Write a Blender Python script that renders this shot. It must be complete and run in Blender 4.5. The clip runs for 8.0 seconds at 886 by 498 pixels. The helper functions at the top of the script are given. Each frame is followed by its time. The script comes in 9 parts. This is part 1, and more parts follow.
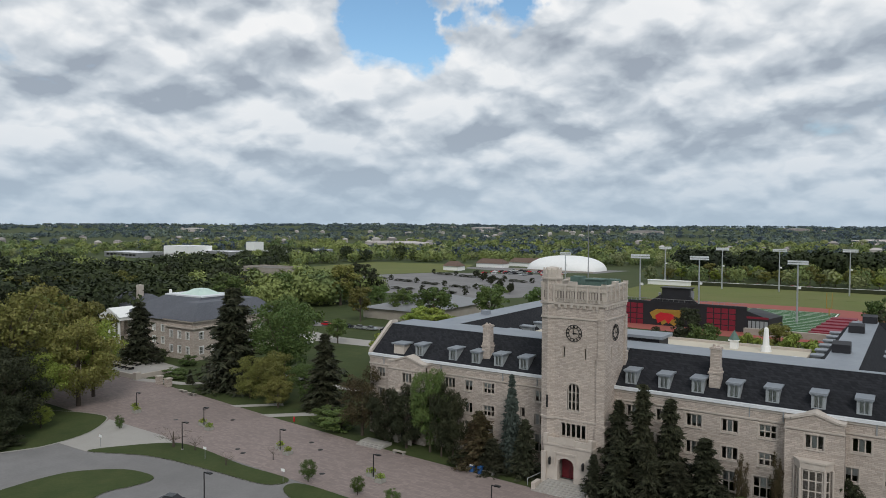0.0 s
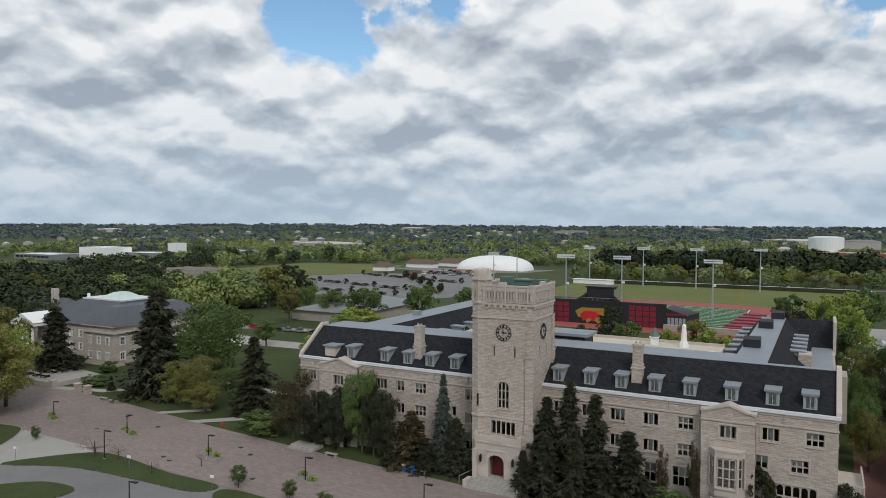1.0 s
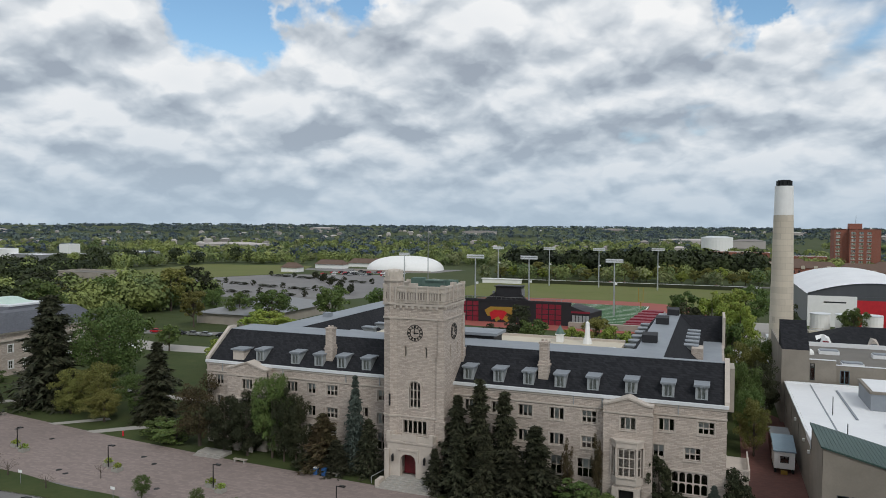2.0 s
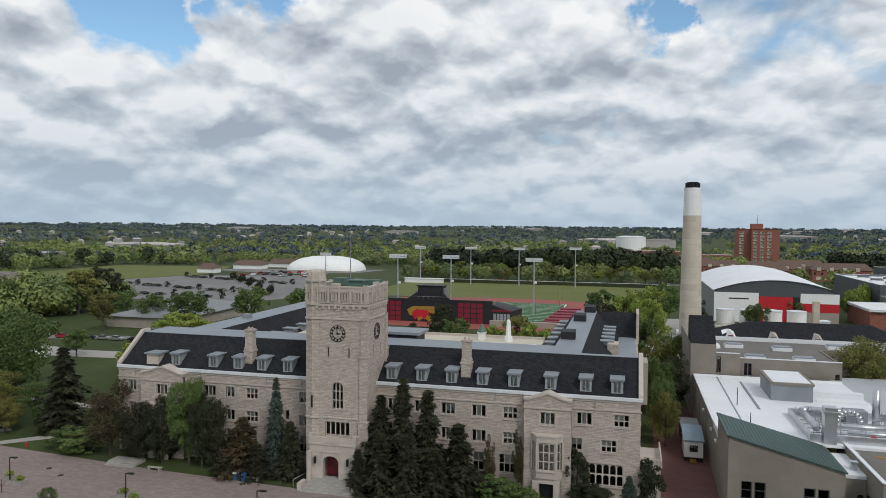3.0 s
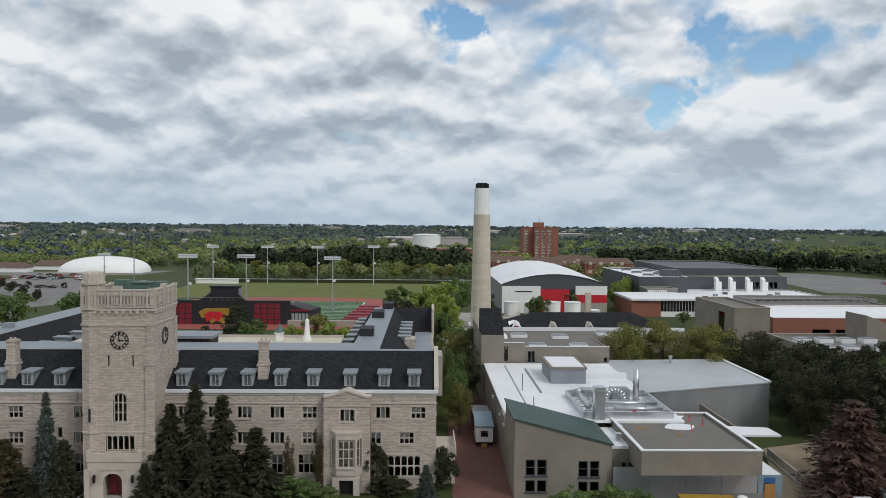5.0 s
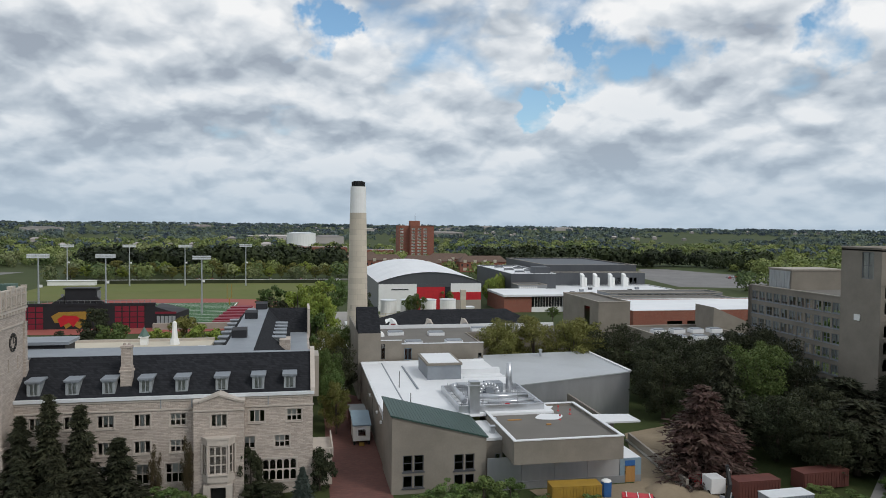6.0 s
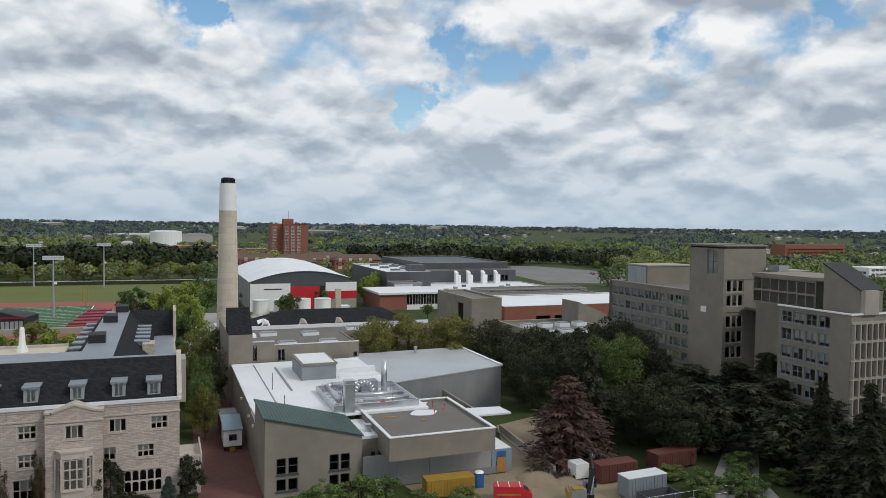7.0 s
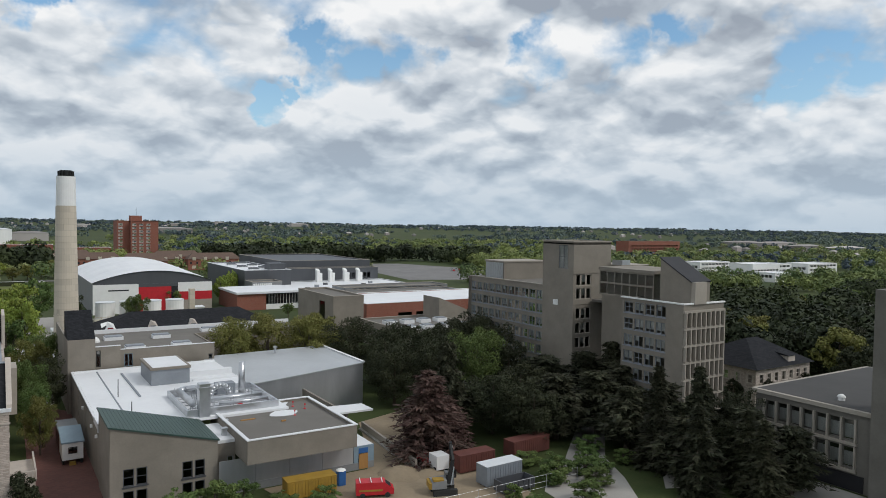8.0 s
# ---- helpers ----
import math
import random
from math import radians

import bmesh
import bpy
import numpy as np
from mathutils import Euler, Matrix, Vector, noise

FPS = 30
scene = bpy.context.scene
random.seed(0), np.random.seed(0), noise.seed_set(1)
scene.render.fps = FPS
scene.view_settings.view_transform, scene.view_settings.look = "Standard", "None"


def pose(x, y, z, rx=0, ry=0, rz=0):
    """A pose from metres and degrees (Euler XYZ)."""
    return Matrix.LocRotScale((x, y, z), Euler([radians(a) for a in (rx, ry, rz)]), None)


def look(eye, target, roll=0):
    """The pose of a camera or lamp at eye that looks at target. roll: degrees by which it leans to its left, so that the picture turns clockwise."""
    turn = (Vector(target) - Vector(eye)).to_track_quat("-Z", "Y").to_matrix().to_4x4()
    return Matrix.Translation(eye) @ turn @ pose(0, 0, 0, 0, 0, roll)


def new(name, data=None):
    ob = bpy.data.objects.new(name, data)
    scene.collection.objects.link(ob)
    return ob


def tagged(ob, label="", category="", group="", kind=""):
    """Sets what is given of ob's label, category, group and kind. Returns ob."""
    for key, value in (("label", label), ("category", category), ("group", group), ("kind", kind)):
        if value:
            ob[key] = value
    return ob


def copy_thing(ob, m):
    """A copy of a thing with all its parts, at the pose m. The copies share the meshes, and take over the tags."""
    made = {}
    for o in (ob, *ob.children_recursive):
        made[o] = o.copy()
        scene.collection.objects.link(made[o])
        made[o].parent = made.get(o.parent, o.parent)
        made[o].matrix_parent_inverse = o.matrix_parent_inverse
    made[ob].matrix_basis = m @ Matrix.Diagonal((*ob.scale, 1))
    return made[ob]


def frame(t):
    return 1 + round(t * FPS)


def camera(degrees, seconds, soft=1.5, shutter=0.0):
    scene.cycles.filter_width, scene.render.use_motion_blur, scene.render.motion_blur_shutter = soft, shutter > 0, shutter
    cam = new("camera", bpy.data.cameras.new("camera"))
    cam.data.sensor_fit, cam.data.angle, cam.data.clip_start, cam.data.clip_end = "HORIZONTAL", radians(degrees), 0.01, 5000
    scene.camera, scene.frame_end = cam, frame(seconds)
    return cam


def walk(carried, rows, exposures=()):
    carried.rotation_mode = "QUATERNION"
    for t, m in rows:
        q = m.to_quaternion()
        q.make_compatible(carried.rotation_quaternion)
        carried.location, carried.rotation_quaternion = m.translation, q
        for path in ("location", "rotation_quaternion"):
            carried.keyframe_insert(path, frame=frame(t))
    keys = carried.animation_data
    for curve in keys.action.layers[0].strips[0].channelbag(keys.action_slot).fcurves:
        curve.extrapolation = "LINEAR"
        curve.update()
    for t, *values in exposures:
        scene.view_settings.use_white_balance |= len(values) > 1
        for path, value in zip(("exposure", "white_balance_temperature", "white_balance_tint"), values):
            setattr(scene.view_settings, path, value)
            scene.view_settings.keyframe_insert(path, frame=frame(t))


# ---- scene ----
cam = camera(63.94, 8.0, soft=0.9)
PATH = [
    (0, (-0.64, 1.84, 37.63), (-6.231, 10.125, 37.254), 0.21),
    (0.5, (-0.57, 1.34, 37.80), (-5.714, 9.907, 37.430), 0.22),
    (1, (-0.40, 0.77, 37.91), (-5.136, 9.569, 37.539), 0.21),
    (1.5, (-0.31, 0.24, 37.97), (-4.614, 9.260, 37.612), 0.20),
    (2, (-0.17, -0.16, 38.13), (-3.758, 9.164, 37.766), 0.30),
    (3.5, (-0.23, -0.51, 38.12), (-2.374, 9.255, 37.762), 0.37),
    (4, (-0.12, -0.69, 38.08), (-1.722, 9.171, 37.720), 0.37),
    (4.5, (-0.06, -0.76, 38.11), (-0.755, 9.208, 37.743), 0.42),
    (6, (-0.22, -1.17, 38.15), (1.751, 8.622, 37.779), 0.66),
    (6.5, (-0.19, -1.38, 38.18), (2.617, 8.209, 37.805), 0.70),
    (7, (-0.20, -1.60, 38.20), (3.446, 7.704, 37.826), 0.80),
    (7.5, (-0.21, -1.74, 38.12), (4.239, 7.206, 37.745), 0.87),
    (8, (-0.09, -1.90, 38.02), (5.276, 6.531, 37.644), 0.93),
]
walk(cam, [(t, look(eye, target, roll)) for t, eye, target, roll in PATH])

# ---- sky and sun ----
SUN_EL, SUN_AZ = 43.0, 138.0   # degrees; azimuth clockwise from +y

world = bpy.data.worlds.new("sky")
scene.world = world
world.use_nodes = True
wn, wl = world.node_tree.nodes, world.node_tree.links
wn.clear()


def wnode(kind, **settings):
    n = wn.new(kind)
    for k, v in settings.items():
        if k == "op":
            n.operation = v
        elif k == "vals":
            for i, x in v.items():
                n.inputs[i].default_value = x
    return n


def wmath(op, a, b=None, clamp=False):
    n = wn.new("ShaderNodeMath")
    n.operation, n.use_clamp = op, clamp
    for i, x in enumerate((a, b)):
        if x is None:
            continue
        if isinstance(x, (int, float)):
            n.inputs[i].default_value = x
        else:
            wl.new(x, n.inputs[i])
    return n.outputs[0]


def wramp(x, stops):
    n = wn.new("ShaderNodeValToRGB")
    r = n.color_ramp
    while len(r.elements) < len(stops):
        r.elements.new(0.5)
    for e, (p, c) in zip(r.elements, stops):
        e.position, e.color = p, (*c, 1) if len(c) == 3 else (c[0], c[0], c[0], 1)
    wl.new(x, n.inputs[0])
    return n.outputs[0]


def wmix(f, a, b):
    n = wn.new("ShaderNodeMix")
    n.data_type = "RGBA"
    wl.new(f, n.inputs[0])
    for i, x in ((6, a), (7, b)):
        if isinstance(x, tuple):
            n.inputs[i].default_value = (*x, 1)
        else:
            wl.new(x, n.inputs[i])
    return n.outputs[2]


coord = wn.new("ShaderNodeTexCoord").outputs["Generated"]
sep = wn.new("ShaderNodeSeparateXYZ")
wl.new(coord, sep.inputs[0])
dx, dy, dz = sep.outputs


DECK = 0.42   # flattening of the cloud deck towards the horizon


def deck(rise=0.0):
    """Where a direction meets the cloud deck; rise looks a little higher up."""
    den = wmath("MULTIPLY", wmath("ADD", wmath("MAXIMUM", dz, -0.02), DECK), 1.0 + rise)
    comb = wn.new("ShaderNodeCombineXYZ")
    wl.new(wmath("DIVIDE", dx, den), comb.inputs[0])
    wl.new(wmath("DIVIDE", dy, den), comb.inputs[1])
    return comb.outputs[0]


def cloud_layer(rise, scale, seed, detail, rough, warp=0.25):
    no = wn.new("ShaderNodeTexNoise")
    no.noise_dimensions = "4D"
    no.inputs["W"].default_value = seed
    no.inputs["Scale"].default_value = scale
    no.inputs["Detail"].default_value = detail
    no.inputs["Roughness"].default_value = rough
    no.inputs["Distortion"].default_value = warp
    wl.new(deck(rise), no.inputs["Vector"])
    return no.outputs[0]


def puffs(rise, scale, detail=3.0):
    """Rounded heads of cumulus."""
    at = deck(rise)
    warp = wn.new("ShaderNodeTexNoise")
    warp.inputs["Scale"].default_value, warp.inputs["Detail"].default_value = 6.0, 5
    wl.new(at, warp.inputs["Vector"])
    add = wn.new("ShaderNodeVectorMath")
    add.operation = "MULTIPLY_ADD"
    wl.new(warp.outputs["Color"], add.inputs[0])
    add.inputs[1].default_value = (0.14, 0.14, 0.14)
    wl.new(at, add.inputs[2])
    v = wn.new("ShaderNodeTexVoronoi")
    v.feature = "SMOOTH_F1"
    v.inputs["Scale"].default_value, v.inputs["Smoothness"].default_value = scale, 0.35
    v.inputs["Detail"].default_value, v.inputs["Roughness"].default_value = detail, 0.5
    wl.new(add.outputs[0], v.inputs["Vector"])
    return wmath("SUBTRACT", 0.75, v.outputs["Distance"])


# openings in the cloud deck: direction and angular radius
GAPS = [(-0.592, 0.762, 0.264, 0.057), (-0.542, 0.803, 0.247, 0.034), (-0.617, 0.734, 0.284, 0.041), (-0.461, 0.837, 0.295, 0.034), (-0.388, 0.871, 0.3, 0.044), (-0.264, 0.922, 0.282, 0.029), (0.034, 0.965, 0.26, 0.028), (0.044, 0.965, 0.259, 0.025), (0.399, 0.894, 0.204, 0.04), (0.464, 0.858, 0.22, 0.039), (0.324, 0.933, 0.159, 0.022), (0.614, 0.758, 0.22, 0.031), (0.704, 0.669, 0.238, 0.036), (0.742, 0.619, 0.258, 0.03), (0.851, 0.503, 0.149, 0.038), (0.846, 0.473, 0.248, 0.054), (0.875, 0.427, 0.227, 0.056), (0.81, 0.519, 0.273, 0.041)]
big = cloud_layer(0.0, 1.4, 3.7, 2, 0.5)
d0 = cloud_layer(0.0, 2.3, 8.1, 8, 0.52)
d1 = cloud_layer(0.05, 2.3, 8.1, 4, 0.5)
d2 = cloud_layer(0.15, 2.3, 8.1, 2, 0.4)
s0 = cloud_layer(0.0, 2.3, 8.1, 2, 0.4)
p0 = puffs(0.0, 3.6, 4.0)
p1 = puffs(0.06, 3.6, 2.0)
q0 = puffs(0.0, 8.5, 3.0)
q1 = puffs(0.03, 8.5, 1.5)
warp = wn.new("ShaderNodeTexNoise")
warp.inputs["Scale"].default_value, warp.inputs["Detail"].default_value, warp.inputs["Roughness"].default_value = 9.0, 5, 0.6
wl.new(coord, warp.inputs["Vector"])
bent = wn.new("ShaderNodeVectorMath")
bent.operation = "MULTIPLY_ADD"
wl.new(warp.outputs["Color"], bent.inputs[0])
bent.inputs[1].default_value = (0.24, 0.24, 0.14)
wl.new(coord, bent.inputs[2])
bent2 = wn.new("ShaderNodeVectorMath")
bent2.operation = "SUBTRACT"
wl.new(bent.outputs[0], bent2.inputs[0])
bent2.inputs[1].default_value = (0.12, 0.12, 0.07)
norm = wn.new("ShaderNodeVectorMath")
norm.operation = "NORMALIZE"
wl.new(bent2.outputs[0], norm.inputs[0])
gap = None
for gx, gy, gz, gr in GAPS:
    dot = wn.new("ShaderNodeVectorMath")
    dot.operation = "DOT_PRODUCT"
    wl.new(norm.outputs[0], dot.inputs[0])
    dot.inputs[1].default_value = (gx, gy, gz)
    # falls from one at the middle to nought at about twice the radius
    f = wmath("MULTIPLY", wmath("SUBTRACT", dot.outputs["Value"], 1 - 1.3 * gr * gr), 1 / (1.3 * gr * gr), clamp=True)
    gap = f if gap is None else wmath("MAXIMUM", gap, f)
full = wmath("ADD", wmath("ADD", d0, wmath("MULTIPLY", p0, 0.20)), wmath("MULTIPLY", wmath("SUBTRACT", big, 0.5), 0.22))
low = wramp(dz, [(0.02, (0.22,)), (0.16, (0.0,))])
body = wmath("ADD", wmath("SUBTRACT", full, wmath("MULTIPLY", gap, 0.19)), low)
cover = wramp(body, [(0.25, (0.0,)), (0.30, (0.55,)), (0.36, (1.0,))])
thick = wramp(full, [(0.46, (0.0,)), (0.78, (1.0,))])
# lit crowns where the cloud thins out above, grey bellies where it thickens
edge = wmath("ADD", wmath("MULTIPLY", wmath("SUBTRACT", q0, q1), 0.5), wmath("ADD", wmath("ADD", wmath("MULTIPLY", wmath("SUBTRACT", d0, d1), 0.65), wmath("MULTIPLY", wmath("SUBTRACT", s0, d2), 0.75)), wmath("MULTIPLY", wmath("SUBTRACT", p0, p1), 0.95)))
lit = wmath("ADD", wmath("MULTIPLY", edge, 1.2), 0.72, clamp=True)
lit = wmath("SUBTRACT", lit, wmath("MULTIPLY", thick, 0.20), clamp=True)
cloud_col = wramp(lit, [(0.0, (3.9, 4.45, 5.25)), (0.28, (5.45, 6.1, 6.85)), (0.56, (7.4, 7.95, 8.55)), (0.80, (9.3, 9.65, 10.0)), (1.0, (10.6, 10.7, 10.8))])
sky = wn.new("ShaderNodeTexSky")
sky.sky_type, sky.sun_disc = "NISHITA", False
sky.sun_elevation, sky.sun_rotation = radians(SUN_EL), radians(SUN_AZ)
sky.altitude, sky.air_density, sky.dust_density, sky.ozone_density = 300, 1.0, 0.6, 2.0
sky_gain = wn.new("ShaderNodeMix")
sky_gain.data_type, sky_gain.blend_type = "RGBA", "MULTIPLY"
sky_gain.inputs[0].default_value = 1.0
wl.new(sky.outputs[0], sky_gain.inputs[6])
sky_gain.inputs[7].default_value = (1.4, 1.62, 1.6, 1)
# the deck melts into a pale grey-blue band above the horizon
haze = wramp(dz, [(0.0, (1.0,)), (0.03, (0.85,)), (0.11, (0.32,)), (0.24, (0.0,))])
mixed = wmix(cover, sky_gain.outputs[2], cloud_col)
mixed = wmix(wmath("MULTIPLY", haze, 0.8), mixed, (5.0, 6.3, 7.6))
bg = wn.new("ShaderNodeBackground")
bg.inputs["Strength"].default_value = 0.085
wl.new(mixed, bg.inputs["Color"])
out = wn.new("ShaderNodeOutputWorld")
wl.new(bg.outputs[0], out.inputs["Surface"])

sun_data = bpy.data.lights.new("sun", "SUN")
sun_data.energy, sun_data.angle, sun_data.color = 1.3, radians(16), (1.0, 0.97, 0.92)
sun = new("sun", sun_data)
az, el = radians(SUN_AZ), radians(SUN_EL)
sun_way = Vector((math.sin(az) * math.cos(el), math.cos(az) * math.cos(el), math.sin(el)))
sun.matrix_world = look(sun_way * 100, (0, 0, 0))
scene.view_settings.exposure = 0.0

# ---- materials ----
def material(name, base, second=None, scale=1.0, rough=0.8, metal=0.0, bump=0.0, fine=None, third=None,
             stain=0.0, island=0.0, per_object=0.0, kind="noise", spec=0.5, brick=None, stretch=(1, 1, 1), flat=False):
    """Principled surface with a broad stain and a fine grain, in metres."""
    m = bpy.data.materials.new(name)
    m.use_nodes = True
    nt = m.node_tree
    n, l = nt.nodes, nt.links
    p = n["Principled BSDF"]
    p.inputs["Roughness"].default_value = rough
    p.inputs["Metallic"].default_value = metal
    p.inputs["Specular IOR Level"].default_value = spec
    tc = n.new("ShaderNodeTexCoord")
    mp = n.new("ShaderNodeMapping")
    mp.inputs["Scale"].default_value = stretch
    l.new(tc.outputs["Object"], mp.inputs[0])
    second = second or tuple(c * 0.75 for c in base)

    def mix(f, a, b, blend="MIX"):
        x = n.new("ShaderNodeMix")
        x.data_type, x.blend_type = "RGBA", blend
        if isinstance(f, (int, float)):
            x.inputs[0].default_value = f
        else:
            l.new(f, x.inputs[0])
        for i, c in ((6, a), (7, b)):
            if isinstance(c, tuple):
                x.inputs[i].default_value = (*c, 1)
            else:
                l.new(c, x.inputs[i])
        return x.outputs[2]

    def noise_tex(s, detail=4.0, rg=0.6):
        t = n.new("ShaderNodeTexNoise")
        t.inputs["Scale"].default_value = s
        t.inputs["Detail"].default_value = detail
        t.inputs["Roughness"].default_value = rg
        l.new(mp.outputs[0], t.inputs["Vector"])
        r = n.new("ShaderNodeMapRange")
        r.inputs[1].default_value, r.inputs[2].default_value = 0.3, 0.7
        l.new(t.outputs[0], r.inputs[0])
        return r.outputs[0]

    broad = noise_tex(scale)
    col = mix(broad, base, second)
    height = broad
    if fine:
        g = noise_tex(fine, 3.0)
        col = mix(g, col, third or tuple(c * 0.8 for c in base)) if third else mix(0.35, col, mix(g, base, second))
        height = g
    if brick:
        # courses: width, height, mortar, two stone colours
        w, h, mo, c1, c2, cm = brick
        sx = n.new("ShaderNodeSeparateXYZ")
        l.new(mp.outputs[0], sx.inputs[0])
        ad = n.new("ShaderNodeMath")
        ad.operation = "ADD"
        l.new(sx.outputs[0], ad.inputs[0])
        l.new(sx.outputs[1], ad.inputs[1])
        cb = n.new("ShaderNodeCombineXYZ")
        l.new(sx.outputs[0] if flat else ad.outputs[0], cb.inputs[0])
        l.new(sx.outputs[1] if flat else sx.outputs[2], cb.inputs[1])
        bt = n.new("ShaderNodeTexBrick")
        bt.inputs["Scale"].default_value = 1.0
        bt.inputs["Brick Width"].default_value, bt.inputs["Row Height"].default_value = w, h
        bt.inputs["Mortar Size"].default_value = mo
        bt.inputs["Mortar Smooth"].default_value = 0.3
        bt.inputs["Color1"].default_value, bt.inputs["Color2"].default_value, bt.inputs["Mortar"].default_value = (*c1, 1), (*c2, 1), (*cm, 1)
        bt.offset_frequency, bt.squash_frequency, bt.squash = 2, 3, 1.3
        l.new(cb.outputs[0], bt.inputs["Vector"])
        col = mix(0.75, col, bt.outputs[0])
        inv = n.new("ShaderNodeMath")
        inv.operation = "SUBTRACT"
        inv.inputs[0].default_value = 1.0
        l.new(bt.outputs["Fac"], inv.inputs[1])
        height = inv.outputs[0]
    if stain:
        s = noise_tex(scale * 0.17 + 0.02, 5.0, 0.65)
        f = n.new("ShaderNodeMath")
        f.operation = "MULTIPLY"
        l.new(s, f.inputs[0])
        f.inputs[1].default_value = stain
        col = mix(f.outputs[0], col, tuple(c * 0.45 for c in base))
    for amount, socket in ((island, "island"), (per_object, "object")):
        if amount:
            src = n.new("ShaderNodeNewGeometry").outputs["Random Per Island"] if socket == "island" else n.new("ShaderNodeObjectInfo").outputs["Random"]
            hsv = n.new("ShaderNodeHueSaturation")
            mr = n.new("ShaderNodeMapRange")
            mr.inputs[3].default_value, mr.inputs[4].default_value = 1 - amount, 1 + amount
            l.new(src, mr.inputs[0])
            l.new(mr.outputs[0], hsv.inputs["Value"])
            hr = n.new("ShaderNodeMapRange")
            hr.inputs[3].default_value, hr.inputs[4].default_value = 0.5 - amount * 0.06, 0.5 + amount * 0.06
            mu = n.new("ShaderNodeMath")
            mu.operation = "FRACT"
            ml = n.new("ShaderNodeMath")
            ml.operation = "MULTIPLY"
            ml.inputs[1].default_value = 7.31
            l.new(src, ml.inputs[0])
            l.new(ml.outputs[0], mu.inputs[0])
            l.new(mu.outputs[0], hr.inputs[0])
            l.new(hr.outputs[0], hsv.inputs["Hue"])
            l.new(col, hsv.inputs["Color"])
            col = hsv.outputs[0]
    l.new(col, p.inputs["Base Color"])
    if bump:
        b = n.new("ShaderNodeBump")
        b.inputs["Strength"].default_value = bump
        b.inputs["Distance"].default_value = 0.05
        l.new(height, b.inputs["Height"])
        l.new(b.outputs[0], p.inputs["Normal"])
    return m


def leaf_material(name, a, b, island=0.25, obj=0.2, stand=None):
    """Foliage; a stand colour takes over tree by tree and in whole patches of a wood."""
    a, b = ((c[0], c[1] * 0.97, c[2] * 1.2) for c in (a, b))
    m = material(name, a, b, scale=0.35, rough=0.7, fine=2.5, island=island, per_object=obj, spec=0.25)
    if stand:
        n, l = m.node_tree.nodes, m.node_tree.links
        p = next(x for x in n if x.type == "BSDF_PRINCIPLED")
        col = p.inputs["Base Color"].links[0].from_socket
        at = n.new("ShaderNodeNewGeometry").outputs["Position"]
        total = None
        for scale, weight in ((0.075, 0.6), (0.009, 0.55)):
            t = n.new("ShaderNodeTexNoise")
            t.inputs["Scale"].default_value, t.inputs["Detail"].default_value = scale, 1.0
            l.new(at, t.inputs["Vector"])
            k = n.new("ShaderNodeMath")
            k.operation = "MULTIPLY_ADD"
            l.new(t.outputs[0], k.inputs[0])
            k.inputs[1].default_value = weight
            if total is not None:
                l.new(total, k.inputs[2])
            else:
                k.inputs[2].default_value = 0.0
            total = k.outputs[0]
        r = n.new("ShaderNodeMapRange")
        r.inputs[1].default_value, r.inputs[2].default_value = 0.46, 0.72
        l.new(total, r.inputs[0])
        mx = n.new("ShaderNodeMix")
        mx.data_type = "RGBA"
        l.new(r.outputs[0], mx.inputs[0])
        l.new(col, mx.inputs[6])
        mx.inputs[7].default_value = (*stand, 1)
        l.new(mx.outputs[2], p.inputs["Base Color"])
    return m


M = {}
M["stone"] = material("limestone", (0.56, 0.485, 0.42), (0.43, 0.365, 0.315), 0.5, 0.9, bump=0.6, stain=0.25, fine=3.0,
                      brick=(0.62, 0.21, 0.022, (0.64, 0.555, 0.485), (0.40, 0.335, 0.29), (0.31, 0.26, 0.225)))
M["trim"] = material("dressed_stone", (0.59, 0.525, 0.46), (0.45, 0.395, 0.345), 0.6, 0.85, bump=0.1, fine=6.0, stain=0.25)
# darker stone tone that stands in for shade in the parapet panels
M["dark_stone"] = material("recess_shade_stone", (0.27, 0.235, 0.205), (0.19, 0.165, 0.145), 0.8, 0.9, fine=5.0, stain=0.3)
M["slate_pale"] = material("pale_slate", (0.10, 0.106, 0.125), (0.075, 0.08, 0.095), 0.5, 0.8, bump=0.3, stain=0.25, fine=2.0,
                           brick=(0.42, 0.24, 0.012, (0.10, 0.106, 0.125), (0.13, 0.135, 0.155), (0.06, 0.063, 0.072)))
M["slate"] = material("slate", (0.017, 0.018, 0.021), (0.03, 0.031, 0.035), 0.5, 0.9, bump=0.3, stain=0.25, fine=2.0, spec=0.15,
                      brick=(0.42, 0.24, 0.012, (0.016, 0.017, 0.02), (0.034, 0.035, 0.04), (0.01, 0.01, 0.012)))
M["lead"] = material("roof_metal", (0.30, 0.33, 0.36), (0.24, 0.26, 0.29), 0.3, 0.55, 0.2, fine=2.0, stain=0.2)
M["gutter"] = material("white_gutter", (0.72, 0.74, 0.76), (0.62, 0.64, 0.66), 0.8, 0.5, fine=4.0)
M["dormer"] = material("dormer_paint", (0.32, 0.34, 0.35), (0.25, 0.27, 0.28), 1.2, 0.6, fine=5.0)
M["cream"] = material("gravel_roof", (0.62, 0.56, 0.45), (0.52, 0.47, 0.38), 0.3, 0.95, fine=5.0, stain=0.2)
M["curtain"] = material("curtain", (0.55, 0.54, 0.51), (0.42, 0.41, 0.39), 1.0, 0.9, fine=8.0, stretch=(6, 6, 0.3))
M["iron"] = material("black_iron", (0.012, 0.012, 0.013), (0.02, 0.02, 0.02), 2.0, 0.5, 0.3)
M["red_door"] = material("red_door", (0.16, 0.015, 0.02), (0.11, 0.01, 0.015), 2.0, 0.5)
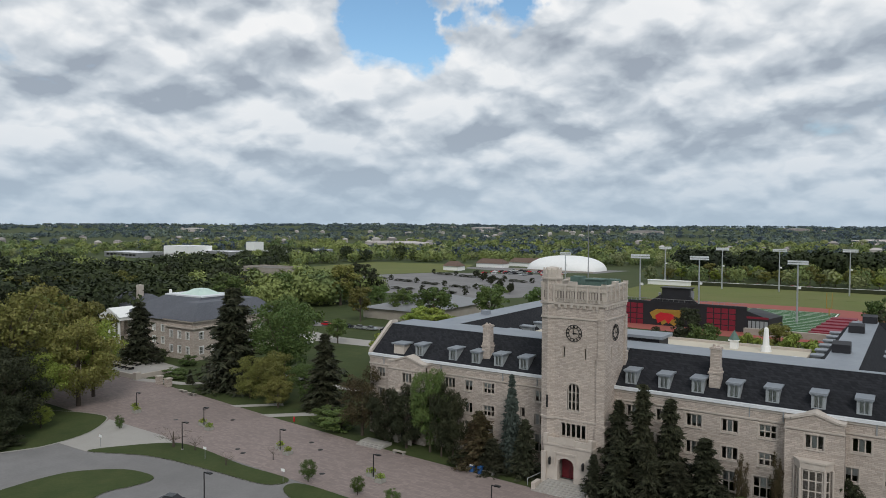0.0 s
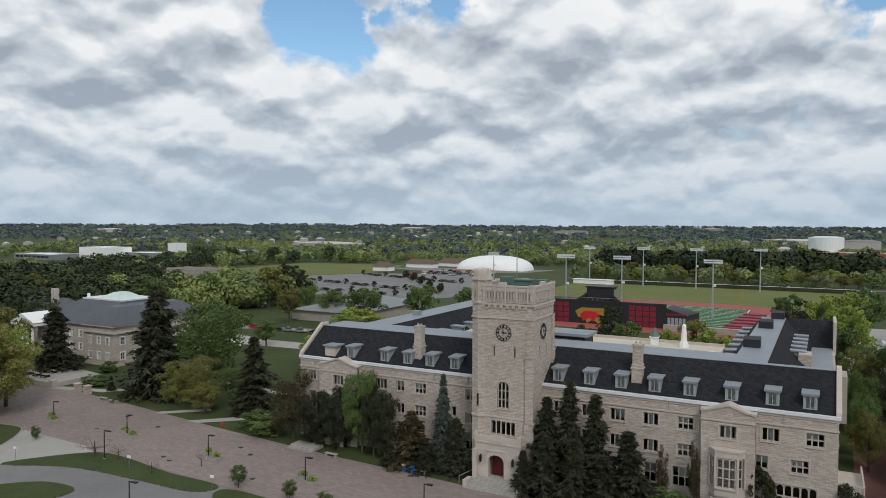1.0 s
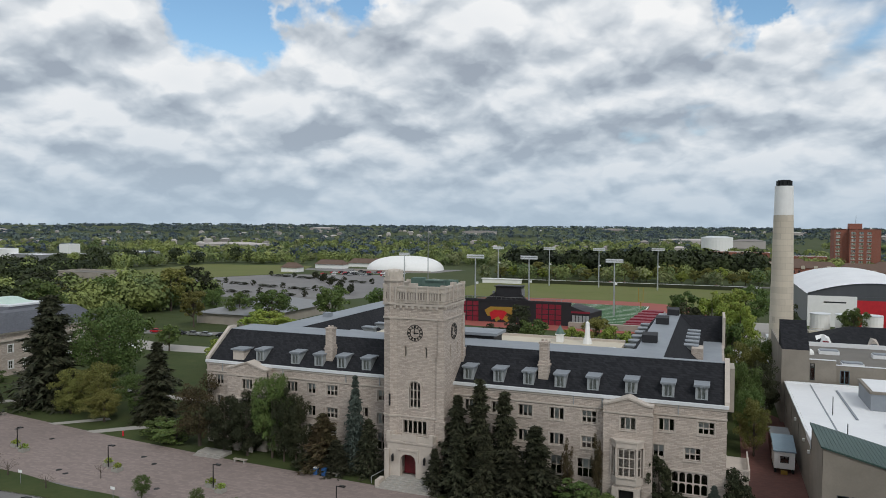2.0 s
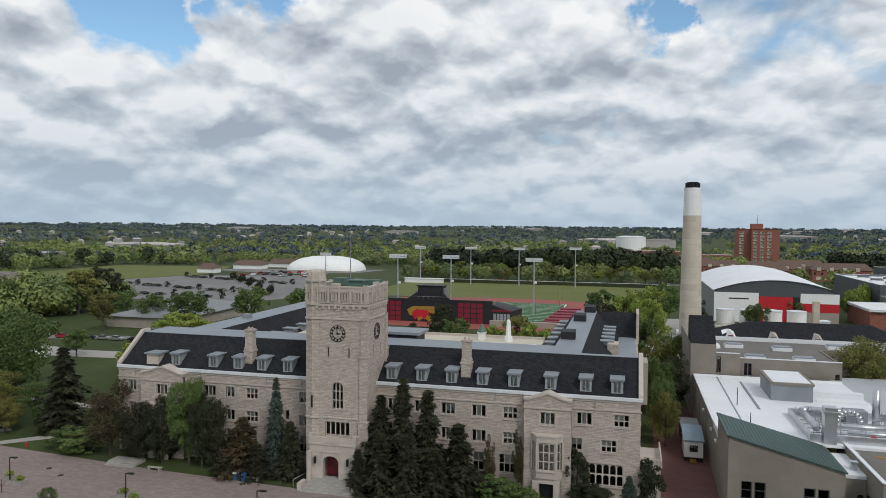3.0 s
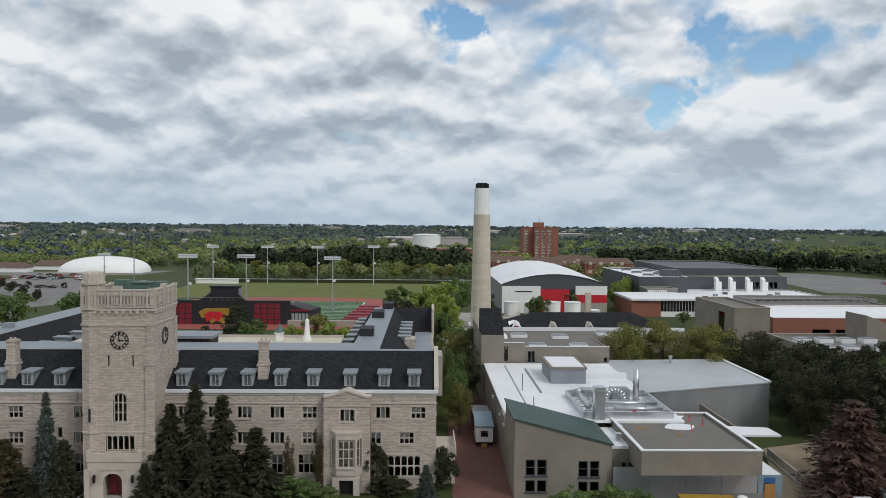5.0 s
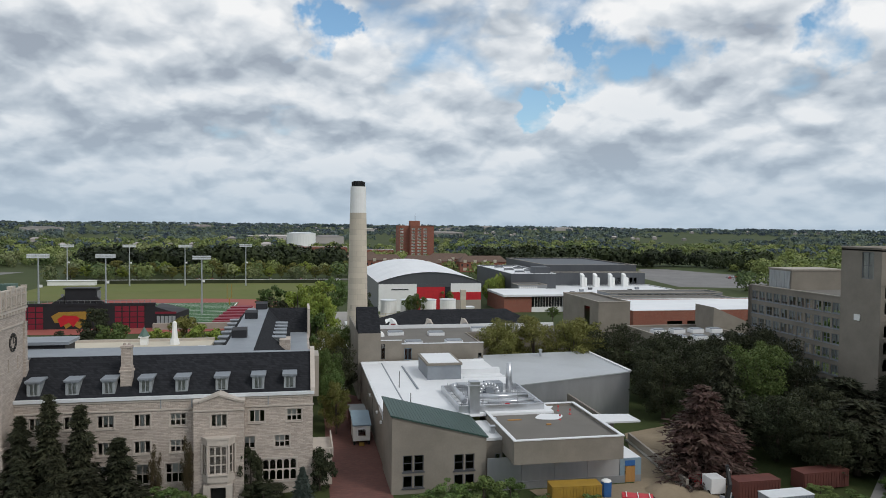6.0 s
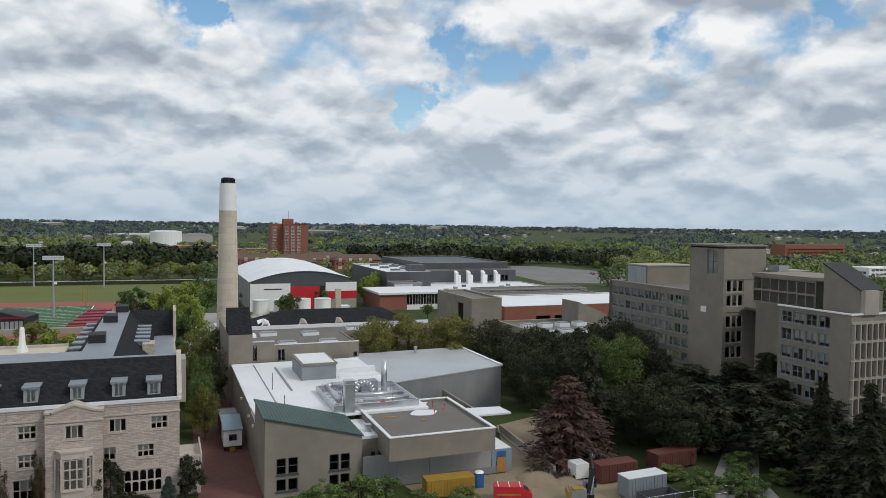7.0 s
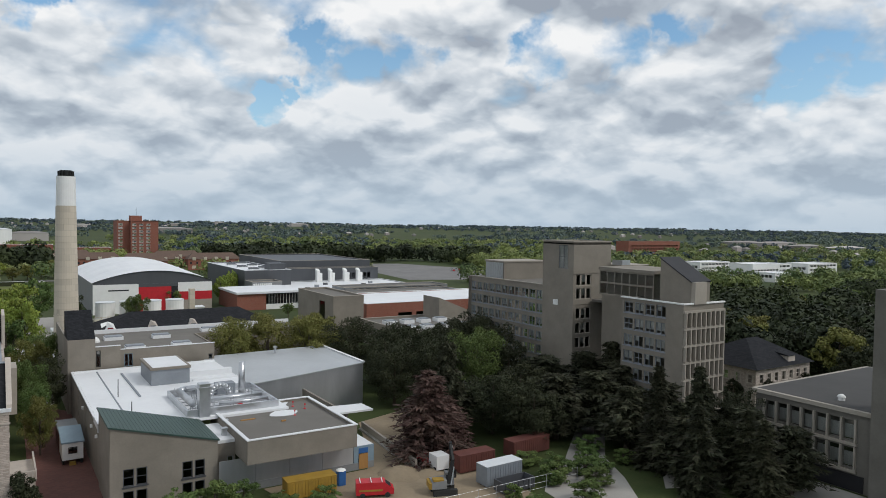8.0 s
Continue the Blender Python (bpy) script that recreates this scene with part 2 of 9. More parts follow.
M["copper"] = material("green_copper", (0.12, 0.19, 0.16), (0.085, 0.14, 0.12), 1.0, 0.7, 0.2, fine=4.0)
M["concrete"] = material("concrete", (0.30, 0.268, 0.225), (0.235, 0.208, 0.172), 0.25, 0.9, bump=0.1, fine=4.0, stain=0.45)
M["concrete_pale"] = material("pale_concrete", (0.42, 0.38, 0.325), (0.33, 0.295, 0.25), 0.3, 0.9, bump=0.08, fine=5.0, stain=0.25)
M["white_roof"] = material("white_membrane", (0.84, 0.85, 0.86), (0.74, 0.75, 0.77), 0.15, 0.6, fine=1.5, stain=0.15)
M["grey_roof"] = material("grey_ballast", (0.20, 0.185, 0.165), (0.15, 0.14, 0.125), 0.2, 0.95, fine=5.0, stain=0.35, bump=0.1)
M["galv"] = material("galvanised_sheet", (0.56, 0.58, 0.60), (0.45, 0.47, 0.49), 0.2, 0.3, 0.45, fine=1.0, stain=0.35)
M["pale_metal_roof"] = material("pale_metal_roof", (0.56, 0.58, 0.60), (0.48, 0.50, 0.52), 0.12, 0.5, 0.2, fine=1.5, stain=0.25)
M["sheet"] = material("brushed_sheet_metal", (0.56, 0.57, 0.59), (0.44, 0.45, 0.47), 0.25, 0.36, 0.55, fine=1.2, stain=0.3, stretch=(1, 1, 0.25))
M["green_roof"] = material("green_metal_roof", (0.055, 0.10, 0.085), (0.04, 0.075, 0.065), 0.3, 0.5, 0.2, fine=2.0, stain=0.2)
M["duct"] = material("duct_metal", (0.62, 0.63, 0.65), (0.5, 0.51, 0.53), 0.6, 0.3, 0.9)
M["red"] = material("red_paint", (0.55, 0.02, 0.03), (0.45, 0.015, 0.025), 1.0, 0.45)
M["white"] = material("white_paint", (0.86, 0.86, 0.84), (0.78, 0.78, 0.76), 0.6, 0.5, fine=3.0)
M["stack"] = material("stack_concrete", (0.64, 0.565, 0.46), (0.55, 0.485, 0.39), 0.15, 0.85, fine=2.0, stain=0.2,
                      brick=(3.0, 1.5, 0.03, (0.66, 0.585, 0.475), (0.53, 0.47, 0.38), (0.42, 0.37, 0.30)))
M["brick"] = material("red_brick", (0.30, 0.10, 0.065), (0.22, 0.075, 0.05), 0.3, 0.9, fine=3.0, stain=0.2, bump=0.15,
                      brick=(0.6, 0.2, 0.02, (0.33, 0.11, 0.07), (0.23, 0.08, 0.055), (0.3, 0.2, 0.16)))
M["dark_clad"] = material("dark_cladding", (0.10, 0.105, 0.115), (0.08, 0.085, 0.095), 0.2, 0.55, 0.3, fine=1.0, stretch=(1, 1, 0.1))
M["asphalt"] = material("asphalt", (0.25, 0.24, 0.234), (0.175, 0.168, 0.164), 0.16, 0.9, fine=2.5, stain=0.5, bump=0.08)
M["paving"] = material("plaza_pavers", (0.31, 0.245, 0.22), (0.24, 0.19, 0.172), 0.10, 0.85, fine=3.0, stain=0.45, bump=0.1, flat=True,
                       brick=(0.9, 0.45, 0.03, (0.33, 0.26, 0.235), (0.225, 0.178, 0.165), (0.2, 0.165, 0.15)))
M["brick_lane"] = material("brick_lane", (0.19, 0.075, 0.06), (0.14, 0.058, 0.048), 0.15, 0.85, fine=4.0, stain=0.5, bump=0.1, flat=True,
                           brick=(0.7, 0.35, 0.03, (0.21, 0.085, 0.068), (0.13, 0.055, 0.047), (0.12, 0.075, 0.062)))
M["path"] = material("concrete_path", (0.40, 0.38, 0.345), (0.33, 0.31, 0.285), 0.2, 0.9, fine=5.0, stain=0.2)
M["kerb"] = material("kerb_concrete", (0.38, 0.365, 0.33), (0.30, 0.29, 0.265), 0.6, 0.9, fine=6.0, stain=0.2)
M["grass"] = material("lawn", (0.042, 0.066, 0.02), (0.078, 0.09, 0.033), 0.22, 0.95, fine=2.2, stain=0.45, bump=0.35, spec=0.2)
M["field_grass"] = material("dry_field", (0.13, 0.16, 0.045), (0.16, 0.16, 0.06), 0.03, 0.95, fine=0.6, stain=0.2, spec=0.2)
M["turf"] = material("sports_turf", (0.045, 0.115, 0.045), (0.055, 0.13, 0.05), 0.1, 0.9, fine=2.0, spec=0.2)
M["track"] = material("running_track", (0.33, 0.09, 0.07), (0.28, 0.075, 0.06), 0.2, 0.9, fine=3.0)
M["sand"] = material("dug_sand", (0.33, 0.26, 0.175), (0.25, 0.195, 0.13), 0.15, 0.95, fine=2.0, stain=0.3, bump=0.4)
M["ground"] = material("countryside", (0.045, 0.07, 0.024), (0.085, 0.095, 0.04), 0.006, 0.95, fine=0.05, spec=0.2, stain=0.3)
M["bark"] = material("bark", (0.09, 0.07, 0.052), (0.06, 0.047, 0.036), 2.0, 0.95, bump=0.4, fine=10.0)
M["leaf"] = leaf_material("leaf_green", (0.07, 0.118, 0.026), (0.115, 0.16, 0.038))
M["leaf_light"] = leaf_material("leaf_lime", (0.19, 0.26, 0.035), (0.24, 0.29, 0.05))
# near-black leaves: cloud shade over the foreground trees is in the colour
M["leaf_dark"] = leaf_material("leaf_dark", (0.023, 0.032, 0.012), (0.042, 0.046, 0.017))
M["leaf_olive"] = leaf_material("leaf_olive", (0.14, 0.155, 0.03), (0.19, 0.185, 0.045))
M["leaf_rust"] = leaf_material("leaf_rust", (0.085, 0.055, 0.022), (0.05, 0.055, 0.02), 0.3, 0.1)
M["leaf_purple"] = leaf_material("leaf_copper", (0.115, 0.062, 0.045), (0.07, 0.05, 0.032), 0.25, 0.1)
M["needle"] = leaf_material("spruce_needles", (0.029, 0.034, 0.015), (0.05, 0.053, 0.023), 0.45, 0.2)
M["needle_blue"] = leaf_material("blue_spruce_needles", (0.05, 0.07, 0.048), (0.07, 0.088, 0.06), 0.25, 0.1)
# wood_leaf and wood_olive are brightened to stand in for sunlight further off
M["wood_leaf"] = leaf_material("mixed_woodland", (0.075, 0.12, 0.036), (0.125, 0.17, 0.055), 0.3, 0.0, (0.25, 0.29, 0.09))
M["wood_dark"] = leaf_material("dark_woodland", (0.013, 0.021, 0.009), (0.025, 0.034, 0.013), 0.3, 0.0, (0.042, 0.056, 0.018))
M["wood_olive"] = leaf_material("olive_woodland", (0.125, 0.155, 0.055), (0.18, 0.20, 0.08), 0.3, 0.0, (0.29, 0.32, 0.13))
M["asphalt_roof"] = material("dark_roof_felt", (0.075, 0.072, 0.07), (0.055, 0.053, 0.052), 0.15, 0.9, fine=3.0, stain=0.3)
# darker than the other concrete: shade over the library is in the colour
M["library_concrete"] = material("shade_grey_concrete", (0.20, 0.187, 0.165), (0.15, 0.14, 0.122), 0.25, 0.9, bump=0.1, fine=4.0, stain=0.4)
# distance haze is put into these two bluish leaf colours
M["far_haze_leaf"] = leaf_material("hazy_far_woodland", (0.07, 0.105, 0.085), (0.10, 0.14, 0.11), 0.14, 0.0, (0.17, 0.21, 0.155))
M["far_dark"] = leaf_material("hazy_far_woods", (0.045, 0.07, 0.08), (0.065, 0.092, 0.10), 0.14, 0.0, (0.10, 0.135, 0.135))
M["brown_roof"] = material("brown_shingles", (0.16, 0.105, 0.08), (0.12, 0.08, 0.062), 0.5, 0.9, fine=2.0, stain=0.2)
M["rubber"] = material("black_rubber", (0.02, 0.02, 0.02), (0.03, 0.03, 0.03), 3.0, 0.85)
M["yellow"] = material("yellow_paint", (0.38, 0.23, 0.03), (0.30, 0.18, 0.03), 1.0, 0.55)
M["blue"] = material("blue_plastic", (0.03, 0.13, 0.36), (0.025, 0.10, 0.29), 1.0, 0.5)
M["black"] = material("black_panel", (0.012, 0.012, 0.015), (0.018, 0.018, 0.022), 0.4, 0.6)
M["crimson"] = material("crimson_panel", (0.22, 0.012, 0.03), (0.18, 0.01, 0.025), 0.6, 0.6)
M["wood"] = material("plywood", (0.42, 0.22, 0.07), (0.34, 0.17, 0.05), 0.8, 0.8, fine=6.0, stretch=(3, 3, 0.4))
M["rust"] = material("rusty_red_steel", (0.15, 0.045, 0.033), (0.10, 0.034, 0.028), 0.5, 0.8, fine=3.0, stain=0.3)
M["grey_paint"] = material("grey_paint", (0.24, 0.245, 0.25), (0.19, 0.195, 0.20), 0.4, 0.6, fine=3.0)
M["blue_roof"] = material("blue_grey_roof", (0.22, 0.30, 0.36), (0.18, 0.25, 0.30), 0.5, 0.55, fine=2.0)


def glass_material(name, tint, gloss):
    m = bpy.data.materials.new(name)
    m.use_nodes = True
    n, l = m.node_tree.nodes, m.node_tree.links
    n.clear()
    o = n.new("ShaderNodeOutputMaterial")
    t = n.new("ShaderNodeBsdfTransparent")
    t.inputs[0].default_value = (*tint, 1)
    g = n.new("ShaderNodeBsdfGlossy")
    g.inputs["Roughness"].default_value = 0.04
    f = n.new("ShaderNodeFresnel")
    f.inputs[0].default_value = gloss
    mx = n.new("ShaderNodeMixShader")
    l.new(f.outputs[0], mx.inputs[0])
    l.new(t.outputs[0], mx.inputs[1])
    l.new(g.outputs[0], mx.inputs[2])
    l.new(mx.outputs[0], o.inputs[0])
    return m


M["glass"] = glass_material("window_glass", (0.85, 0.88, 0.88), 1.45)


# ---- building blocks ----
class Geo:
    """Vertices and faces of one mesh, in metres."""

    def __init__(self):
        self.v, self.f = [], []

    def face(self, *pts):
        i = len(self.v)
        self.v += [tuple(p) for p in pts]
        self.f.append(tuple(range(i, i + len(pts))))
        return self

    def box(self, x0, x1, y0, y1, z0, z1):
        i = len(self.v)
        self.v += [(x, y, z) for z in (z0, z1) for x, y in ((x0, y0), (x1, y0), (x1, y1), (x0, y1))]
        self.f += [tuple(i + k for k in q) for q in ((3, 2, 1, 0), (4, 5, 6, 7), (0, 1, 5, 4), (1, 2, 6, 5), (2, 3, 7, 6), (3, 0, 4, 7))]
        return self

    def prism(self, pts, z0, z1):
        """An upright prism over pts (anticlockwise); z0 and z1 may be lists."""
        k, i = len(pts), len(self.v)
        lo = z0 if isinstance(z0, (list, tuple)) else [z0] * k
        hi = z1 if isinstance(z1, (list, tuple)) else [z1] * k
        self.v += [(*p, z) for p, z in zip(pts, lo)] + [(*p, z) for p, z in zip(pts, hi)]
        self.f += [tuple(i + k - 1 - j for j in range(k)), tuple(i + k + j for j in range(k))]
        self.f += [(i + j, i + (j + 1) % k, i + k + (j + 1) % k, i + k + j) for j in range(k)]
        return self

    def cyl(self, x, y, z0, z1, r0, r1=None, n=12, cap=True):
        r1 = r0 if r1 is None else r1
        i = len(self.v)
        for z, r in ((z0, r0), (z1, r1)):
            self.v += [(x + r * math.cos(2 * math.pi * j / n), y + r * math.sin(2 * math.pi * j / n), z) for j in range(n)]
        self.f += [(i + j, i + (j + 1) % n, i + n + (j + 1) % n, i + n + j) for j in range(n)]
        if cap:
            self.f += [tuple(i + n - 1 - j for j in range(n)), tuple(i + n + j for j in range(n))]
        return self

    def tube(self, a, b, r, n=8, r1=None):
        a, b = Vector(a), Vector(b)
        r1 = r if r1 is None else r1
        q = (b - a).to_track_quat("Z", "Y")
        i = len(self.v)
        for p, rr in ((a, r), (b, r1)):
            self.v += [tuple(p + q @ Vector((rr * math.cos(2 * math.pi * j / n), rr * math.sin(2 * math.pi * j / n), 0))) for j in range(n)]
        self.f += [(i + j, i + (j + 1) % n, i + n + (j + 1) % n, i + n + j) for j in range(n)]
        self.f += [tuple(i + n - 1 - j for j in range(n)), tuple(i + n + j for j in range(n))]
        return self

    def dome(self, x, y, z, r, h, n=16, rings=5):
        i = len(self.v)
        for k in range(rings):
            a = math.pi / 2 * k / rings
            self.v += [(x + r * math.cos(a) * math.cos(2 * math.pi * j / n), y + r * math.cos(a) * math.sin(2 * math.pi * j / n), z + h * math.sin(a)) for j in range(n)]
        self.v.append((x, y, z + h))
        for k in range(rings - 1):
            self.f += [(i + k * n + j, i + k * n + (j + 1) % n, i + (k + 1) * n + (j + 1) % n, i + (k + 1) * n + j) for j in range(n)]
        t = i + (rings - 1) * n
        self.f += [(t + j, t + (j + 1) % n, i + rings * n) for j in range(n)]
        return self

    def mesh(self, name, mat, smooth=False):
        me = bpy.data.meshes.new(name)
        me.from_pydata(self.v, [], self.f)
        me.materials.append(M[mat] if isinstance(mat, str) else mat)
        if smooth:
            me.polygons.foreach_set("use_smooth", [True] * len(me.polygons))
        me.update()
        return me


def hang(name, me, parent=None, loc=(0, 0, 0), rot=0.0, label=""):
    """A mesh object under parent."""
    ob = new(name, me)
    ob.parent = parent
    ob.location, ob.rotation_euler = loc, (0, 0, radians(rot))
    return tagged(ob, label)


def part(name, geo, mat, parent, label="", smooth=False):
    if name in SPLIT:
        name = SINGULAR.get(name, name)
        for one in pieces(geo):
            ob = hang(name, one.mesh(name, mat, smooth), parent, label=label)
        return ob
    return hang(name, geo.mesh(name, mat, smooth), parent, label=label)


def thing(name, x, y, z, label, category, group="", kind=""):
    """An Empty at the base of a thing; its parts are given relative to it."""
    ob = new(name)
    ob.location = (x, y, z)
    ob.empty_display_size = 0.5
    return tagged(ob, label, category, group, kind)


def single(name, geo, mat, label, category="", kind="", loc=(0, 0, 0), smooth=False, group=""):
    ob = new(name, geo.mesh(name, mat, smooth))
    ob.location = loc
    return tagged(ob, label, category, group, kind)


def wall(geo, ox, oy, rot, length, z0, z1, holes=(), deep=0.4):
    """A wall from (ox, oy) along its heading rot (0: faces -y, -90: faces -x, 90: faces +x, 180: faces +y), with openings (u0, u1, za, zb)."""
    c, s = math.cos(radians(rot)), math.sin(radians(rot))
    at = lambda u, d, z: (ox + c * u - s * d, oy + s * u + c * d, z)  # noqa: E731
    us = sorted({0.0, length, *(h[0] for h in holes), *(h[1] for h in holes)})
    zs = sorted({z0, z1, *(h[2] for h in holes), *(h[3] for h in holes)})
    for a, b in zip(zs, zs[1:]):
        start = None
        for u, w in zip(us + [None], us[1:] + [None]):
            solid = w is not None and not any(h[0] <= (u + w) / 2 <= h[1] and h[2] <= (a + b) / 2 <= h[3] for h in holes)
            if solid and start is None:
                start = u
            if start is not None and (not solid):
                end = u if u is not None else length
                for d, flip in ((0, False), (deep, True)):
                    q = [at(start, d, a), at(end, d, a), at(end, d, b), at(start, d, b)]
                    geo.face(*(q[::-1] if flip else q))
                start = None
            if w is None or u == us[-1]:
                break
        if start is not None:
            for d, flip in ((0, False), (deep, True)):
                q = [at(start, d, a), at(length, d, a), at(length, d, b), at(start, d, b)]
                geo.face(*(q[::-1] if flip else q))
    for u0, u1, a, b in holes:
        geo.face(at(u0, 0, a), at(u1, 0, a), at(u1, deep, a), at(u0, deep, a))
        geo.face(at(u0, 0, b), at(u0, deep, b), at(u1, deep, b), at(u1, 0, b))
        geo.face(at(u0, 0, a), at(u0, deep, a), at(u0, deep, b), at(u0, 0, b))
        geo.face(at(u1, 0, a), at(u1, 0, b), at(u1, deep, b), at(u1, deep, a))
    geo.face(at(0, 0, z1), at(length, 0, z1), at(length, deep, z1), at(0, deep, z1))
    return geo


def spandrel(geo, xc, w, top, rise, y0, y1, n=10):
    """The stone between an arch of that width and rise and the square head over it."""
    z = lambda x: min(top - 0.015, top - rise + rise * math.sqrt(max(0.0, 1 - ((x - xc) / (w / 2)) ** 2)))  # noqa: E731
    for j in range(n):
        a, b = xc - w / 2 + w * j / n, xc - w / 2 + w * (j + 1) / n
        geo.prism([(a, y0), (b, y0), (b, y1), (a, y1)], [z(a), z(b), z(b), z(a)], top)
    return geo


def lattice(geo, xs, zs, solid, y0, y1):
    """One connected plate over the cells of a grid that are solid, from y0 to y1."""
    index = {}

    def vert(x, y, z):
        key = (round(x, 4), y, round(z, 4))
        if key not in index:
            index[key] = len(geo.v)
            geo.v.append((x, y, z))
        return index[key]

    nx, nz = len(xs) - 1, len(zs) - 1
    on = lambda i, k: 0 <= i < nx and 0 <= k < nz and solid(i, k)  # noqa: E731
    for i in range(nx):
        for k in range(nz):
            if not on(i, k):
                continue
            x0, x1, z0, z1 = xs[i], xs[i + 1], zs[k], zs[k + 1]
            geo.f.append((vert(x0, y0, z0), vert(x1, y0, z0), vert(x1, y0, z1), vert(x0, y0, z1)))
            geo.f.append((vert(x0, y1, z1), vert(x1, y1, z1), vert(x1, y1, z0), vert(x0, y1, z0)))
            for di, dk, (ax, az), (bx, bz) in ((-1, 0, (x0, z1), (x0, z0)), (1, 0, (x1, z0), (x1, z1)), (0, -1, (x0, z0), (x1, z0)), (0, 1, (x1, z1), (x0, z1))):
                if not on(i + di, k + dk):
                    geo.f.append((vert(bx, y0, bz), vert(ax, y0, az), vert(ax, y1, az), vert(bx, y1, bz)))
    return geo


def pieces(geo):
    """The geometry, cut into its separate shapes."""
    link = list(range(len(geo.v)))

    def root(i):
        while link[i] != i:
            link[i] = link[link[i]]
            i = link[i]
        return i

    for f in geo.f:
        for i in f[1:]:
            link[root(i)] = root(f[0])
    groups = {}
    for f in geo.f:
        groups.setdefault(root(f[0]), []).append(f)
    for faces in groups.values():
        used = sorted({i for f in faces for i in f})
        at = {i: n for n, i in enumerate(used)}
        one = Geo()
        one.v, one.f = [geo.v[i] for i in used], [tuple(at[i] for i in f) for f in faces]
        yield one


SPLIT = {"string_course", "voussoir", "panel_recess", "downpipe", "corbels", "tracery", "merlons", "buttress", "bay_side", "copper_housing", "gable_wall", "wall_light", "roof_kerb", "plant_rails",
         "metal_panel", "fins", "fin_bands", "parapet_cap", "membrane_patch", "parapet", "blinds", "window_fins", "fin_band", "oriel_posts", "wall_joint", "red_panel", "roof_scrap",
         "plant_screen", "cornice", "pavilion_glazing", "speaker_arm", "step_panel", "gable_window", "window_pane", "white_roof", "duct", "air_unit", "porch_buttress", "porch_top", "door_mould", "lift_ring", "turret_bands"}
SINGULAR = {"corbels": "corbel", "merlons": "merlon", "fins": "fin", "fin_bands": "fin_band", "blinds": "blind", "window_fins": "window_fin", "oriel_posts": "oriel_post", "plant_rails": "plant_rail", "turret_bands": "turret_band"}
WINDOWS = {}


def window_kind(key, w, h, cols, rows, frame_mat="trim", bar=0.12, sill=True, curtain=(), surround=0.0, sunk=0.14, edge=0.12, glass="glass", blind=0.0):
    """Meshes of one kind of window: frame, panes, sill and curtains. Local x along the wall, y inwards, z up from the opening's foot."""
    a, b = sunk, sunk + 0.14
    xs, zs = [-w / 2, -w / 2 + edge], [0, edge]
    for i in range(1, cols):
        x = -w / 2 + w * i / cols
        xs += [x - bar / 2, x + bar / 2]
    for k in range(1, rows):
        z = h * k / rows
        zs += [z - bar * 0.4, z + bar * 0.4]
    xs, zs = xs + [w / 2 - edge, w / 2], zs + [h - edge, h]
    fr = lattice(Geo(), xs, zs, lambda i, k: i % 2 == 0 or k % 2 == 0, a, b)
    s = surround
    found = {"frame": fr.mesh("window", frame_mat), "panes": [], "w": w, "h": h}
    g = Geo()
    g.face((-w / 2 + edge, b - 0.04, edge), (w / 2 - edge, b - 0.04, edge), (w / 2 - edge, b - 0.04, h - edge), (-w / 2 + edge, b - 0.04, h - edge))
    found["pane"] = g.mesh("pane", glass)
    if surround:
        sr = lattice(Geo(), [-w / 2 - s, -w / 2, w / 2, w / 2 + s], [0, h, h + s], lambda i, k: i != 1 or k == 1, -0.04, sunk)
        found["surround"] = sr.mesh("surround", frame_mat)
    if sill:
        found["sill"] = Geo().box(-w / 2 - 0.15, w / 2 + 0.15, -0.12, 0.12, -0.18, 0.0).mesh("sill", "trim" if frame_mat in ("trim", "white") else frame_mat)
    if curtain:
        x0, x1 = -w / 2 + w * min(curtain) / cols, -w / 2 + w * (max(curtain) + 1) / cols
        found["curtain"] = Geo().box(x0 + 0.03, x1 - 0.03, b + 0.05, b + 0.08, 0.05 + blind * h, h - 0.05).mesh("curtain", "curtain")
    WINDOWS[key] = found


def set_window(parent, key, x, y, z, rot=0.0, label=""):
    k = WINDOWS[key]
    w = hang("window", k["frame"], parent, (x, y, z), rot, label)
    hang("pane", k["pane"], w)
    for name in ("surround", "sill", "curtain"):
        if name in k:
            hang(name, k[name], w)
    return w


def facade(parent, ox, oy, rot, length, z0, z1, mat, items, deep=0.4, name="wall"):
    """A wall with its windows. items: (u, foot z, kind)."""
    c, s = math.cos(radians(rot)), math.sin(radians(rot))
    holes = []
    for u, z, key in items:
        k = WINDOWS[key]
        holes.append((u - k["w"] / 2, u + k["w"] / 2, z, z + k["h"]))
    part(name, wall(Geo(), ox, oy, rot, length, z0, z1, holes, deep), mat, parent)
    for u, z, key in items:
        set_window(parent, key, ox + c * u, oy + s * u, z, rot)

# ---- ground ----
def blob(pts, n=6):
    """A smooth closed outline through pts."""
    k, res = len(pts), []
    for i in range(k):
        p0, p1, p2, p3 = (Vector(pts[(i + j) % k]) for j in (-1, 0, 1, 2))
        for s in range(n):
            t = s / n
            res.append(tuple(0.5 * (2 * p1 + (p2 - p0) * t + (2 * p0 - 5 * p1 + 4 * p2 - p3) * t * t + (3 * p1 - p0 - 3 * p2 + p3) * t ** 3)))
    return res


def sheet(name, pts, z, mat, label, kind="structure", category="", thick=0.06, smooth=0):
    """A flat slab of ground cover, its top at z."""
    pts = blob(pts, smooth) if smooth else pts
    area = sum(a[0] * b[1] - b[0] * a[1] for a, b in zip(pts, pts[1:] + pts[:1]))
    pts = pts if area > 0 else pts[::-1]
    return single(name, Geo().prism(pts, z - thick, z), mat, label, category, kind)


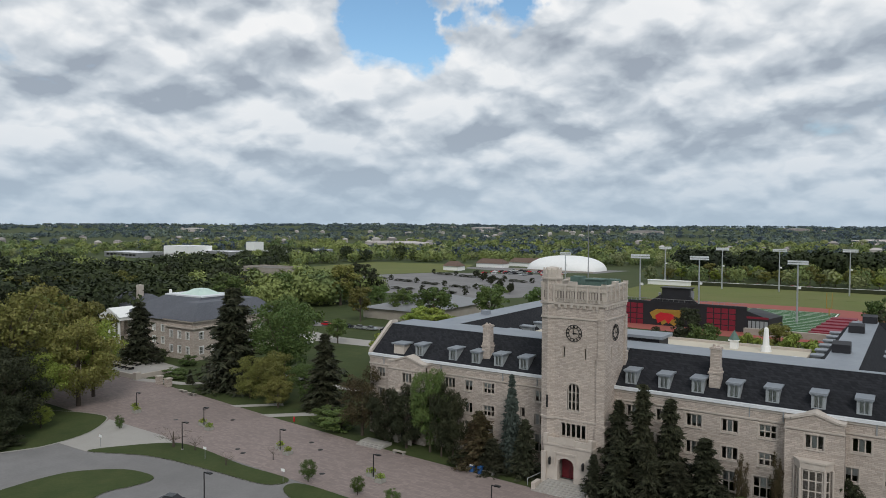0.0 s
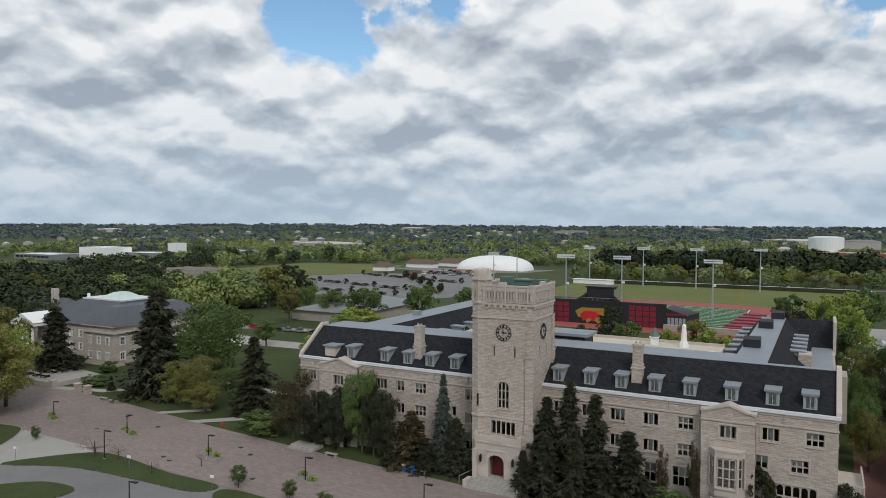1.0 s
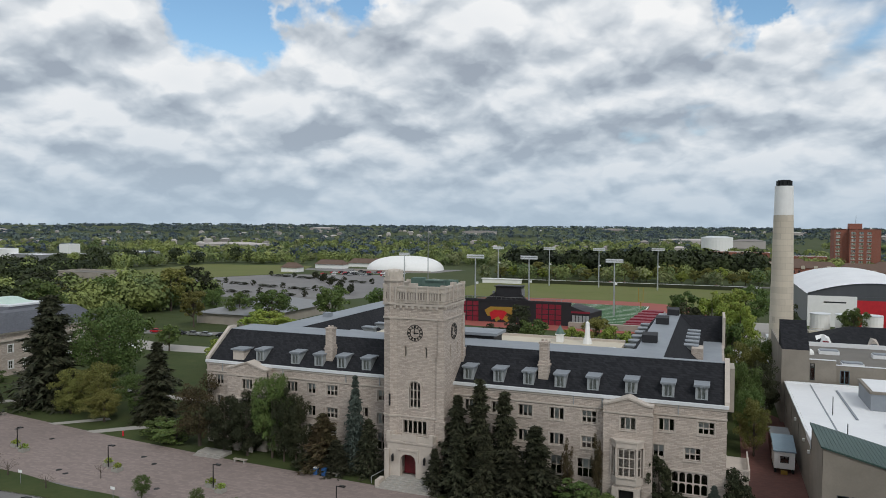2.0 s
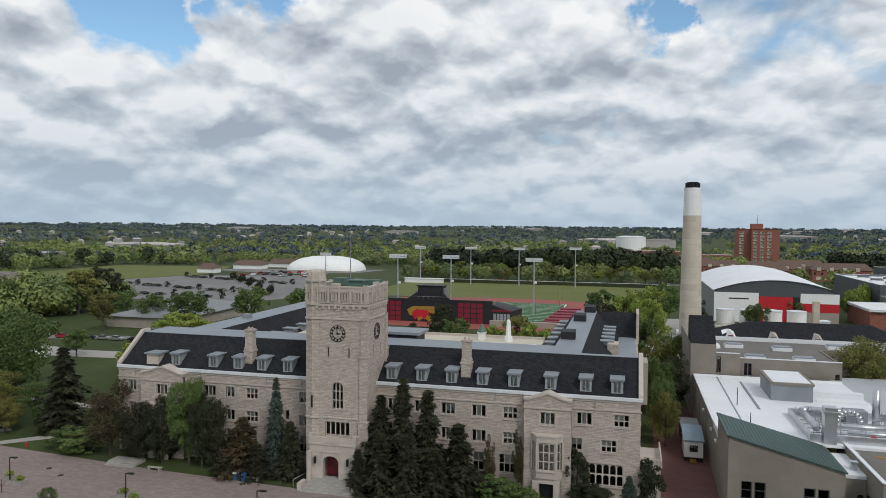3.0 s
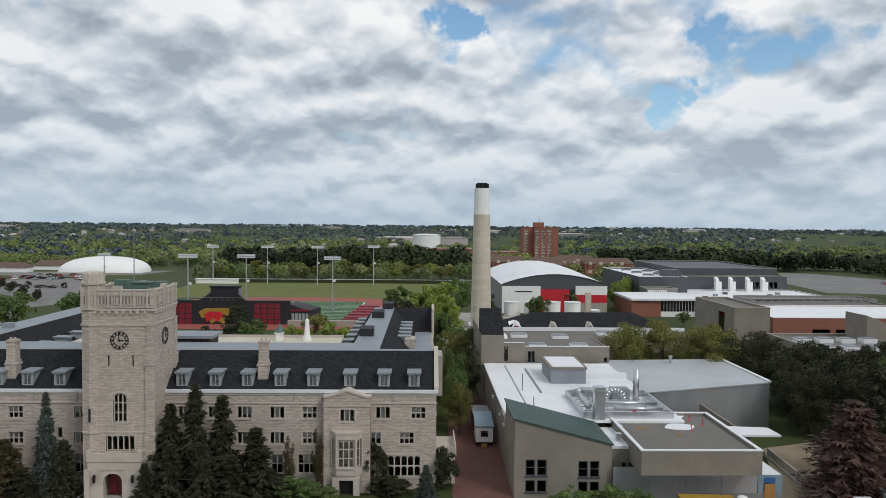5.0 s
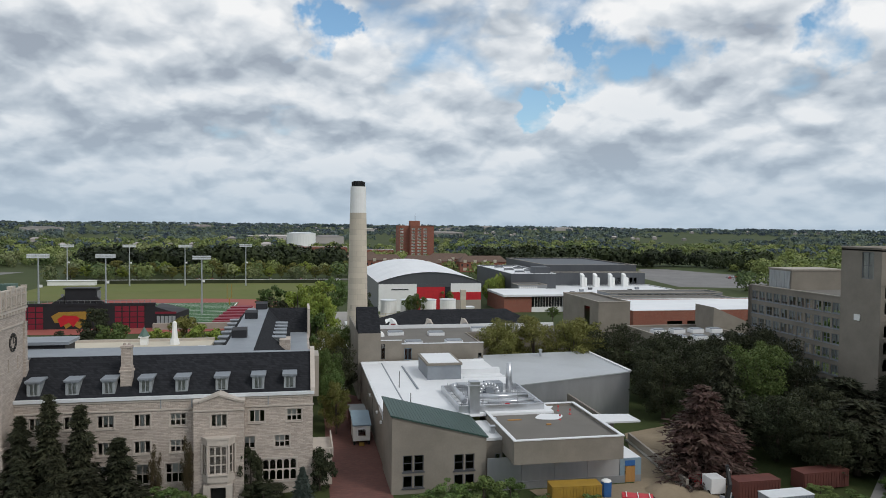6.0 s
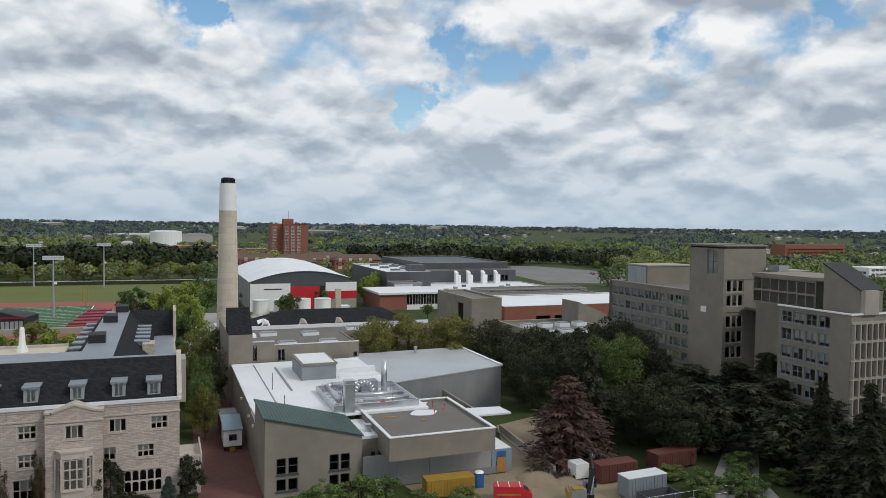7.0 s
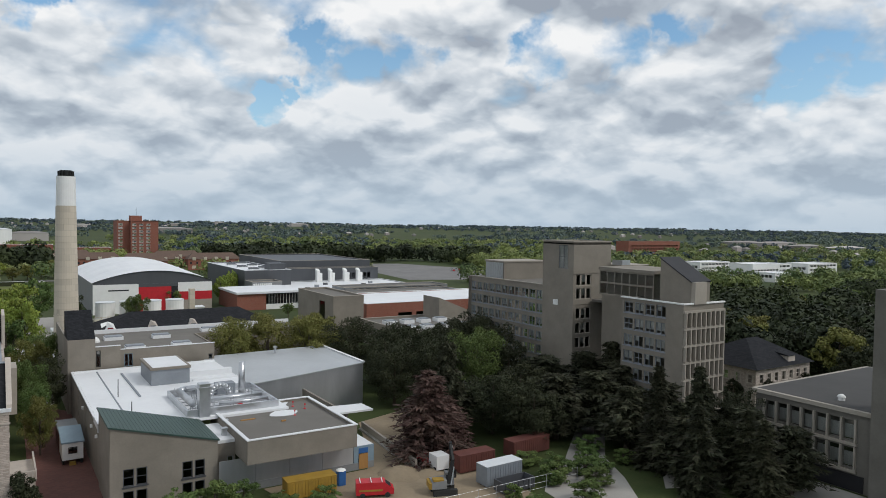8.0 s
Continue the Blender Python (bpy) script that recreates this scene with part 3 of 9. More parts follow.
def kerb_ring(parent_name, pts, z, label, smooth=6, w=0.18):
    """A raised kerb round an outline."""
    ring = blob(pts, smooth)
    k = len(ring)
    mid = Vector((sum(p[0] for p in ring) / k, sum(p[1] for p in ring) / k))
    g = Geo()
    for i in range(k):
        a, b = Vector(ring[i]), Vector(ring[(i + 1) % k])
        d = (b - a)
        if d.length < 1e-4:
            continue
        nrm = Vector((d.y, -d.x)).normalized() * w
        g.prism([tuple(a), tuple(b), tuple(b + nrm), tuple(a + nrm)], 0.0, z)
    return single(parent_name, g, "kerb", label, "kerb", "structure")


def hills(x, y):
    """The land rises slowly to a wooded skyline."""
    r = math.hypot(x, y)
    if r < 700:
        return 0.0
    f = min(1.0, (r - 700) / 3900)
    n = noise.noise(Vector((x * 0.0006, y * 0.0006, 1.3))) + 0.5 * noise.noise(Vector((x * 0.0017, y * 0.0017, 4.1)))
    return 14.0 * f ** 1.25 + 8.0 * f * n


g = Geo()
rings = [0, 60, 130, 220, 340, 480, 640, 800, 1000, 1250, 1550, 1900, 2300, 2750, 3250, 3800, 4350, 4900]
SEG = 144
g.v.append((0, 60, 0))
for r in rings[1:]:
    for j in range(SEG):
        a = 2 * math.pi * j / SEG
        x, y = r * math.sin(a), 60 + r * math.cos(a)
        g.v.append((x, y, hills(x, y)))
g.f += [(0, 1 + (j + 1) % SEG, 1 + j) for j in range(SEG)]
for k in range(len(rings) - 2):
    a, b = 1 + k * SEG, 1 + (k + 1) * SEG
    g.f += [(a + j, a + (j + 1) % SEG, b + (j + 1) % SEG, b + j) for j in range(SEG)]
ground = single("ground", g, "ground", "rolling grassy land reaching to a wooded skyline", "", "structure", smooth=True)

# campus lawn, plaza, drive, lane
sheet("lawn_campus", [(-330, 20), (20, 20), (175, 20), (175, 160), (60, 230), (-250, 230)], 0.03, "grass", "mown campus lawn between the buildings")
PLAZA = [(-215, 78), (-150, 76.5), (-128, 76), (-100, 75.5), (-76, 74.3), (-50, 73.5), (0, 72.5), (20, 72.5), (20, 88), (-36, 90.3), (-46.7, 91.3), (-72, 92.6), (-100, 95.2), (-128, 98.6), (-152, 101), (-176, 102.6), (-215, 104)]
sheet("plaza", PLAZA, 0.07, "paving", "wide pinkish-grey paved walk in front of the hall")
sheet("driveway", [(-150, 30), (-50, 30), (-50, 73.8), (-76, 74.6), (-110, 76), (-128, 76.4), (-150, 60)], 0.05, "asphalt", "pale worn asphalt turning loop")
STRIP = [(-112.6, 64.3), (-109.9, 69.6), (-104.6, 75.0), (-98, 75.6), (-86.7, 74.2), (-76.4, 74.0), (-77.6, 70.6), (-87.3, 70.0), (-97.3, 69.4), (-103.9, 68.0)]
ISLAND = [(-104, 36), (-106, 48), (-106, 54.5), (-104.5, 58.6), (-99.6, 62.8), (-94.2, 63.6), (-92.3, 62.2), (-92.6, 59), (-93.4, 56), (-92, 47)]
LAWN_W = [(-123, 57), (-121.1, 63.7), (-122.4, 70), (-127, 75.8), (-131, 77.5), (-140, 75), (-150, 69), (-170, 60), (-160, 40), (-135, 40)]
STRIP_E = [(-74.5, 71.3), (-72.8, 73.8), (-60, 73.4), (-30, 72.8), (-30, 66), (-60, 66.5), (-70, 68.8)]
for pts, nm in ((STRIP, "verge"), (ISLAND, "traffic_island"), (LAWN_W, "lawn_west"), (STRIP_E, "verge_east")):
    sheet(nm, pts, 0.19, "grass", "mown grass bed edged by a low kerb", smooth=6, thick=0.2)
    kerb_ring("kerb_" + nm, pts, 0.17, "pale concrete kerb round a grass bed")
for pts in ([(-155, 98.5), (-141, 102.5), (-131, 112), (-132.5, 113), (-142.5, 104.5), (-154, 101.5)],
            [(-117, 96.8), (-115, 96.5), (-108, 103), (-109.5, 104)], [(-106.5, 95.6), (-104, 95.3), (-97, 101.5), (-99, 103)],
            [(-133, 122), (-92, 119), (-60, 128), (-60, 130), (-92, 121.5), (-133, 124)]):
    sheet("path", pts, 0.10, "path", "pale concrete footpath across the lawn")
sheet("concrete_apron", [(-133, 64), (-121.5, 64), (-112.8, 64.2), (-104.7, 75.2), (-110, 76.5), (-127.5, 77), (-123, 71), (-122, 66)], 0.09, "path", "pale concrete crossing beside the grass verge")
sheet("brick_lane", [(3.6, 70), (12.6, 70), (12.6, 152), (7.5, 160), (4.6, 150)], 0.08, "brick_lane", "dark red brick lane between the buildings")
sheet("lane_north", [(4.6, 150), (10.5, 160), (12, 230), (22, 300), (14, 300), (5, 230)], 0.07, "path", "pale paved walk running on from the lane")
sheet("grove_walk", [(64, 60), (72, 60), (80, 72), (84, 80), (90, 86), (97, 93), (94, 97), (86, 90), (78, 83), (72, 80), (66, 74)], 0.11, "path", "paved walk through the grove")
sheet("library_forecourt", [(90, 46), (104, 46), (104, 68), (100, 68), (96, 56)], 0.10, "path", "pale paved forecourt of the library")
sheet("sand_pit", [(48, 66), (47.5, 94), (49.8, 96), (58, 118), (70, 122), (76, 116), (68, 98), (65, 86), (64, 74), (58, 66)], 0.09, "sand", "churned sandy ground of a building site")
sheet("site_road", [(36, 60), (58, 60), (63, 74), (60, 80), (50, 84), (48, 94.5), (32, 94.5), (34, 84)], 0.12, "sand", "dusty pale hardstanding beside the site")
sheet("walk_east", [(82, 66), (100, 84), (118, 86), (118, 82), (103, 76), (92, 62)], 0.10, "path", "pale concrete walk under the trees")

# ---- the stone hall with its clock tower ----
window_kind("hall_3", 2.1, 1.75, 3, 1, bar=0.14, curtain=(1,), surround=0.16)
window_kind("hall_3b", 2.1, 1.75, 3, 2, bar=0.14, curtain=(0, 1), surround=0.16, blind=0.35)
window_kind("hall_3c", 2.1, 1.75, 3, 1, bar=0.14, curtain=(1, 2), surround=0.16, blind=0.25)
window_kind("hall_2", 1.5, 1.75, 2, 1, bar=0.14, curtain=(0, 1), surround=0.16, blind=0.4)
window_kind("hall_2c", 1.5, 1.75, 2, 1, bar=0.14, curtain=(0,), surround=0.16)
window_kind("hall_4", 3.3, 2.75, 4, 2, bar=0.14, curtain=(1, 2), surround=0.16, blind=0.45)
window_kind("hall_2t", 1.7, 2.75, 2, 2, bar=0.14, curtain=(0, 1), surround=0.16, blind=0.5)
window_kind("great", 5.6, 3.1, 6, 2, bar=0.2, surround=0.2)
window_kind("oriel_f", 2.3, 3.8, 3, 3, bar=0.16)
window_kind("oriel_s", 0.7, 3.8, 1, 3, bar=0.12, sill=False)
window_kind("dorm", 1.1, 1.6, 2, 1, frame_mat="dormer", bar=0.12, sill=False, curtain=(0, 1), sunk=0.05, edge=0.1)
window_kind("slit", 0.42, 1.7, 1, 1, sill=False)
window_kind("five", 3.8, 2.05, 5, 1, bar=0.16, surround=0.14)
window_kind("tall3", 1.8, 3.9, 3, 3, bar=0.15, surround=0.16)
window_kind("small", 0.8, 1.6, 1, 1, sill=True, surround=0.12)

HX0, HX1, HY = -82.3, 1.6, 99.5          # front range
EAVE, DECK = 14.3, 18.8
hall = thing("stone_hall", -40, 99.5, 0, "grey limestone collegiate hall with slate roofs and a square clock tower", "building")
O = Vector((-40, 99.5, 0))


def hp(name, geo, mat, parent=None, label="", smooth=False):
    """A part of the hall, given in world places."""
    geo.v = [(x - O.x, y - O.y, z - O.z) for x, y, z in geo.v]
    return part(name, geo, mat, parent or hall, label, smooth)


def hf(ox, oy, rot, length, z0, z1, items, mat="stone", name="wall", deep=0.4):
    facade(hall, ox - O.x, oy - O.y, rot, length, z0, z1, mat, items, deep, name)


# front wall, west of the tower, between and east of the bays
W_TOP = [(-79.6, "hall_2"), (-65.1, "hall_3"), (-61.4, "hall_2"), (-57.6, "hall_3b"), (-48.7, "hall_2")]
items = []
for x, key in W_TOP:
    if not -77 < x < -69:
        items += [(x - HX0, 10.15, key)]
        items += [(x - HX0, 6.5, "hall_2c" if key == "hall_2" else key)]
        items += [(x - HX0, 2.4, "hall_2t")]
items += [(-51.5 - HX0, 7.3, "small"), (-53.5 - HX0, 3.0, "small")]
hf(HX0, HY, 0, -46.0 - HX0, 0, 13.9, items)
E_TOP = [(-33.9, "hall_3c"), (-29.7, "hall_3"), (-25.6, "hall_3c"), (-21.0, "hall_3"), (-16.4, "hall_3b")]
items = []
for x, key in E_TOP:
    items += [(x + 36.9, 10.15, key), (x + 36.9, 6.5, "hall_3" if key == "hall_3c" else key)]
    items += [(x + 36.9, 2.3, "hall_4" if x > -18 else "hall_2t")]
items += [(-6.0 + 36.9, 10.15, "hall_3"), (-0.95 + 36.9, 10.15, "hall_3b"), (-7.0 + 36.9, 6.5, "hall_2"), (-2.6 + 36.9, 6.5, "hall_3b"),
          (-3.4 + 36.9, 1.8, "great")]
hf(-36.9, HY, 0, HX1 + 36.9, 0, 13.9, items)
# end walls and courtyard walls
for ox, oy, rot, ln, zz in ((HX0, 165, -90, 65.5, 14.3), (HX1, 99.5, 90, 60.0, 14.3), (-64.5, 112, 90, 50, 14.3), (-15.5, 162, -90, 50, 14.3), (-15.5, 112.3, 180, 49, 17.0), (1.6, 160, 180, 17.1, 14.3)):
    its = [(u, z, "hall_2") for u in np.arange(3.5, ln - 2, 5.2) for z in (2.6, 6.5, 10.1)]
    hf(ox, oy, rot, ln, 0, zz, its if zz < 16 else [])
# string course, gutter and parapet coping on the front
g = Geo()
for x0, x1 in ((HX0, -76.9), (-69.0, -46.2), (-36.8, -14.2), (-7.7, HX1)):
    g.box(x0 - 0.1, x1 + (0.1 if x1 > 0 else 0), HY - 0.14, HY - 0.003, 12.35, 12.55)
    g.box(x0 - 0.1, x1 + (0.1 if x1 > 0 else 0), HY - 0.10, HY - 0.003, 13.55, 13.9)
hp("string_course", g, "trim")
hp("gutter", Geo().box(HX0 - 0.15, -46.05, HY - 0.28, HY + 0.9, 13.9, 14.3).box(-36.8, HX1 + 0.2, HY - 0.28, HY + 0.9, 13.9, 14.3), "gutter", label="bright metal gutter along the eaves")
g = Geo()
for x in (-79, -66.8, -55, -49, -32, -18.6, -14.6, -4.5):
    g.box(x - 0.07, x + 0.07, HY - 0.13, HY - 0.01, 12.6, 13.9)
hp("downpipe", g, "dormer")

# roofs: front slope, flat metal decks, wings
def slope(a, b, c, d, t=0.25):
    """A roof plane a b (eave) c d (ridge) with thickness."""
    q = [Vector(p) for p in (a, b, c, d)]
    nrm = (q[1] - q[0]).cross(q[3] - q[0]).normalized()
    nrm = nrm if nrm.z > 0 else -nrm
    lo = [p - nrm * t for p in q]
    gg = Geo()
    gg.v = [tuple(p) for p in q + lo]
    gg.f = [(0, 1, 2, 3), (7, 6, 5, 4), (0, 4, 5, 1), (1, 5, 6, 2), (2, 6, 7, 3), (3, 7, 4, 0)]
    return gg


RY = 105.7
hp("roof_slope", slope((HX0 + 0.3, HY + 0.2, EAVE - 0.05), (-46.1, HY + 0.2, EAVE - 0.05), (-46.1, RY, DECK), (HX0 + 0.3, RY, DECK)), "slate")
hp("roof_slope", slope((-36.7, HY + 0.2, EAVE - 0.05), (HX1 - 0.3, HY + 0.2, EAVE - 0.05), (HX1 - 0.3, RY, DECK), (-36.7, RY, DECK)), "slate")
hp("roof_deck", Geo().prism([(HX0 + 0.3, RY), (HX1 - 0.3, RY), (HX1 - 0.3, RY + 1.2), (-7.0, RY + 1.2), (-7.0, 160), (-11.4, 160), (-11.4, 112.3), (-71.3, 112.3), (-71.3, 160), (-76.8, 160), (-76.8, 112.3), (HX0 + 0.3, 112.3)], DECK - 0.3, DECK + 0.06), "lead", label="pale grey metal deck between the slate slopes")
hp("roof_slope", slope((-64.3, 112.3, 14.2), (-64.3, 160, 14.2), (-71.3, 160, DECK), (-71.3, 112.3, DECK)), "slate")
hp("roof_slope", slope((HX0, 160, 14.2), (HX0, 112.3, 14.2), (-76.8, 112.3, DECK), (-76.8, 160, DECK)), "slate")
hp("roof_slope", slope((-15.4, 160, 14.2), (-15.4, 112.3, 14.2), (-11.4, 112.3, DECK), (-11.4, 160, DECK)), "slate")
hp("roof_slope", slope((-2.2, 107, 14.6), (-2.2, 160, 14.6), (-7.0, 160, DECK), (-7.0, 107, DECK)), "slate")
hp("roof_slope", slope((-7.0, 152.5, 14.4), (HX1 - 0.3, 152.5, 14.4), (HX1 - 0.3, 159, DECK + 0.15), (-7.0, 159, DECK + 0.15)), "slate")
hp("roof_slope", slope((HX1 - 0.3, 112, 14.4), (-6.9, 112, 14.4), (-6.9, RY + 1.2, DECK - 0.1), (HX1 - 0.3, RY + 1.2, DECK - 0.1)), "slate")
hp("flat_roof", Geo().box(-2.2, HX1 - 0.4, 110, 153, 13.9, 14.45), "lead")
hp("court_roof", Geo().box(-64.2, -15.6, 112.35, 134.5, 15.6, 16.05), "cream", label="cream gravel flat roof over the court")
hp("court_parapet", Geo().box(-64.2, -15.6, 134.5, 134.9, 15.2, 16.5), "trim")
hp("court_wall", wall(Geo(), -15.6, 134.95, 180, 48.6, 0, 15.2), "stone")
# gable copings at both ends
for x, s in ((HX0, 1), (HX1, -1)):
    g = Geo()
    ring = [(HY - 0.1, 13.9), (HY + 0.1, 14.75), (RY - 0.1, DECK + 0.5), (RY + 1.6, DECK + 0.5), (RY + 1.6, 13.9)]
    for xa, xb in ((x - 0.3 * s, x + 0.32 * s),):
        lo, hi = min(xa, xb), max(xa, xb)
        i = len(g.v)
        k = len(ring)
        g.v += [(lo, y, z) for y, z in ring] + [(hi, y, z) for y, z in ring]
        g.f += [tuple(i + j for j in range(k)), tuple(i + 2 * k - 1 - j for j in range(k))]
        g.f += [(i + (j + 1) % k, i + j, i + k + j, i + k + (j + 1) % k) for j in range(k)]
    hp("gable", g, "trim")
hp("gable", Geo().box(HX1 - 0.25, HX1 + 0.25, 151, 161, 13.5, DECK + 0.8), "trim")

# dormers
def dormer(x, y, z, rot):
    c, s = math.cos(radians(rot)), math.sin(radians(rot))
    base = hang("dormer", D_BODY, hall, (x - O.x, y - O.y, z), rot)
    hang("dormer_roof", D_ROOF, base)
    w = hang("window", WINDOWS["dorm"]["frame"], base, (0, -0.02, 0.25))
    hang("pane", WINDOWS["dorm"]["pane"], base, (0, -0.02, 0.25))
    hang("curtain", WINDOWS["dorm"]["curtain"], base, (0, -0.02, 0.25))


g = Geo()
wall(g, -0.8, 0.0, 0, 1.6, 0, 2.0, [(0.25, 1.35, 0.25, 1.85)], 0.2)
g.face((-0.8, 0.0, 0.0), (-0.8, 0.0, 2.0), (-0.8, 2.8, 2.0)).face((0.8, 0.0, 0.0), (0.8, 2.8, 2.0), (0.8, 0.0, 2.0))
D_BODY = g.mesh("dormer", "dormer")
g = Geo()
g.prism([(-1.02, -0.22), (1.02, -0.22), (1.02, 2.5), (-1.02, 2.5)], [2.0, 2.0, 2.06, 2.06], [2.22, 2.22, 2.28, 2.28])
g.box(-0.93, 0.93, -0.16, -0.03, 1.88, 2.0)
D_ROOF = g.mesh("dormer_roof", "lead")
for x in (-34.6, -29.9, -25.35, -20.7, -16.05, -10.8, -5.9, -1.6, -71.9, -65.0, -60.5, -56.3, -51.8):
    dormer(x, HY + 0.75, 14.45, 0)
for y in np.arange(116.0, 160, 5.6):
    dormer(-14.6, float(y), 14.8, -90)
for y in (131.0, 135.5, 140.0, 144.5, 149.0):
    dormer(-2.9, y, 14.9, 90)
for y in (118.0, 124.0, 130.0, 136.0):
    dormer(-65.2, y, 14.6, 90)
# dormer-like stone box by the west gable, chimneys
hp("stone_dormer", Geo().box(-77.3, -75.1, HY + 0.6, 103.4, 14.3, 16.2), "trim")
hp("stone_dormer", Geo().box(-77.6, -74.8, HY + 0.3, 103.4, 16.2, 16.45), "lead")
for x in (-23.4, -59.2):
    g = Geo().box(x - 0.72, x + 0.72, 101.2, 102.7, 15.4, 18.0).box(x - 0.85, x + 0.85, 101.1, 102.8, 17.3, 17.55)
    g.box(x - 0.62, x + 0.62, 101.3, 102.6, 18.0, 20.9).box(x - 0.75, x + 0.75, 101.2, 102.7, 20.6, 20.8)
    for k in (-0.3, 0.3):
        g.cyl(x + k, 101.95, 20.9, 21.2, 0.2, 0.17, 8)
    hp("chimney", g, "stone")
hp("stone_bay", Geo().box(-3.8, -1.9, 128, 132, 13.8, 16.9), "stone")
hp("stone_bay", Geo().box(1.62, 2.9, 118, 123, 9, 15.8), "concrete_pale")
# roof plant
hp("roof_plant", Geo().box(-40.5, -34.6, 113.2, 118, 16, 19.3).box(-43, -37.5, 112.4, 113.4, 18.3, 18.9), "black", label="black roof plant housing")
hp("plant_cover", Geo().box(-41.5, -34.0, 112.9, 118.5, 19.3, 19.75), "lead")
for x, y in ((-10.0, 120), (-9.6, 143), (-8.4, 158)):
    hp("roof_hatch", Geo().prism([(x - 1.2, y - 1), (x + 1.2, y - 1), (x + 1.2, y + 1), (x - 1.2, y + 1)], DECK, [DECK + 1.3, DECK + 1.3, DECK + 1.6, DECK + 1.6]), "black")
hp("roof_hatch", Geo().box(-75, -73.6, 126, 127.6, DECK, DECK + 0.9), "lead")
g = Geo().box(-27.7, -26.5, 130.5, 131.7, 16, 17.4)
g.prism([(-27.9, 130.3), (-26.3, 130.3), (-26.3, 131.9), (-27.9, 131.9)], 17.4, 17.6)
hp("cupola", g, "white")
hp("cupola_roof", Geo().cyl(-27.1, 131.1, 17.6, 19.2, 0.95, 0.05, 8), "copper")
hp("finial", Geo().cyl(-22.0, 131, 16, 17, 0.9, 0.7, 8).cyl(-22.0, 131, 17, 19.6, 0.55, 0.35, 8).dome(-22.0, 131, 19.6, 0.4, 0.6, 8, 3), "white")
hp("roof_hatch", Geo().box(-17, -15.8, 122, 123.5, 16, 17.0), "white")
# pedimented bays
for x0, x1, apex in ((-14.2, -7.65, 14.75), (-76.9, -68.95, 14.95)):
    c = (x0 + x1) / 2
    its = [(c - x0, 10.15, "hall_3")]
    hf(x0, 98.0, 0, x1 - x0, 0, 13.2, its, name="bay_wall")
    hp("bay_side", Geo().box(x0, x0 + 0.4, 98.4, 99.5, 0, 13.2).box(x1 - 0.4, x1, 98.4, 99.5, 0, 13.2), "stone")
    g = Geo()
    g.v = [(x, y, z) for y in (98.0, 100.0) for x, z in ((x0, 13.2), (x1, 13.2), (x1, 13.5), (x1 - 0.6, 13.5), (c, apex - 0.35), (x0 + 0.6, 13.5), (x0, 13.5))]
    k = 7
    g.f = [tuple(range(k)), tuple(range(2 * k - 1, k - 1, -1))] + [((j + 1) % k, j, j + k, (j + 1) % k + k) for j in range(k)]
    hp("pediment", g, "stone")
    g = Geo()
    for xa, za, xb, zb in ((x0 - 0.1, 13.5, x0 + 0.7, 13.5), (x0 + 0.6, 13.5, c, apex - 0.35), (c, apex - 0.35, x1 - 0.6, 13.5), (x1 - 0.7, 13.5, x1 + 0.1, 13.5)):
        i = len(g.v)
        g.v += [(x, y, z + dz) for dz in (0.01, 0.28) for x, z, y in ((xa, za, 97.85), (xb, zb, 97.85), (xb, zb, 100.1), (xa, za, 100.1))]
        g.f += [tuple(i + q for q in f) for f in ((3, 2, 1, 0), (4, 5, 6, 7), (0, 1, 5, 4), (1, 2, 6, 5), (2, 3, 7, 6), (3, 0, 4, 7))]
    hp("coping", g, "trim")
    hp("string_course", Geo().box(x0 - 0.08, x1 + 0.08, 97.86, 97.997, 12.35, 12.55), "trim")
    # oriel over the entrance
    oy = 96.9
    pr = [(c - 2.15, 98.0), (c - 1.35, oy), (c + 1.35, oy), (c + 2.15, 98.0)]
    hp("oriel_base", Geo().prism(pr, 2.9, 3.9).prism([(c - 1.9, 98.0), (c - 1.1, oy + 0.25), (c + 1.1, oy + 0.25), (c + 1.9, 98.0)], 2.5, 2.9), "trim")
    hp("oriel_head", Geo().prism(pr, 7.9, 8.7).prism([(c - 2.3, 98.0), (c - 1.45, oy - 0.12), (c + 1.45, oy - 0.12), (c + 2.3, 98.0)], 8.7, 8.95), "trim")
    g = Geo()
    for px, py in pr[0:1] + pr[3:4]:
        g.cyl(px, 97.88, 3.9, 7.9, 0.14, None, 6)
    for px, py in pr[1:3]:
        g.cyl(px, oy + 0.1, 3.9, 7.9, 0.17, None, 6)
    hp("oriel_posts", g, "trim")
    set_window(hall, "oriel_f", c - O.x, oy - 0.05 - O.y, 4.0)
    for sx in (-1, 1):
        rot = math.degrees(math.atan2((98 - oy) * 1.0, 0.8)) * sx
        set_window(hall, "oriel_s", c + sx * 1.75 - O.x, (oy + 98) / 2 - O.y, 4.0, 54 * sx)
    # doorway below
    g = Geo()
    wall(g, c - 1.9, 96.9, 0, 3.8, 0, 2.5, [(0.9, 2.9, 0, 2.2)], 1.1)
    hp("doorway", g, "trim")
    hp("door", Geo().box(c - 0.95, c + 0.95, 97.7, 97.8, 0.02, 2.15), "iron")
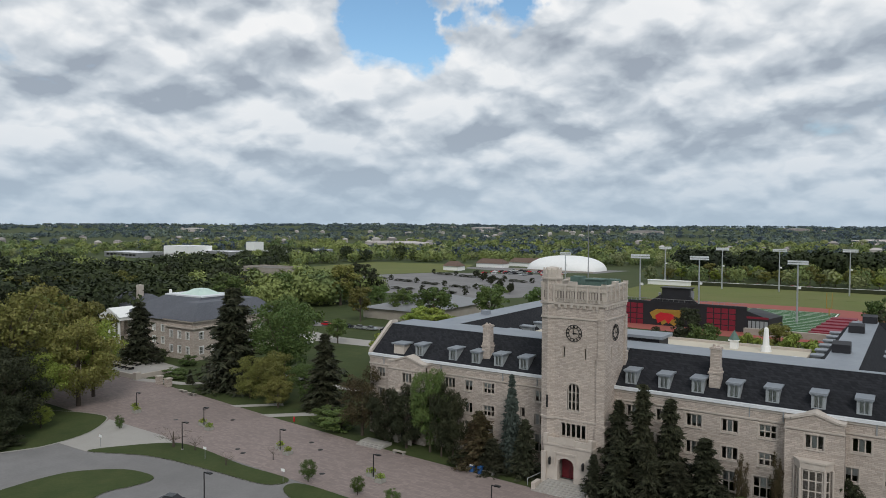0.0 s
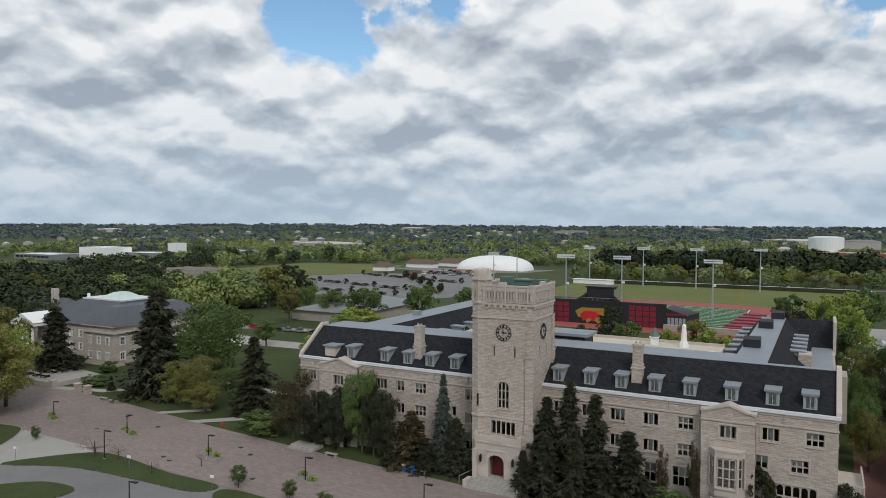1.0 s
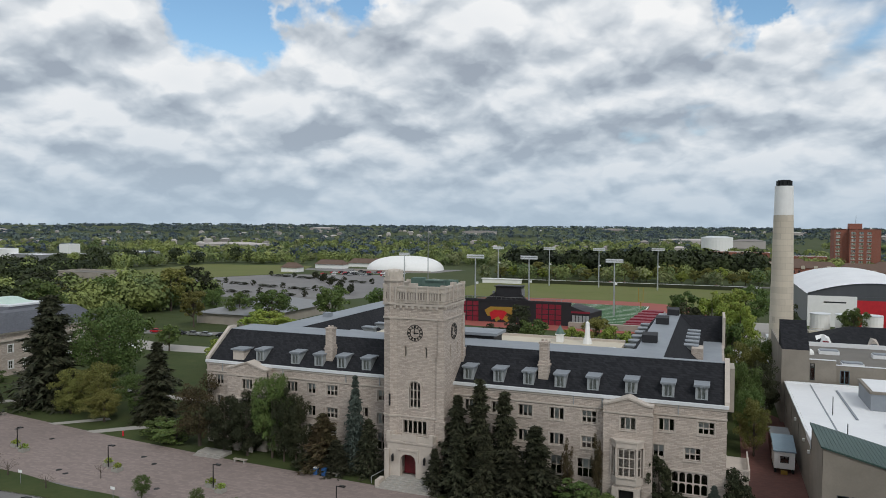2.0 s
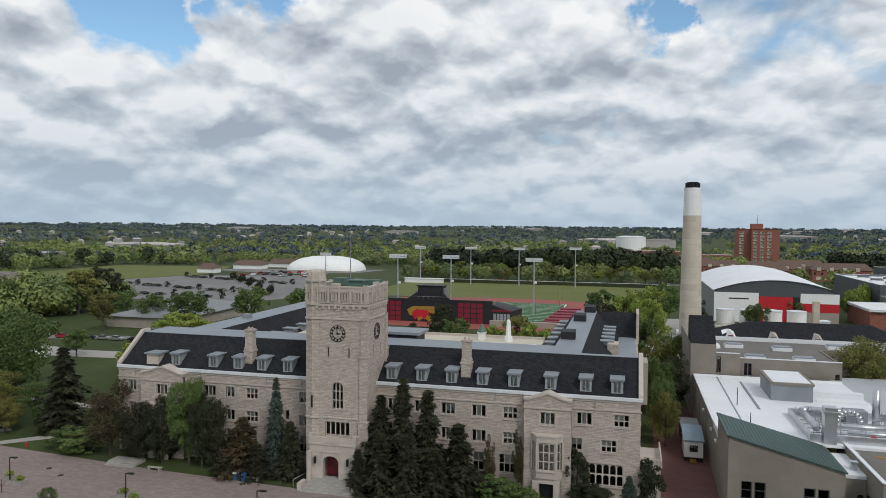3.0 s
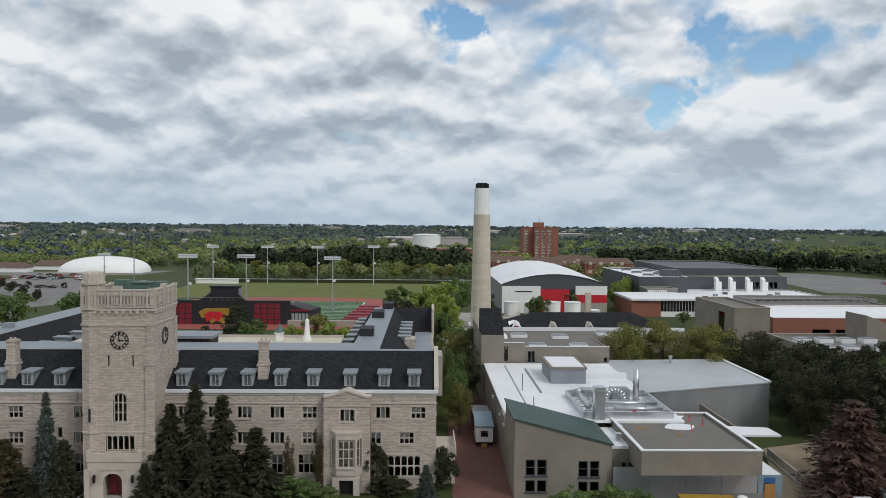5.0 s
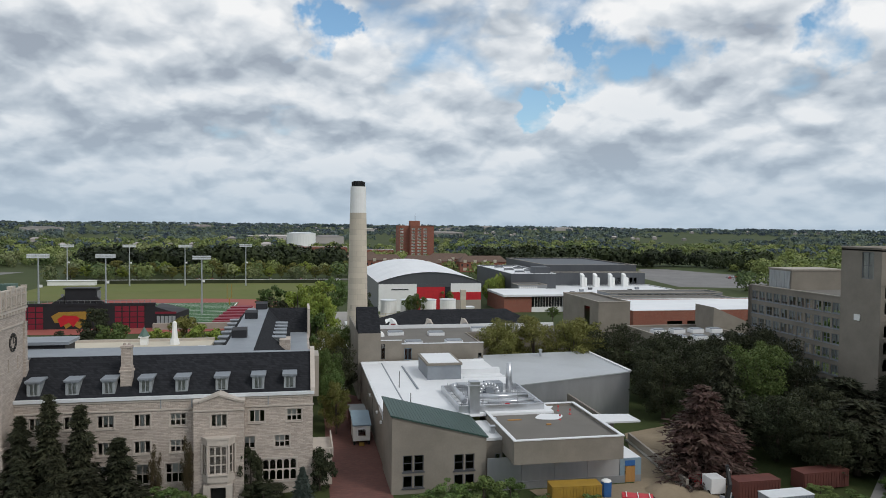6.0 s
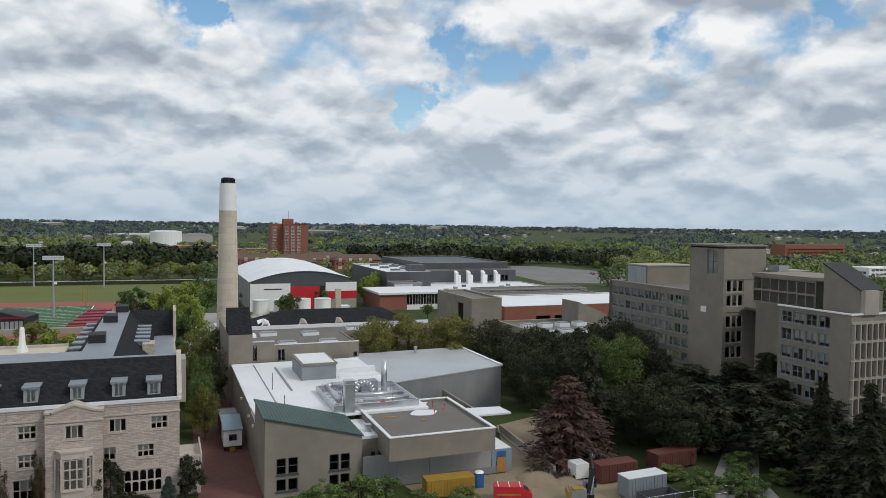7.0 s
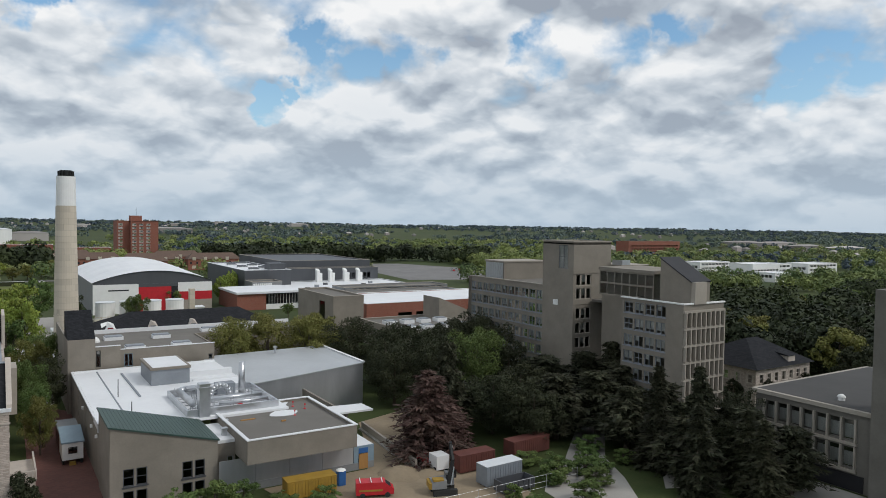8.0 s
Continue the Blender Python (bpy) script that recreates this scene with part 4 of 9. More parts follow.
# east porch with a balcony
hp("porch_east", wall(wall(Geo(), 1.65, 101.5, 0, 2.8, 0, 4.2, [(0.7, 2.1, 0.9, 3.4)], 0.3), 4.45, 101.5, 90, 8.5, 0, 4.2, [(1, 2.5, 0.9, 3.4), (3.5, 5, 0.9, 3.4), (6, 7.5, 0.9, 3.4)], 0.3), "trim")
hp("porch_deck", Geo().box(1.65, 4.6, 101.3, 110, 4.2, 4.5), "trim")
g = Geo().box(1.65, 4.6, 101.35, 101.55, 5.3, 5.5).box(4.4, 4.6, 101.55, 110, 5.3, 5.5)
for i in range(7):
    g.box(1.75 + i * 0.45, 1.9 + i * 0.45, 101.38, 101.52, 4.5, 5.3)
for i in range(20):
    g.box(4.43, 4.57, 101.6 + i * 0.44, 101.75 + i * 0.44, 4.5, 5.3)
hp("balustrade", g, "trim")

# ---- clock tower ----
TX0, TX1, TY0, TY1 = -46.1, -36.7, 95.0, 103.9
TOP = 29.0
its = [(-41.1 - TX0, 10.9, "tall3"), (-41.1 - TX0, 7.0, "five"), (-42.65 - TX0, 18.3, "slit"), (-39.4 - TX0, 18.3, "slit")]
hf(TX0, TY0, 0, TX1 - TX0, 0, 26.2, its, name="tower_wall")
hf(TX1, TY0, 90, TY1 - TY0, 0, 26.2, [(3.0, 18.3, "slit"), (6.0, 18.3, "slit")], name="tower_wall")
hf(TX1, TY1, 180, TX1 - TX0, 14, 26.2, [], name="tower_wall")
hf(TX0, TY1, -90, TY1 - TY0, 0, 26.2, [], name="tower_wall")
g = Geo()
for k in range(8):
    a0, a1 = math.pi * k / 8, math.pi * (k + 1) / 8
    p, q = ((-41.1 + 1.12 * math.cos(a), 13.95 + 0.98 * math.sin(a)) for a in (a0, a1))
    g.prism([(min(p[0], q[0]), TY0 - 0.12), (max(p[0], q[0]), TY0 - 0.12), (max(p[0], q[0]), TY0 - 0.004), (min(p[0], q[0]), TY0 - 0.004)], [q[1], p[1], p[1], q[1]], [q[1] + 0.16, p[1] + 0.16, p[1] + 0.16, q[1] + 0.16])
hp("voussoir", g, "trim")
hp("arch_head", spandrel(Geo(), -41.1, 1.8, 14.8, 0.85, TY0 - 0.02, TY0 + 0.27), "trim")
for k in range(5):
    hp("arch_head", spandrel(Geo(), -42.62 + 0.76 * k, 0.66, 9.0, 0.36, TY0 + 0.1, TY0 + 0.26), "trim")
for k in range(6):
    for z in (3.3, 4.75):
        hp("arch_head", spandrel(Geo(), -5.73 + 0.933 * k, 0.78, z, 0.36, HY + 0.1, HY + 0.26), "trim")
# corner buttresses with set-offs
g = Geo()
for x, y in ((TX1 - 0.55, TY0 - 0.25), (TX1 - 0.55, TY1 - 0.9)):
    for z0, z1, d in ((0, 9.4, 0.45), (9.4, 18.8, 0.33), (18.8, 24.2, 0.22)):
        g.box(x - d, x + 0.55 + d, y - d + 0.25, y + 0.9 + d - 0.25, z0, z1)
        g.prism([(x - d - 0.06, y - d + 0.2), (x + 0.6 + d, y - d + 0.2), (x + 0.6 + d, y + 0.7 + d), (x - d - 0.06, y + 0.7 + d)], z1 - 0.2, z1 - 0.02)
hp("buttress", g, "stone")
# moulded bands
g = Geo()
for z, d, h in ((26.0, 0.2, 0.3), (24.0, 0.12, 0.2), (9.5, 0.1, 0.2)):
    g.box(TX0 - d, TX1 + d, TY0 - d, TY0 - 0.003, z, z + h).box(TX1 + 0.003, TX1 + d, TY0 - 0.003, TY1 + d, z, z + h)
    g.box(TX0 - d, TX1 + 0.003, TY1 + 0.003, TY1 + d, z, z + h).box(TX0 - d, TX0 - 0.003, TY0 - 0.003, TY1 + 0.003, z, z + h)
hp("string_course", g, "trim")
g = Geo()
for i in range(9):
    x = TX0 + 0.9 + i * 0.95
    g.box(x - 0.18, x + 0.18, TY0 - 0.28, TY0 - 0.01, 25.6, 26.0)
    y = TY0 + 0.6 + i * 0.95
    g.box(TX1 + 0.01, TX1 + 0.28, y - 0.18, y + 0.18, 25.6, 26.0)
hp("corbels", g, "trim")
# traceried parapet
P = 0.12
for ox, oy, rot, ln in ((TX0 - P, TY0 - P, 0, TX1 - TX0 + 2 * P), (TX1 + P, TY0 - P, 90, TY1 - TY0 + 2 * P), (TX1 + P, TY1 + P, 180, TX1 - TX0 + 2 * P), (TX0 - P, TY1 + P, -90, TY1 - TY0 + 2 * P)):
    hp("parapet", wall(Geo(), ox, oy, rot, ln, 26.35, TOP - 0.35, (), 0.5), "trim")
    c, s = math.cos(radians(rot)), math.sin(radians(rot))
    g = Geo()
    n = 22
    for i in range(n):
        u = 0.35 + (ln - 0.7) * i / (n - 1)
        d = 0.10 if i % 4 else 0.17
        a, b = (0.06, 0.06) if i % 4 else (0.13, 0.13)
        pts = [(u - a, -d), (u + b, -d), (u + b, 0.0), (u - a, 0.0)]
        g.prism([(ox + c * uu - s * dd, oy + s * uu + c * dd) for uu, dd in pts], 26.4, 28.3 if i % 4 else TOP - 0.1)
    for z in (27.95, 26.75):
        pts = [(0, -0.10), (ln, -0.10), (ln, 0.0), (0, 0.0)]
        g.prism([(ox + c * uu - s * dd, oy + s * uu + c * dd) for uu, dd in pts], z, z + 0.12)
    hp("tracery", g, "trim")
    g = Geo()
    for u0, u1, za, zb in ((0, ln, TOP - 0.35, TOP - 0.12), (ln * 0.44, ln * 0.56, TOP - 0.12, TOP + 0.3), (0.0, 0.5, TOP - 0.12, TOP + 0.12), (ln - 0.5, ln, TOP - 0.12, TOP + 0.12)):
        pts = [(u0, -0.08), (u1, -0.08), (u1, 0.56), (u0, 0.56)]
        g.prism([(ox + c * uu - s * dd, oy + s * uu + c * dd) for uu, dd in pts], za, zb)
    hp("coping", g, "trim")
    # thin dark plates on the face paint the shade of sunk panels
    g = Geo()
    for i in range(18):
        u = 0.55 + (ln - 1.1) * i / 17
        pts = [(u - 0.16, -0.012), (u + 0.16, -0.012), (u + 0.16, -0.003), (u - 0.16, -0.003)]
        g.prism([(ox + c * uu - s * dd, oy + s * uu + c * dd) for uu, dd in pts], 26.9, 27.9)
    hp("panel_recess", g, "dark_stone")
hp("tower_roof", Geo().box(TX0, TX1, TY0, TY1, 26.6, 26.9), "lead")
hp("copper_housing", Geo().box(-40.5, -38.0, 97.4, 99.2, 26.9, 29.5).box(-40.7, -37.8, 97.2, 99.4, 29.5, 29.65).box(-44.4, -42.6, 101, 102.8, 26.9, 29.6).box(-38.8, -37.2, 101, 102.8, 26.9, 29.4), "copper", label="green copper housings on the tower roof")
hp("flagpole", Geo().cyl(-40.9, 99.4, 26.9, 37.4, 0.09, 0.05, 8), "grey_paint")
# stair turret
cx, cy = -45.0, 96.05
g = Geo().cyl(cx, cy, 0, 24.1, 1.45, None, 8).cyl(cx, cy, 24.1, 29.6, 1.42, None, 8)
hp("stair_turret", g, "stone")
g = Geo()
for z, r in ((9.4, 1.58), (24.0, 1.62), (26.1, 1.64), (29.5, 1.66)):
    g.cyl(cx, cy, z, z + 0.28, r, None, 8)
for j in range(8):
    a = 2 * math.pi * j / 8
    g.cyl(cx + 1.42 * math.cos(a), cy + 1.42 * math.sin(a), 26.3, 30.0, 0.14, 0.12, 5)
hp("turret_bands", g, "trim")
hp("turret_cap", Geo().cyl(cx, cy, 29.7, 30.3, 1.42, 1.4, 8).cyl(cx, cy, 30.3, 30.85, 1.3, 1.3, 8).dome(cx, cy, 30.85, 1.15, 0.45, 8, 3), "trim")
for j in range(8):
    a = 2 * math.pi * (j + 0.5) / 8
    hp("turret_point", Geo().cyl(cx + 1.2 * math.cos(a), cy + 1.2 * math.sin(a), 30.3, 31.15, 0.2, 0.1, 6), "trim")
hp("turret_slit", Geo().box(cx - 0.13, cx + 0.13, cy - 1.50, cy - 1.40, 11, 12.8), "iron")
# clocks
def ring(g, r0, r1, h, n=40):
    i = len(g.v)
    for r, z in ((r0, 0), (r1, 0), (r1, h), (r0, h)):
        g.v += [(r * math.cos(2 * math.pi * j / n), r * math.sin(2 * math.pi * j / n), z) for j in range(n)]
    for k in range(4):
        a, b = i + k * n, i + ((k + 1) % 4) * n
        g.f += [(a + j, a + (j + 1) % n, b + (j + 1) % n, b + j) for j in range(n)]


for x, y, rot in ((-41.1, TY0 - 0.02, 0), (TX1 + 0.02, 99.45, 90)):
    g = Geo()
    ring(g, 1.14, 1.22, 0.06)
    ring(g, 0.74, 0.79, 0.06)
    for k in range(12):
        a = math.pi / 6 * k
        for off in (-0.05, 0.05) if k % 3 else (-0.09, 0.0, 0.09):
            ca, sa = math.cos(a), math.sin(a)
            pts = [(0.8, off - 0.03), (1.1, off - 0.03), (1.1, off + 0.03), (0.8, off + 0.03)]
            g.prism([(ca * p - sa * q, sa * p + ca * q) for p, q in pts], 0.01, 0.07)
    dial = part("clock_dial", g, "iron", hall, "black iron skeleton clock dial")
    dial.location, dial.rotation_euler = (x - O.x, y - O.y, 22.0), (radians(90), 0, radians(rot))
    for ln, a, w in ((0.62, math.radians(-2), 0.09), (1.0, math.radians(97), 0.06)):
        g = Geo()
        ca, sa = math.cos(a), math.sin(a)
        pts = [(-0.18, -w), (ln, -w * 0.4), (ln, w * 0.4), (-0.18, w)]
        g.prism([(ca * p - sa * q, sa * p + ca * q) for p, q in pts], 0.08, 0.12)
        part("clock_hand", g, "iron", dial)
# entrance porch
PX0, PX1, PY0 = -44.55, -37.5, 92.9
arch = Geo()
wall(arch, PX0, PY0, 0, PX1 - PX0, 0, 6.2, [(2.05, 4.5, 1.3, 4.6)], 0.7)
wall(arch, PX1, PY0 + 0.7, 90, 95 - PY0 - 0.7, 0, 6.2, (), 0.6)
wall(arch, PX0, 95, -90, 95 - PY0 - 0.7, 0, 6.2, (), 0.6)
hp("porch", arch, "trim")
xa, xb = PX0 + 2.05, PX0 + 4.5
g = spandrel(Geo(), (xa + xb) / 2, xb - xa, 4.6, 0.95, PY0 + 0.02, PY0 + 0.68, 14)
hp("arch_spandrel", g, "trim")
hp("porch_top", Geo().box(PX0 - 0.12, PX1 + 0.12, PY0 - 0.12, 94.99, 6.2, 6.45).box(PX0, PX1, PY0, PY0 + 0.35, 6.45, 7.3).box(PX0, PX0 + 0.35, PY0 + 0.35, 94.99, 6.45, 7.3).box(PX1 - 0.35, PX1, PY0 + 0.35, 94.99, 6.45, 7.3)
   .box(PX0 - 0.1, PX0 + 0.5, PY0 - 0.1, PY0 + 0.5, 6.46, 7.75).box(PX1 - 0.5, PX1 + 0.1, PY0 - 0.1, PY0 + 0.5, 6.46, 7.75).box(-42.2, -39.9, PY0 - 0.08, PY0 - 0.003, 6.5, 7.5), "trim")
hp("porch_buttress", Geo().box(PX0 - 0.3, PX0 + 0.4, PY0 - 0.35, PY0 - 0.003, 0, 5.2).box(PX1 - 0.4, PX1 + 0.3, PY0 - 0.35, PY0 - 0.003, 0, 5.2), "trim")
hp("door_mould", Geo().box(xa - 0.5, xb + 0.5, PY0 - 0.12, PY0 - 0.003, 5.1, 5.35).box(xa - 0.5, xa - 0.3, PY0 - 0.12, PY0 - 0.003, 3.4, 5.1).box(xb + 0.3, xb + 0.5, PY0 - 0.12, PY0 - 0.003, 3.4, 5.1), "trim")
hp("door", Geo().box(-41.3, xb + 0.0, 94.55, 94.65, 1.3, 4.3).box(xa, -41.34, 94.55, 94.65, 1.3, 4.3), "red_door", label="dark red panelled double door")
for x in (PX0 + 1.0, PX1 - 1.05):
    hp("lantern", Geo().box(x - 0.06, x + 0.06, PY0 - 0.3, PY0 - 0.01, 4.4, 4.5).cyl(x, PY0 - 0.35, 3.5, 4.3, 0.18, 0.22, 6).cyl(x, PY0 - 0.35, 4.3, 4.6, 0.25, 0.03, 6), "iron")
for k in range(7):
    hp("step", Geo().box(PX0 + 0.6 - 0.22 * (6 - k), PX1 - 0.6 + 0.22 * (6 - k), 90.3 + 0.36 * k, 94.0, 0.19 * k, 0.19 * (k + 1)), "path")
for x in (PX0 - 0.9, PX1 + 0.3):
    hp("cheek_wall", Geo().box(x, x + 0.6, 90.6, 92.5, 0.02, 1.1), "trim")

# ---- the low concrete arts building with white roofs ----
window_kind("arts", 1.35, 2.3, 1, 2, frame_mat="dark_clad", bar=0.1, sunk=0.08)
window_kind("arts_low", 1.35, 1.7, 1, 1, frame_mat="dark_clad", bar=0.1, sunk=0.08)
window_kind("arts_small", 0.9, 1.25, 1, 1, frame_mat="grey_paint", sunk=0.1, sill=False)
window_kind("slot", 0.9, 3.6, 1, 1, frame_mat="iron", sill=False)

arts = thing("arts_building", 28, 110, 0, "low tan concrete building with white membrane roofs under renovation", "building")
O = Vector((28, 110, 0))


def ap(name, geo, mat, label="", smooth=False, parent=None):
    geo.v = [(x - O.x, y - O.y, z - O.z) for x, y, z in geo.v]
    return part(name, geo, mat, parent or arts, label, smooth)


def af(ox, oy, rot, length, z0, z1, items, mat="concrete", deep=0.35, name="wall"):
    facade(arts, ox - O.x, oy - O.y, rot, length, z0, z1, mat, items, deep, name)


# front wing with the green sloping roof
af(12.4, 96, 0, 13.6, 0, 7.6, [(2.25, 3.2, "arts"), (3.85, 3.2, "arts"), (2.25, 0.9, "arts_low"), (3.85, 0.9, "arts_low"), (9.6, 3.0, "arts"), (11.2, 3.0, "arts"), (9.6, 0.7, "arts_low"), (11.2, 0.7, "arts_low")])
g = Geo()
for y0, y1 in ((96.0, 96.35), (106.6, 106.95)):
    i = len(g.v)
    g.v += [(12.4, y0, 7.6), (26.0, y0, 7.6), (12.4, y0, 11.1), (12.4, y1, 7.6), (26.0, y1, 7.6), (12.4, y1, 11.1)]
    g.f += [tuple(i + k for k in f) for f in ((0, 1, 2), (5, 4, 3), (0, 2, 5, 3), (1, 4, 5, 2), (0, 3, 4, 1))]
ap("gable_wall", g, "concrete")
ap("wall", wall(Geo(), 12.4, 106.95, -90, 10.95, 0, 11.1, (), 0.35), "concrete")
ap("wall", wall(Geo(), 26.0, 96, 90, 10.95, 0, 7.6, (), 0.35), "concrete")
ap("green_roof", slope((26.25, 107.2, 7.7), (26.25, 95.8, 7.7), (12.2, 95.8, 11.32), (12.2, 107.2, 11.32), 0.2), "green_roof", "dull green standing-seam roof, sloping to one side")
g = Geo()
for k in range(1, 28):
    f = k / 28
    x, z = 12.2 + 14.05 * f, 11.32 - 3.62 * f
    g.box(x - 0.025, x + 0.025, 95.85, 107.15, z - 0.02, z + 0.05)
tagged(ap("roof_seam", g, "green_roof"), kind="stuff")
# long west wall beside the lane
af(12.6, 150, -90, 43, 0, 8.0, [(5.0, 3.0, "slot"), (14, 3.0, "slot"), (25, 3.0, "slot")])
g = Geo()
for y in (110, 116, 128):
    g.box(12.25, 12.58, y - 0.25, y + 0.25, 6.2, 6.6)
ap("wall_light", g, "white")
ap("parapet", Geo().box(12.3, 14.3, 107.2, 107.6, 7.6, 8.9).box(12.3, 12.7, 107.6, 112, 8.0, 8.9), "white_roof")
# white roofs and kerbs
ap("white_roof", Geo().box(12.6, 39.5, 107.0, 149.6, 7.5, 7.95), "white_roof", "bright white membrane roof")
ap("white_roof", Geo().box(26.1, 28.9, 97.9, 107.0, 6.4, 6.85).box(28.9, 40, 106.5, 111, 7.55, 7.99), "white_roof")
ap("roof_kerb", Geo().box(12.5, 12.85, 112, 149.8, 7.95, 8.2).box(12.85, 39.5, 149.4, 149.8, 7.95, 8.25), "white_roof")
ap("roof_kerb", Geo().box(31.0, 39.3, 135.8, 137.3, 7.95, 9.0).box(31.0, 39.3, 132.2, 132.6, 7.95, 8.3), "white_roof")
ap("roof_kerb", Geo().box(20.6, 20.9, 124.5, 145.0, 7.95, 8.15).box(16.8, 17.0, 112, 149, 7.95, 8.03), "lead")
af(26.0, 98.0, 0, 3.0, 0, 6.6, [(2.85 - 0.0 - 0.0 - 0.55, 3.2, "arts_small")])
# cantilevered block with a ballasted roof
bx0, bx1, by0, by1 = 28.9, 45.2, 92.0, 111.2
af(bx0, by0, 0, bx1 - bx0, 4.7, 8.0, [], deep=0.3)
af(bx1, by0, 90, by1 - by0, 4.7, 8.0, [], deep=0.3)
af(bx0, by1, -90, by1 - by0, 4.7, 8.0, [], deep=0.3)
af(bx1, by1, 180, bx1 - bx0, 4.7, 8.0, [], deep=0.3)
ap("soffit", Geo().box(bx0 + 0.3, bx1 - 0.3, by0 + 0.3, by1 - 0.3, 4.75, 5.0), "concrete")
ap("ballast_roof", Geo().box(bx0 + 0.3, bx1 - 0.3, by0 + 0.3, by1 - 0.3, 7.2, 7.62), "grey_roof", "grey ballasted flat roof with a white kerb")
ap("roof_kerb", Geo().box(bx0 - 0.1, bx1 + 0.1, by0 - 0.1, by0 + 0.4, 8.0, 8.14).box(bx1 - 0.4, bx1 + 0.1, by0 + 0.4, by1, 8.0, 8.14).box(bx0 - 0.1, bx0 + 0.4, by0 + 0.4, by1, 8.0, 8.14).box(bx0 + 0.4, bx1 - 0.4, by1 - 0.4, by1 + 0.1, 8.0, 8.14), "white_roof")
ap("membrane_patch", Geo().prism([(38.5 + 2.3 * math.cos(a) + 0.3 * math.sin(3 * a), 104.6 + 1.7 * math.sin(a)) for a in np.linspace(0, 2 * math.pi, 18)[:-1]], 7.62, 7.66), "white_roof")
ap("membrane_patch", Geo().prism([(29.3, 107.5), (40, 108.5), (41.5, 110.8), (29.3, 110.8)], 7.62, 7.66), "white_roof")
for x, y in ((37.5, 109.2), (41.2, 107.8), (42.4, 105.6), (39.6, 102.7)):
    ap("marker_post", Geo().cyl(x, y, 7.62, 8.5, 0.04, 0.04, 6).cyl(x, y, 7.62, 7.72, 0.25, 0.2, 8).box(x - 0.1, x + 0.1, y - 0.03, y + 0.03, 8.2, 8.5), "red")
ap("roof_scrap", Geo().box(31.4, 33.6, 103.4, 103.7, 7.62, 7.75).box(36.6, 37.3, 100.2, 100.5, 7.62, 7.8), "wood")
# ground floor below: sheet metal skin, dado, boarded doorway
g = Geo()
for k in range(4):
    g.box(26.0 + 5.05 * k, 26.0 + 5.05 * k + 5.0, 95.2, 95.4, 1.1, 4.7)
ap("metal_panel", g, "sheet", "dull sheet-metal wall panels")
ap("dado", Geo().box(26.0, 49.6, 95.1, 95.5, 0, 1.1), "grey_paint")
ap("wall", Geo().box(46.2, 47.0, 95.15, 95.4, 1.1, 3.6).box(48.6, 49.6, 95.15, 95.4, 1.1, 3.6).box(47.0, 48.6, 95.15, 95.4, 3.3, 3.6), "blue_roof", "pale blue building wrap")
ap("boarded_door", Geo().box(47.05, 48.55, 95.02, 95.09, 0.1, 2.45), "wood")
ap("tarpaulin", Geo().box(47.0, 48.6, 95.12, 95.22, 2.5, 3.3), "blue")
ap("wall", Geo().box(49.3, 49.6, 95.5, 112, 0, 3.6).box(45.3, 49.3, 95.4, 112, 3.4, 3.6), "white_roof")
# canopy
ap("canopy", Geo().prism([(45.3, 109.2), (56.4, 108.9), (56.2, 113.2), (45.3, 114.6)], 4.75, 5.05), "white_roof", "white projecting canopy")
ap("canopy_wall", Geo().box(51.5, 51.9, 109.6, 130, 0, 4.75), "concrete")
# metal-clad studio with a sloping roof
mx0, mx1, my0, my1 = 38.0, 65.2, 131.0, 153.5
g = Geo()
g.prism([(mx0, my0), (mx1, my0), (mx1, my1), (mx0, my1)], 0, [6.0, 8.35, 8.35, 8.0])
ap("studio_wall", g, "sheet", "galvanised sheet-metal clad studio walls")
ap("studio_roof", Geo().prism([(mx0 - 0.2, my0 - 0.2), (mx1 + 0.2, my0 - 0.2), (mx1 + 0.2, my1 + 0.2), (mx0 - 0.2, my1 + 0.2)], [6.02, 8.37, 8.37, 8.02], [6.25, 8.6, 8.6, 8.25]), "pale_metal_roof")
ap("roof_edge", Geo().prism([(mx1 - 0.3, my0 - 0.25), (mx1 + 0.3, my0 - 0.25), (mx1 + 0.3, my1 + 0.25), (mx1 - 0.3, my1 + 0.25)], 8.6, 8.85), "white_roof")
ap("roof_vent", Geo().cyl(53, 150.5, 8.4, 9.6, 0.3, 0.3, 8).cyl(53, 150.5, 9.6, 9.9, 0.5, 0.4, 8), "duct")
# roof plant: penthouse, ducts, pipework
ap("plant_room", Geo().box(23.8, 30.4, 131.8, 142.5, 7.95, 10.7), "lead", "pale panelled roof plant room")
ap("plant_room_roof", Geo().box(23.6, 30.6, 131.6, 142.7, 10.7, 11.1), "concrete")
ap("plant_room_roof", Geo().box(24.1, 30.1, 132.1, 142.2, 11.1, 11.16), "white_roof")
g = Geo().box(24.6, 38.8, 107.8, 108.1, 7.95, 9.0).box(24.6, 24.9, 108.1, 122.5, 7.95, 9.0).box(24.9, 38.8, 122.2, 122.5, 7.95, 9.0).box(38.5, 38.8, 108.1, 122.2, 7.95, 9.0)
ap("plant_screen", g, "duct")
g = Geo()
pipe = [(25.9, 110, 9.4), (25.9, 119.5, 9.4), (27.0, 120.5, 9.4), (35.0, 120.5, 9.4)]
for a, b in zip(pipe, pipe[1:]):
    g.tube(a, b, 0.55, 12)
for p in pipe[1:3]:
    g.dome(p[0], p[1], p[2], 0.56, 0.56, 12, 4)
ap("duct", g, "duct", "shiny round ventilation duct", True)
g = Geo()
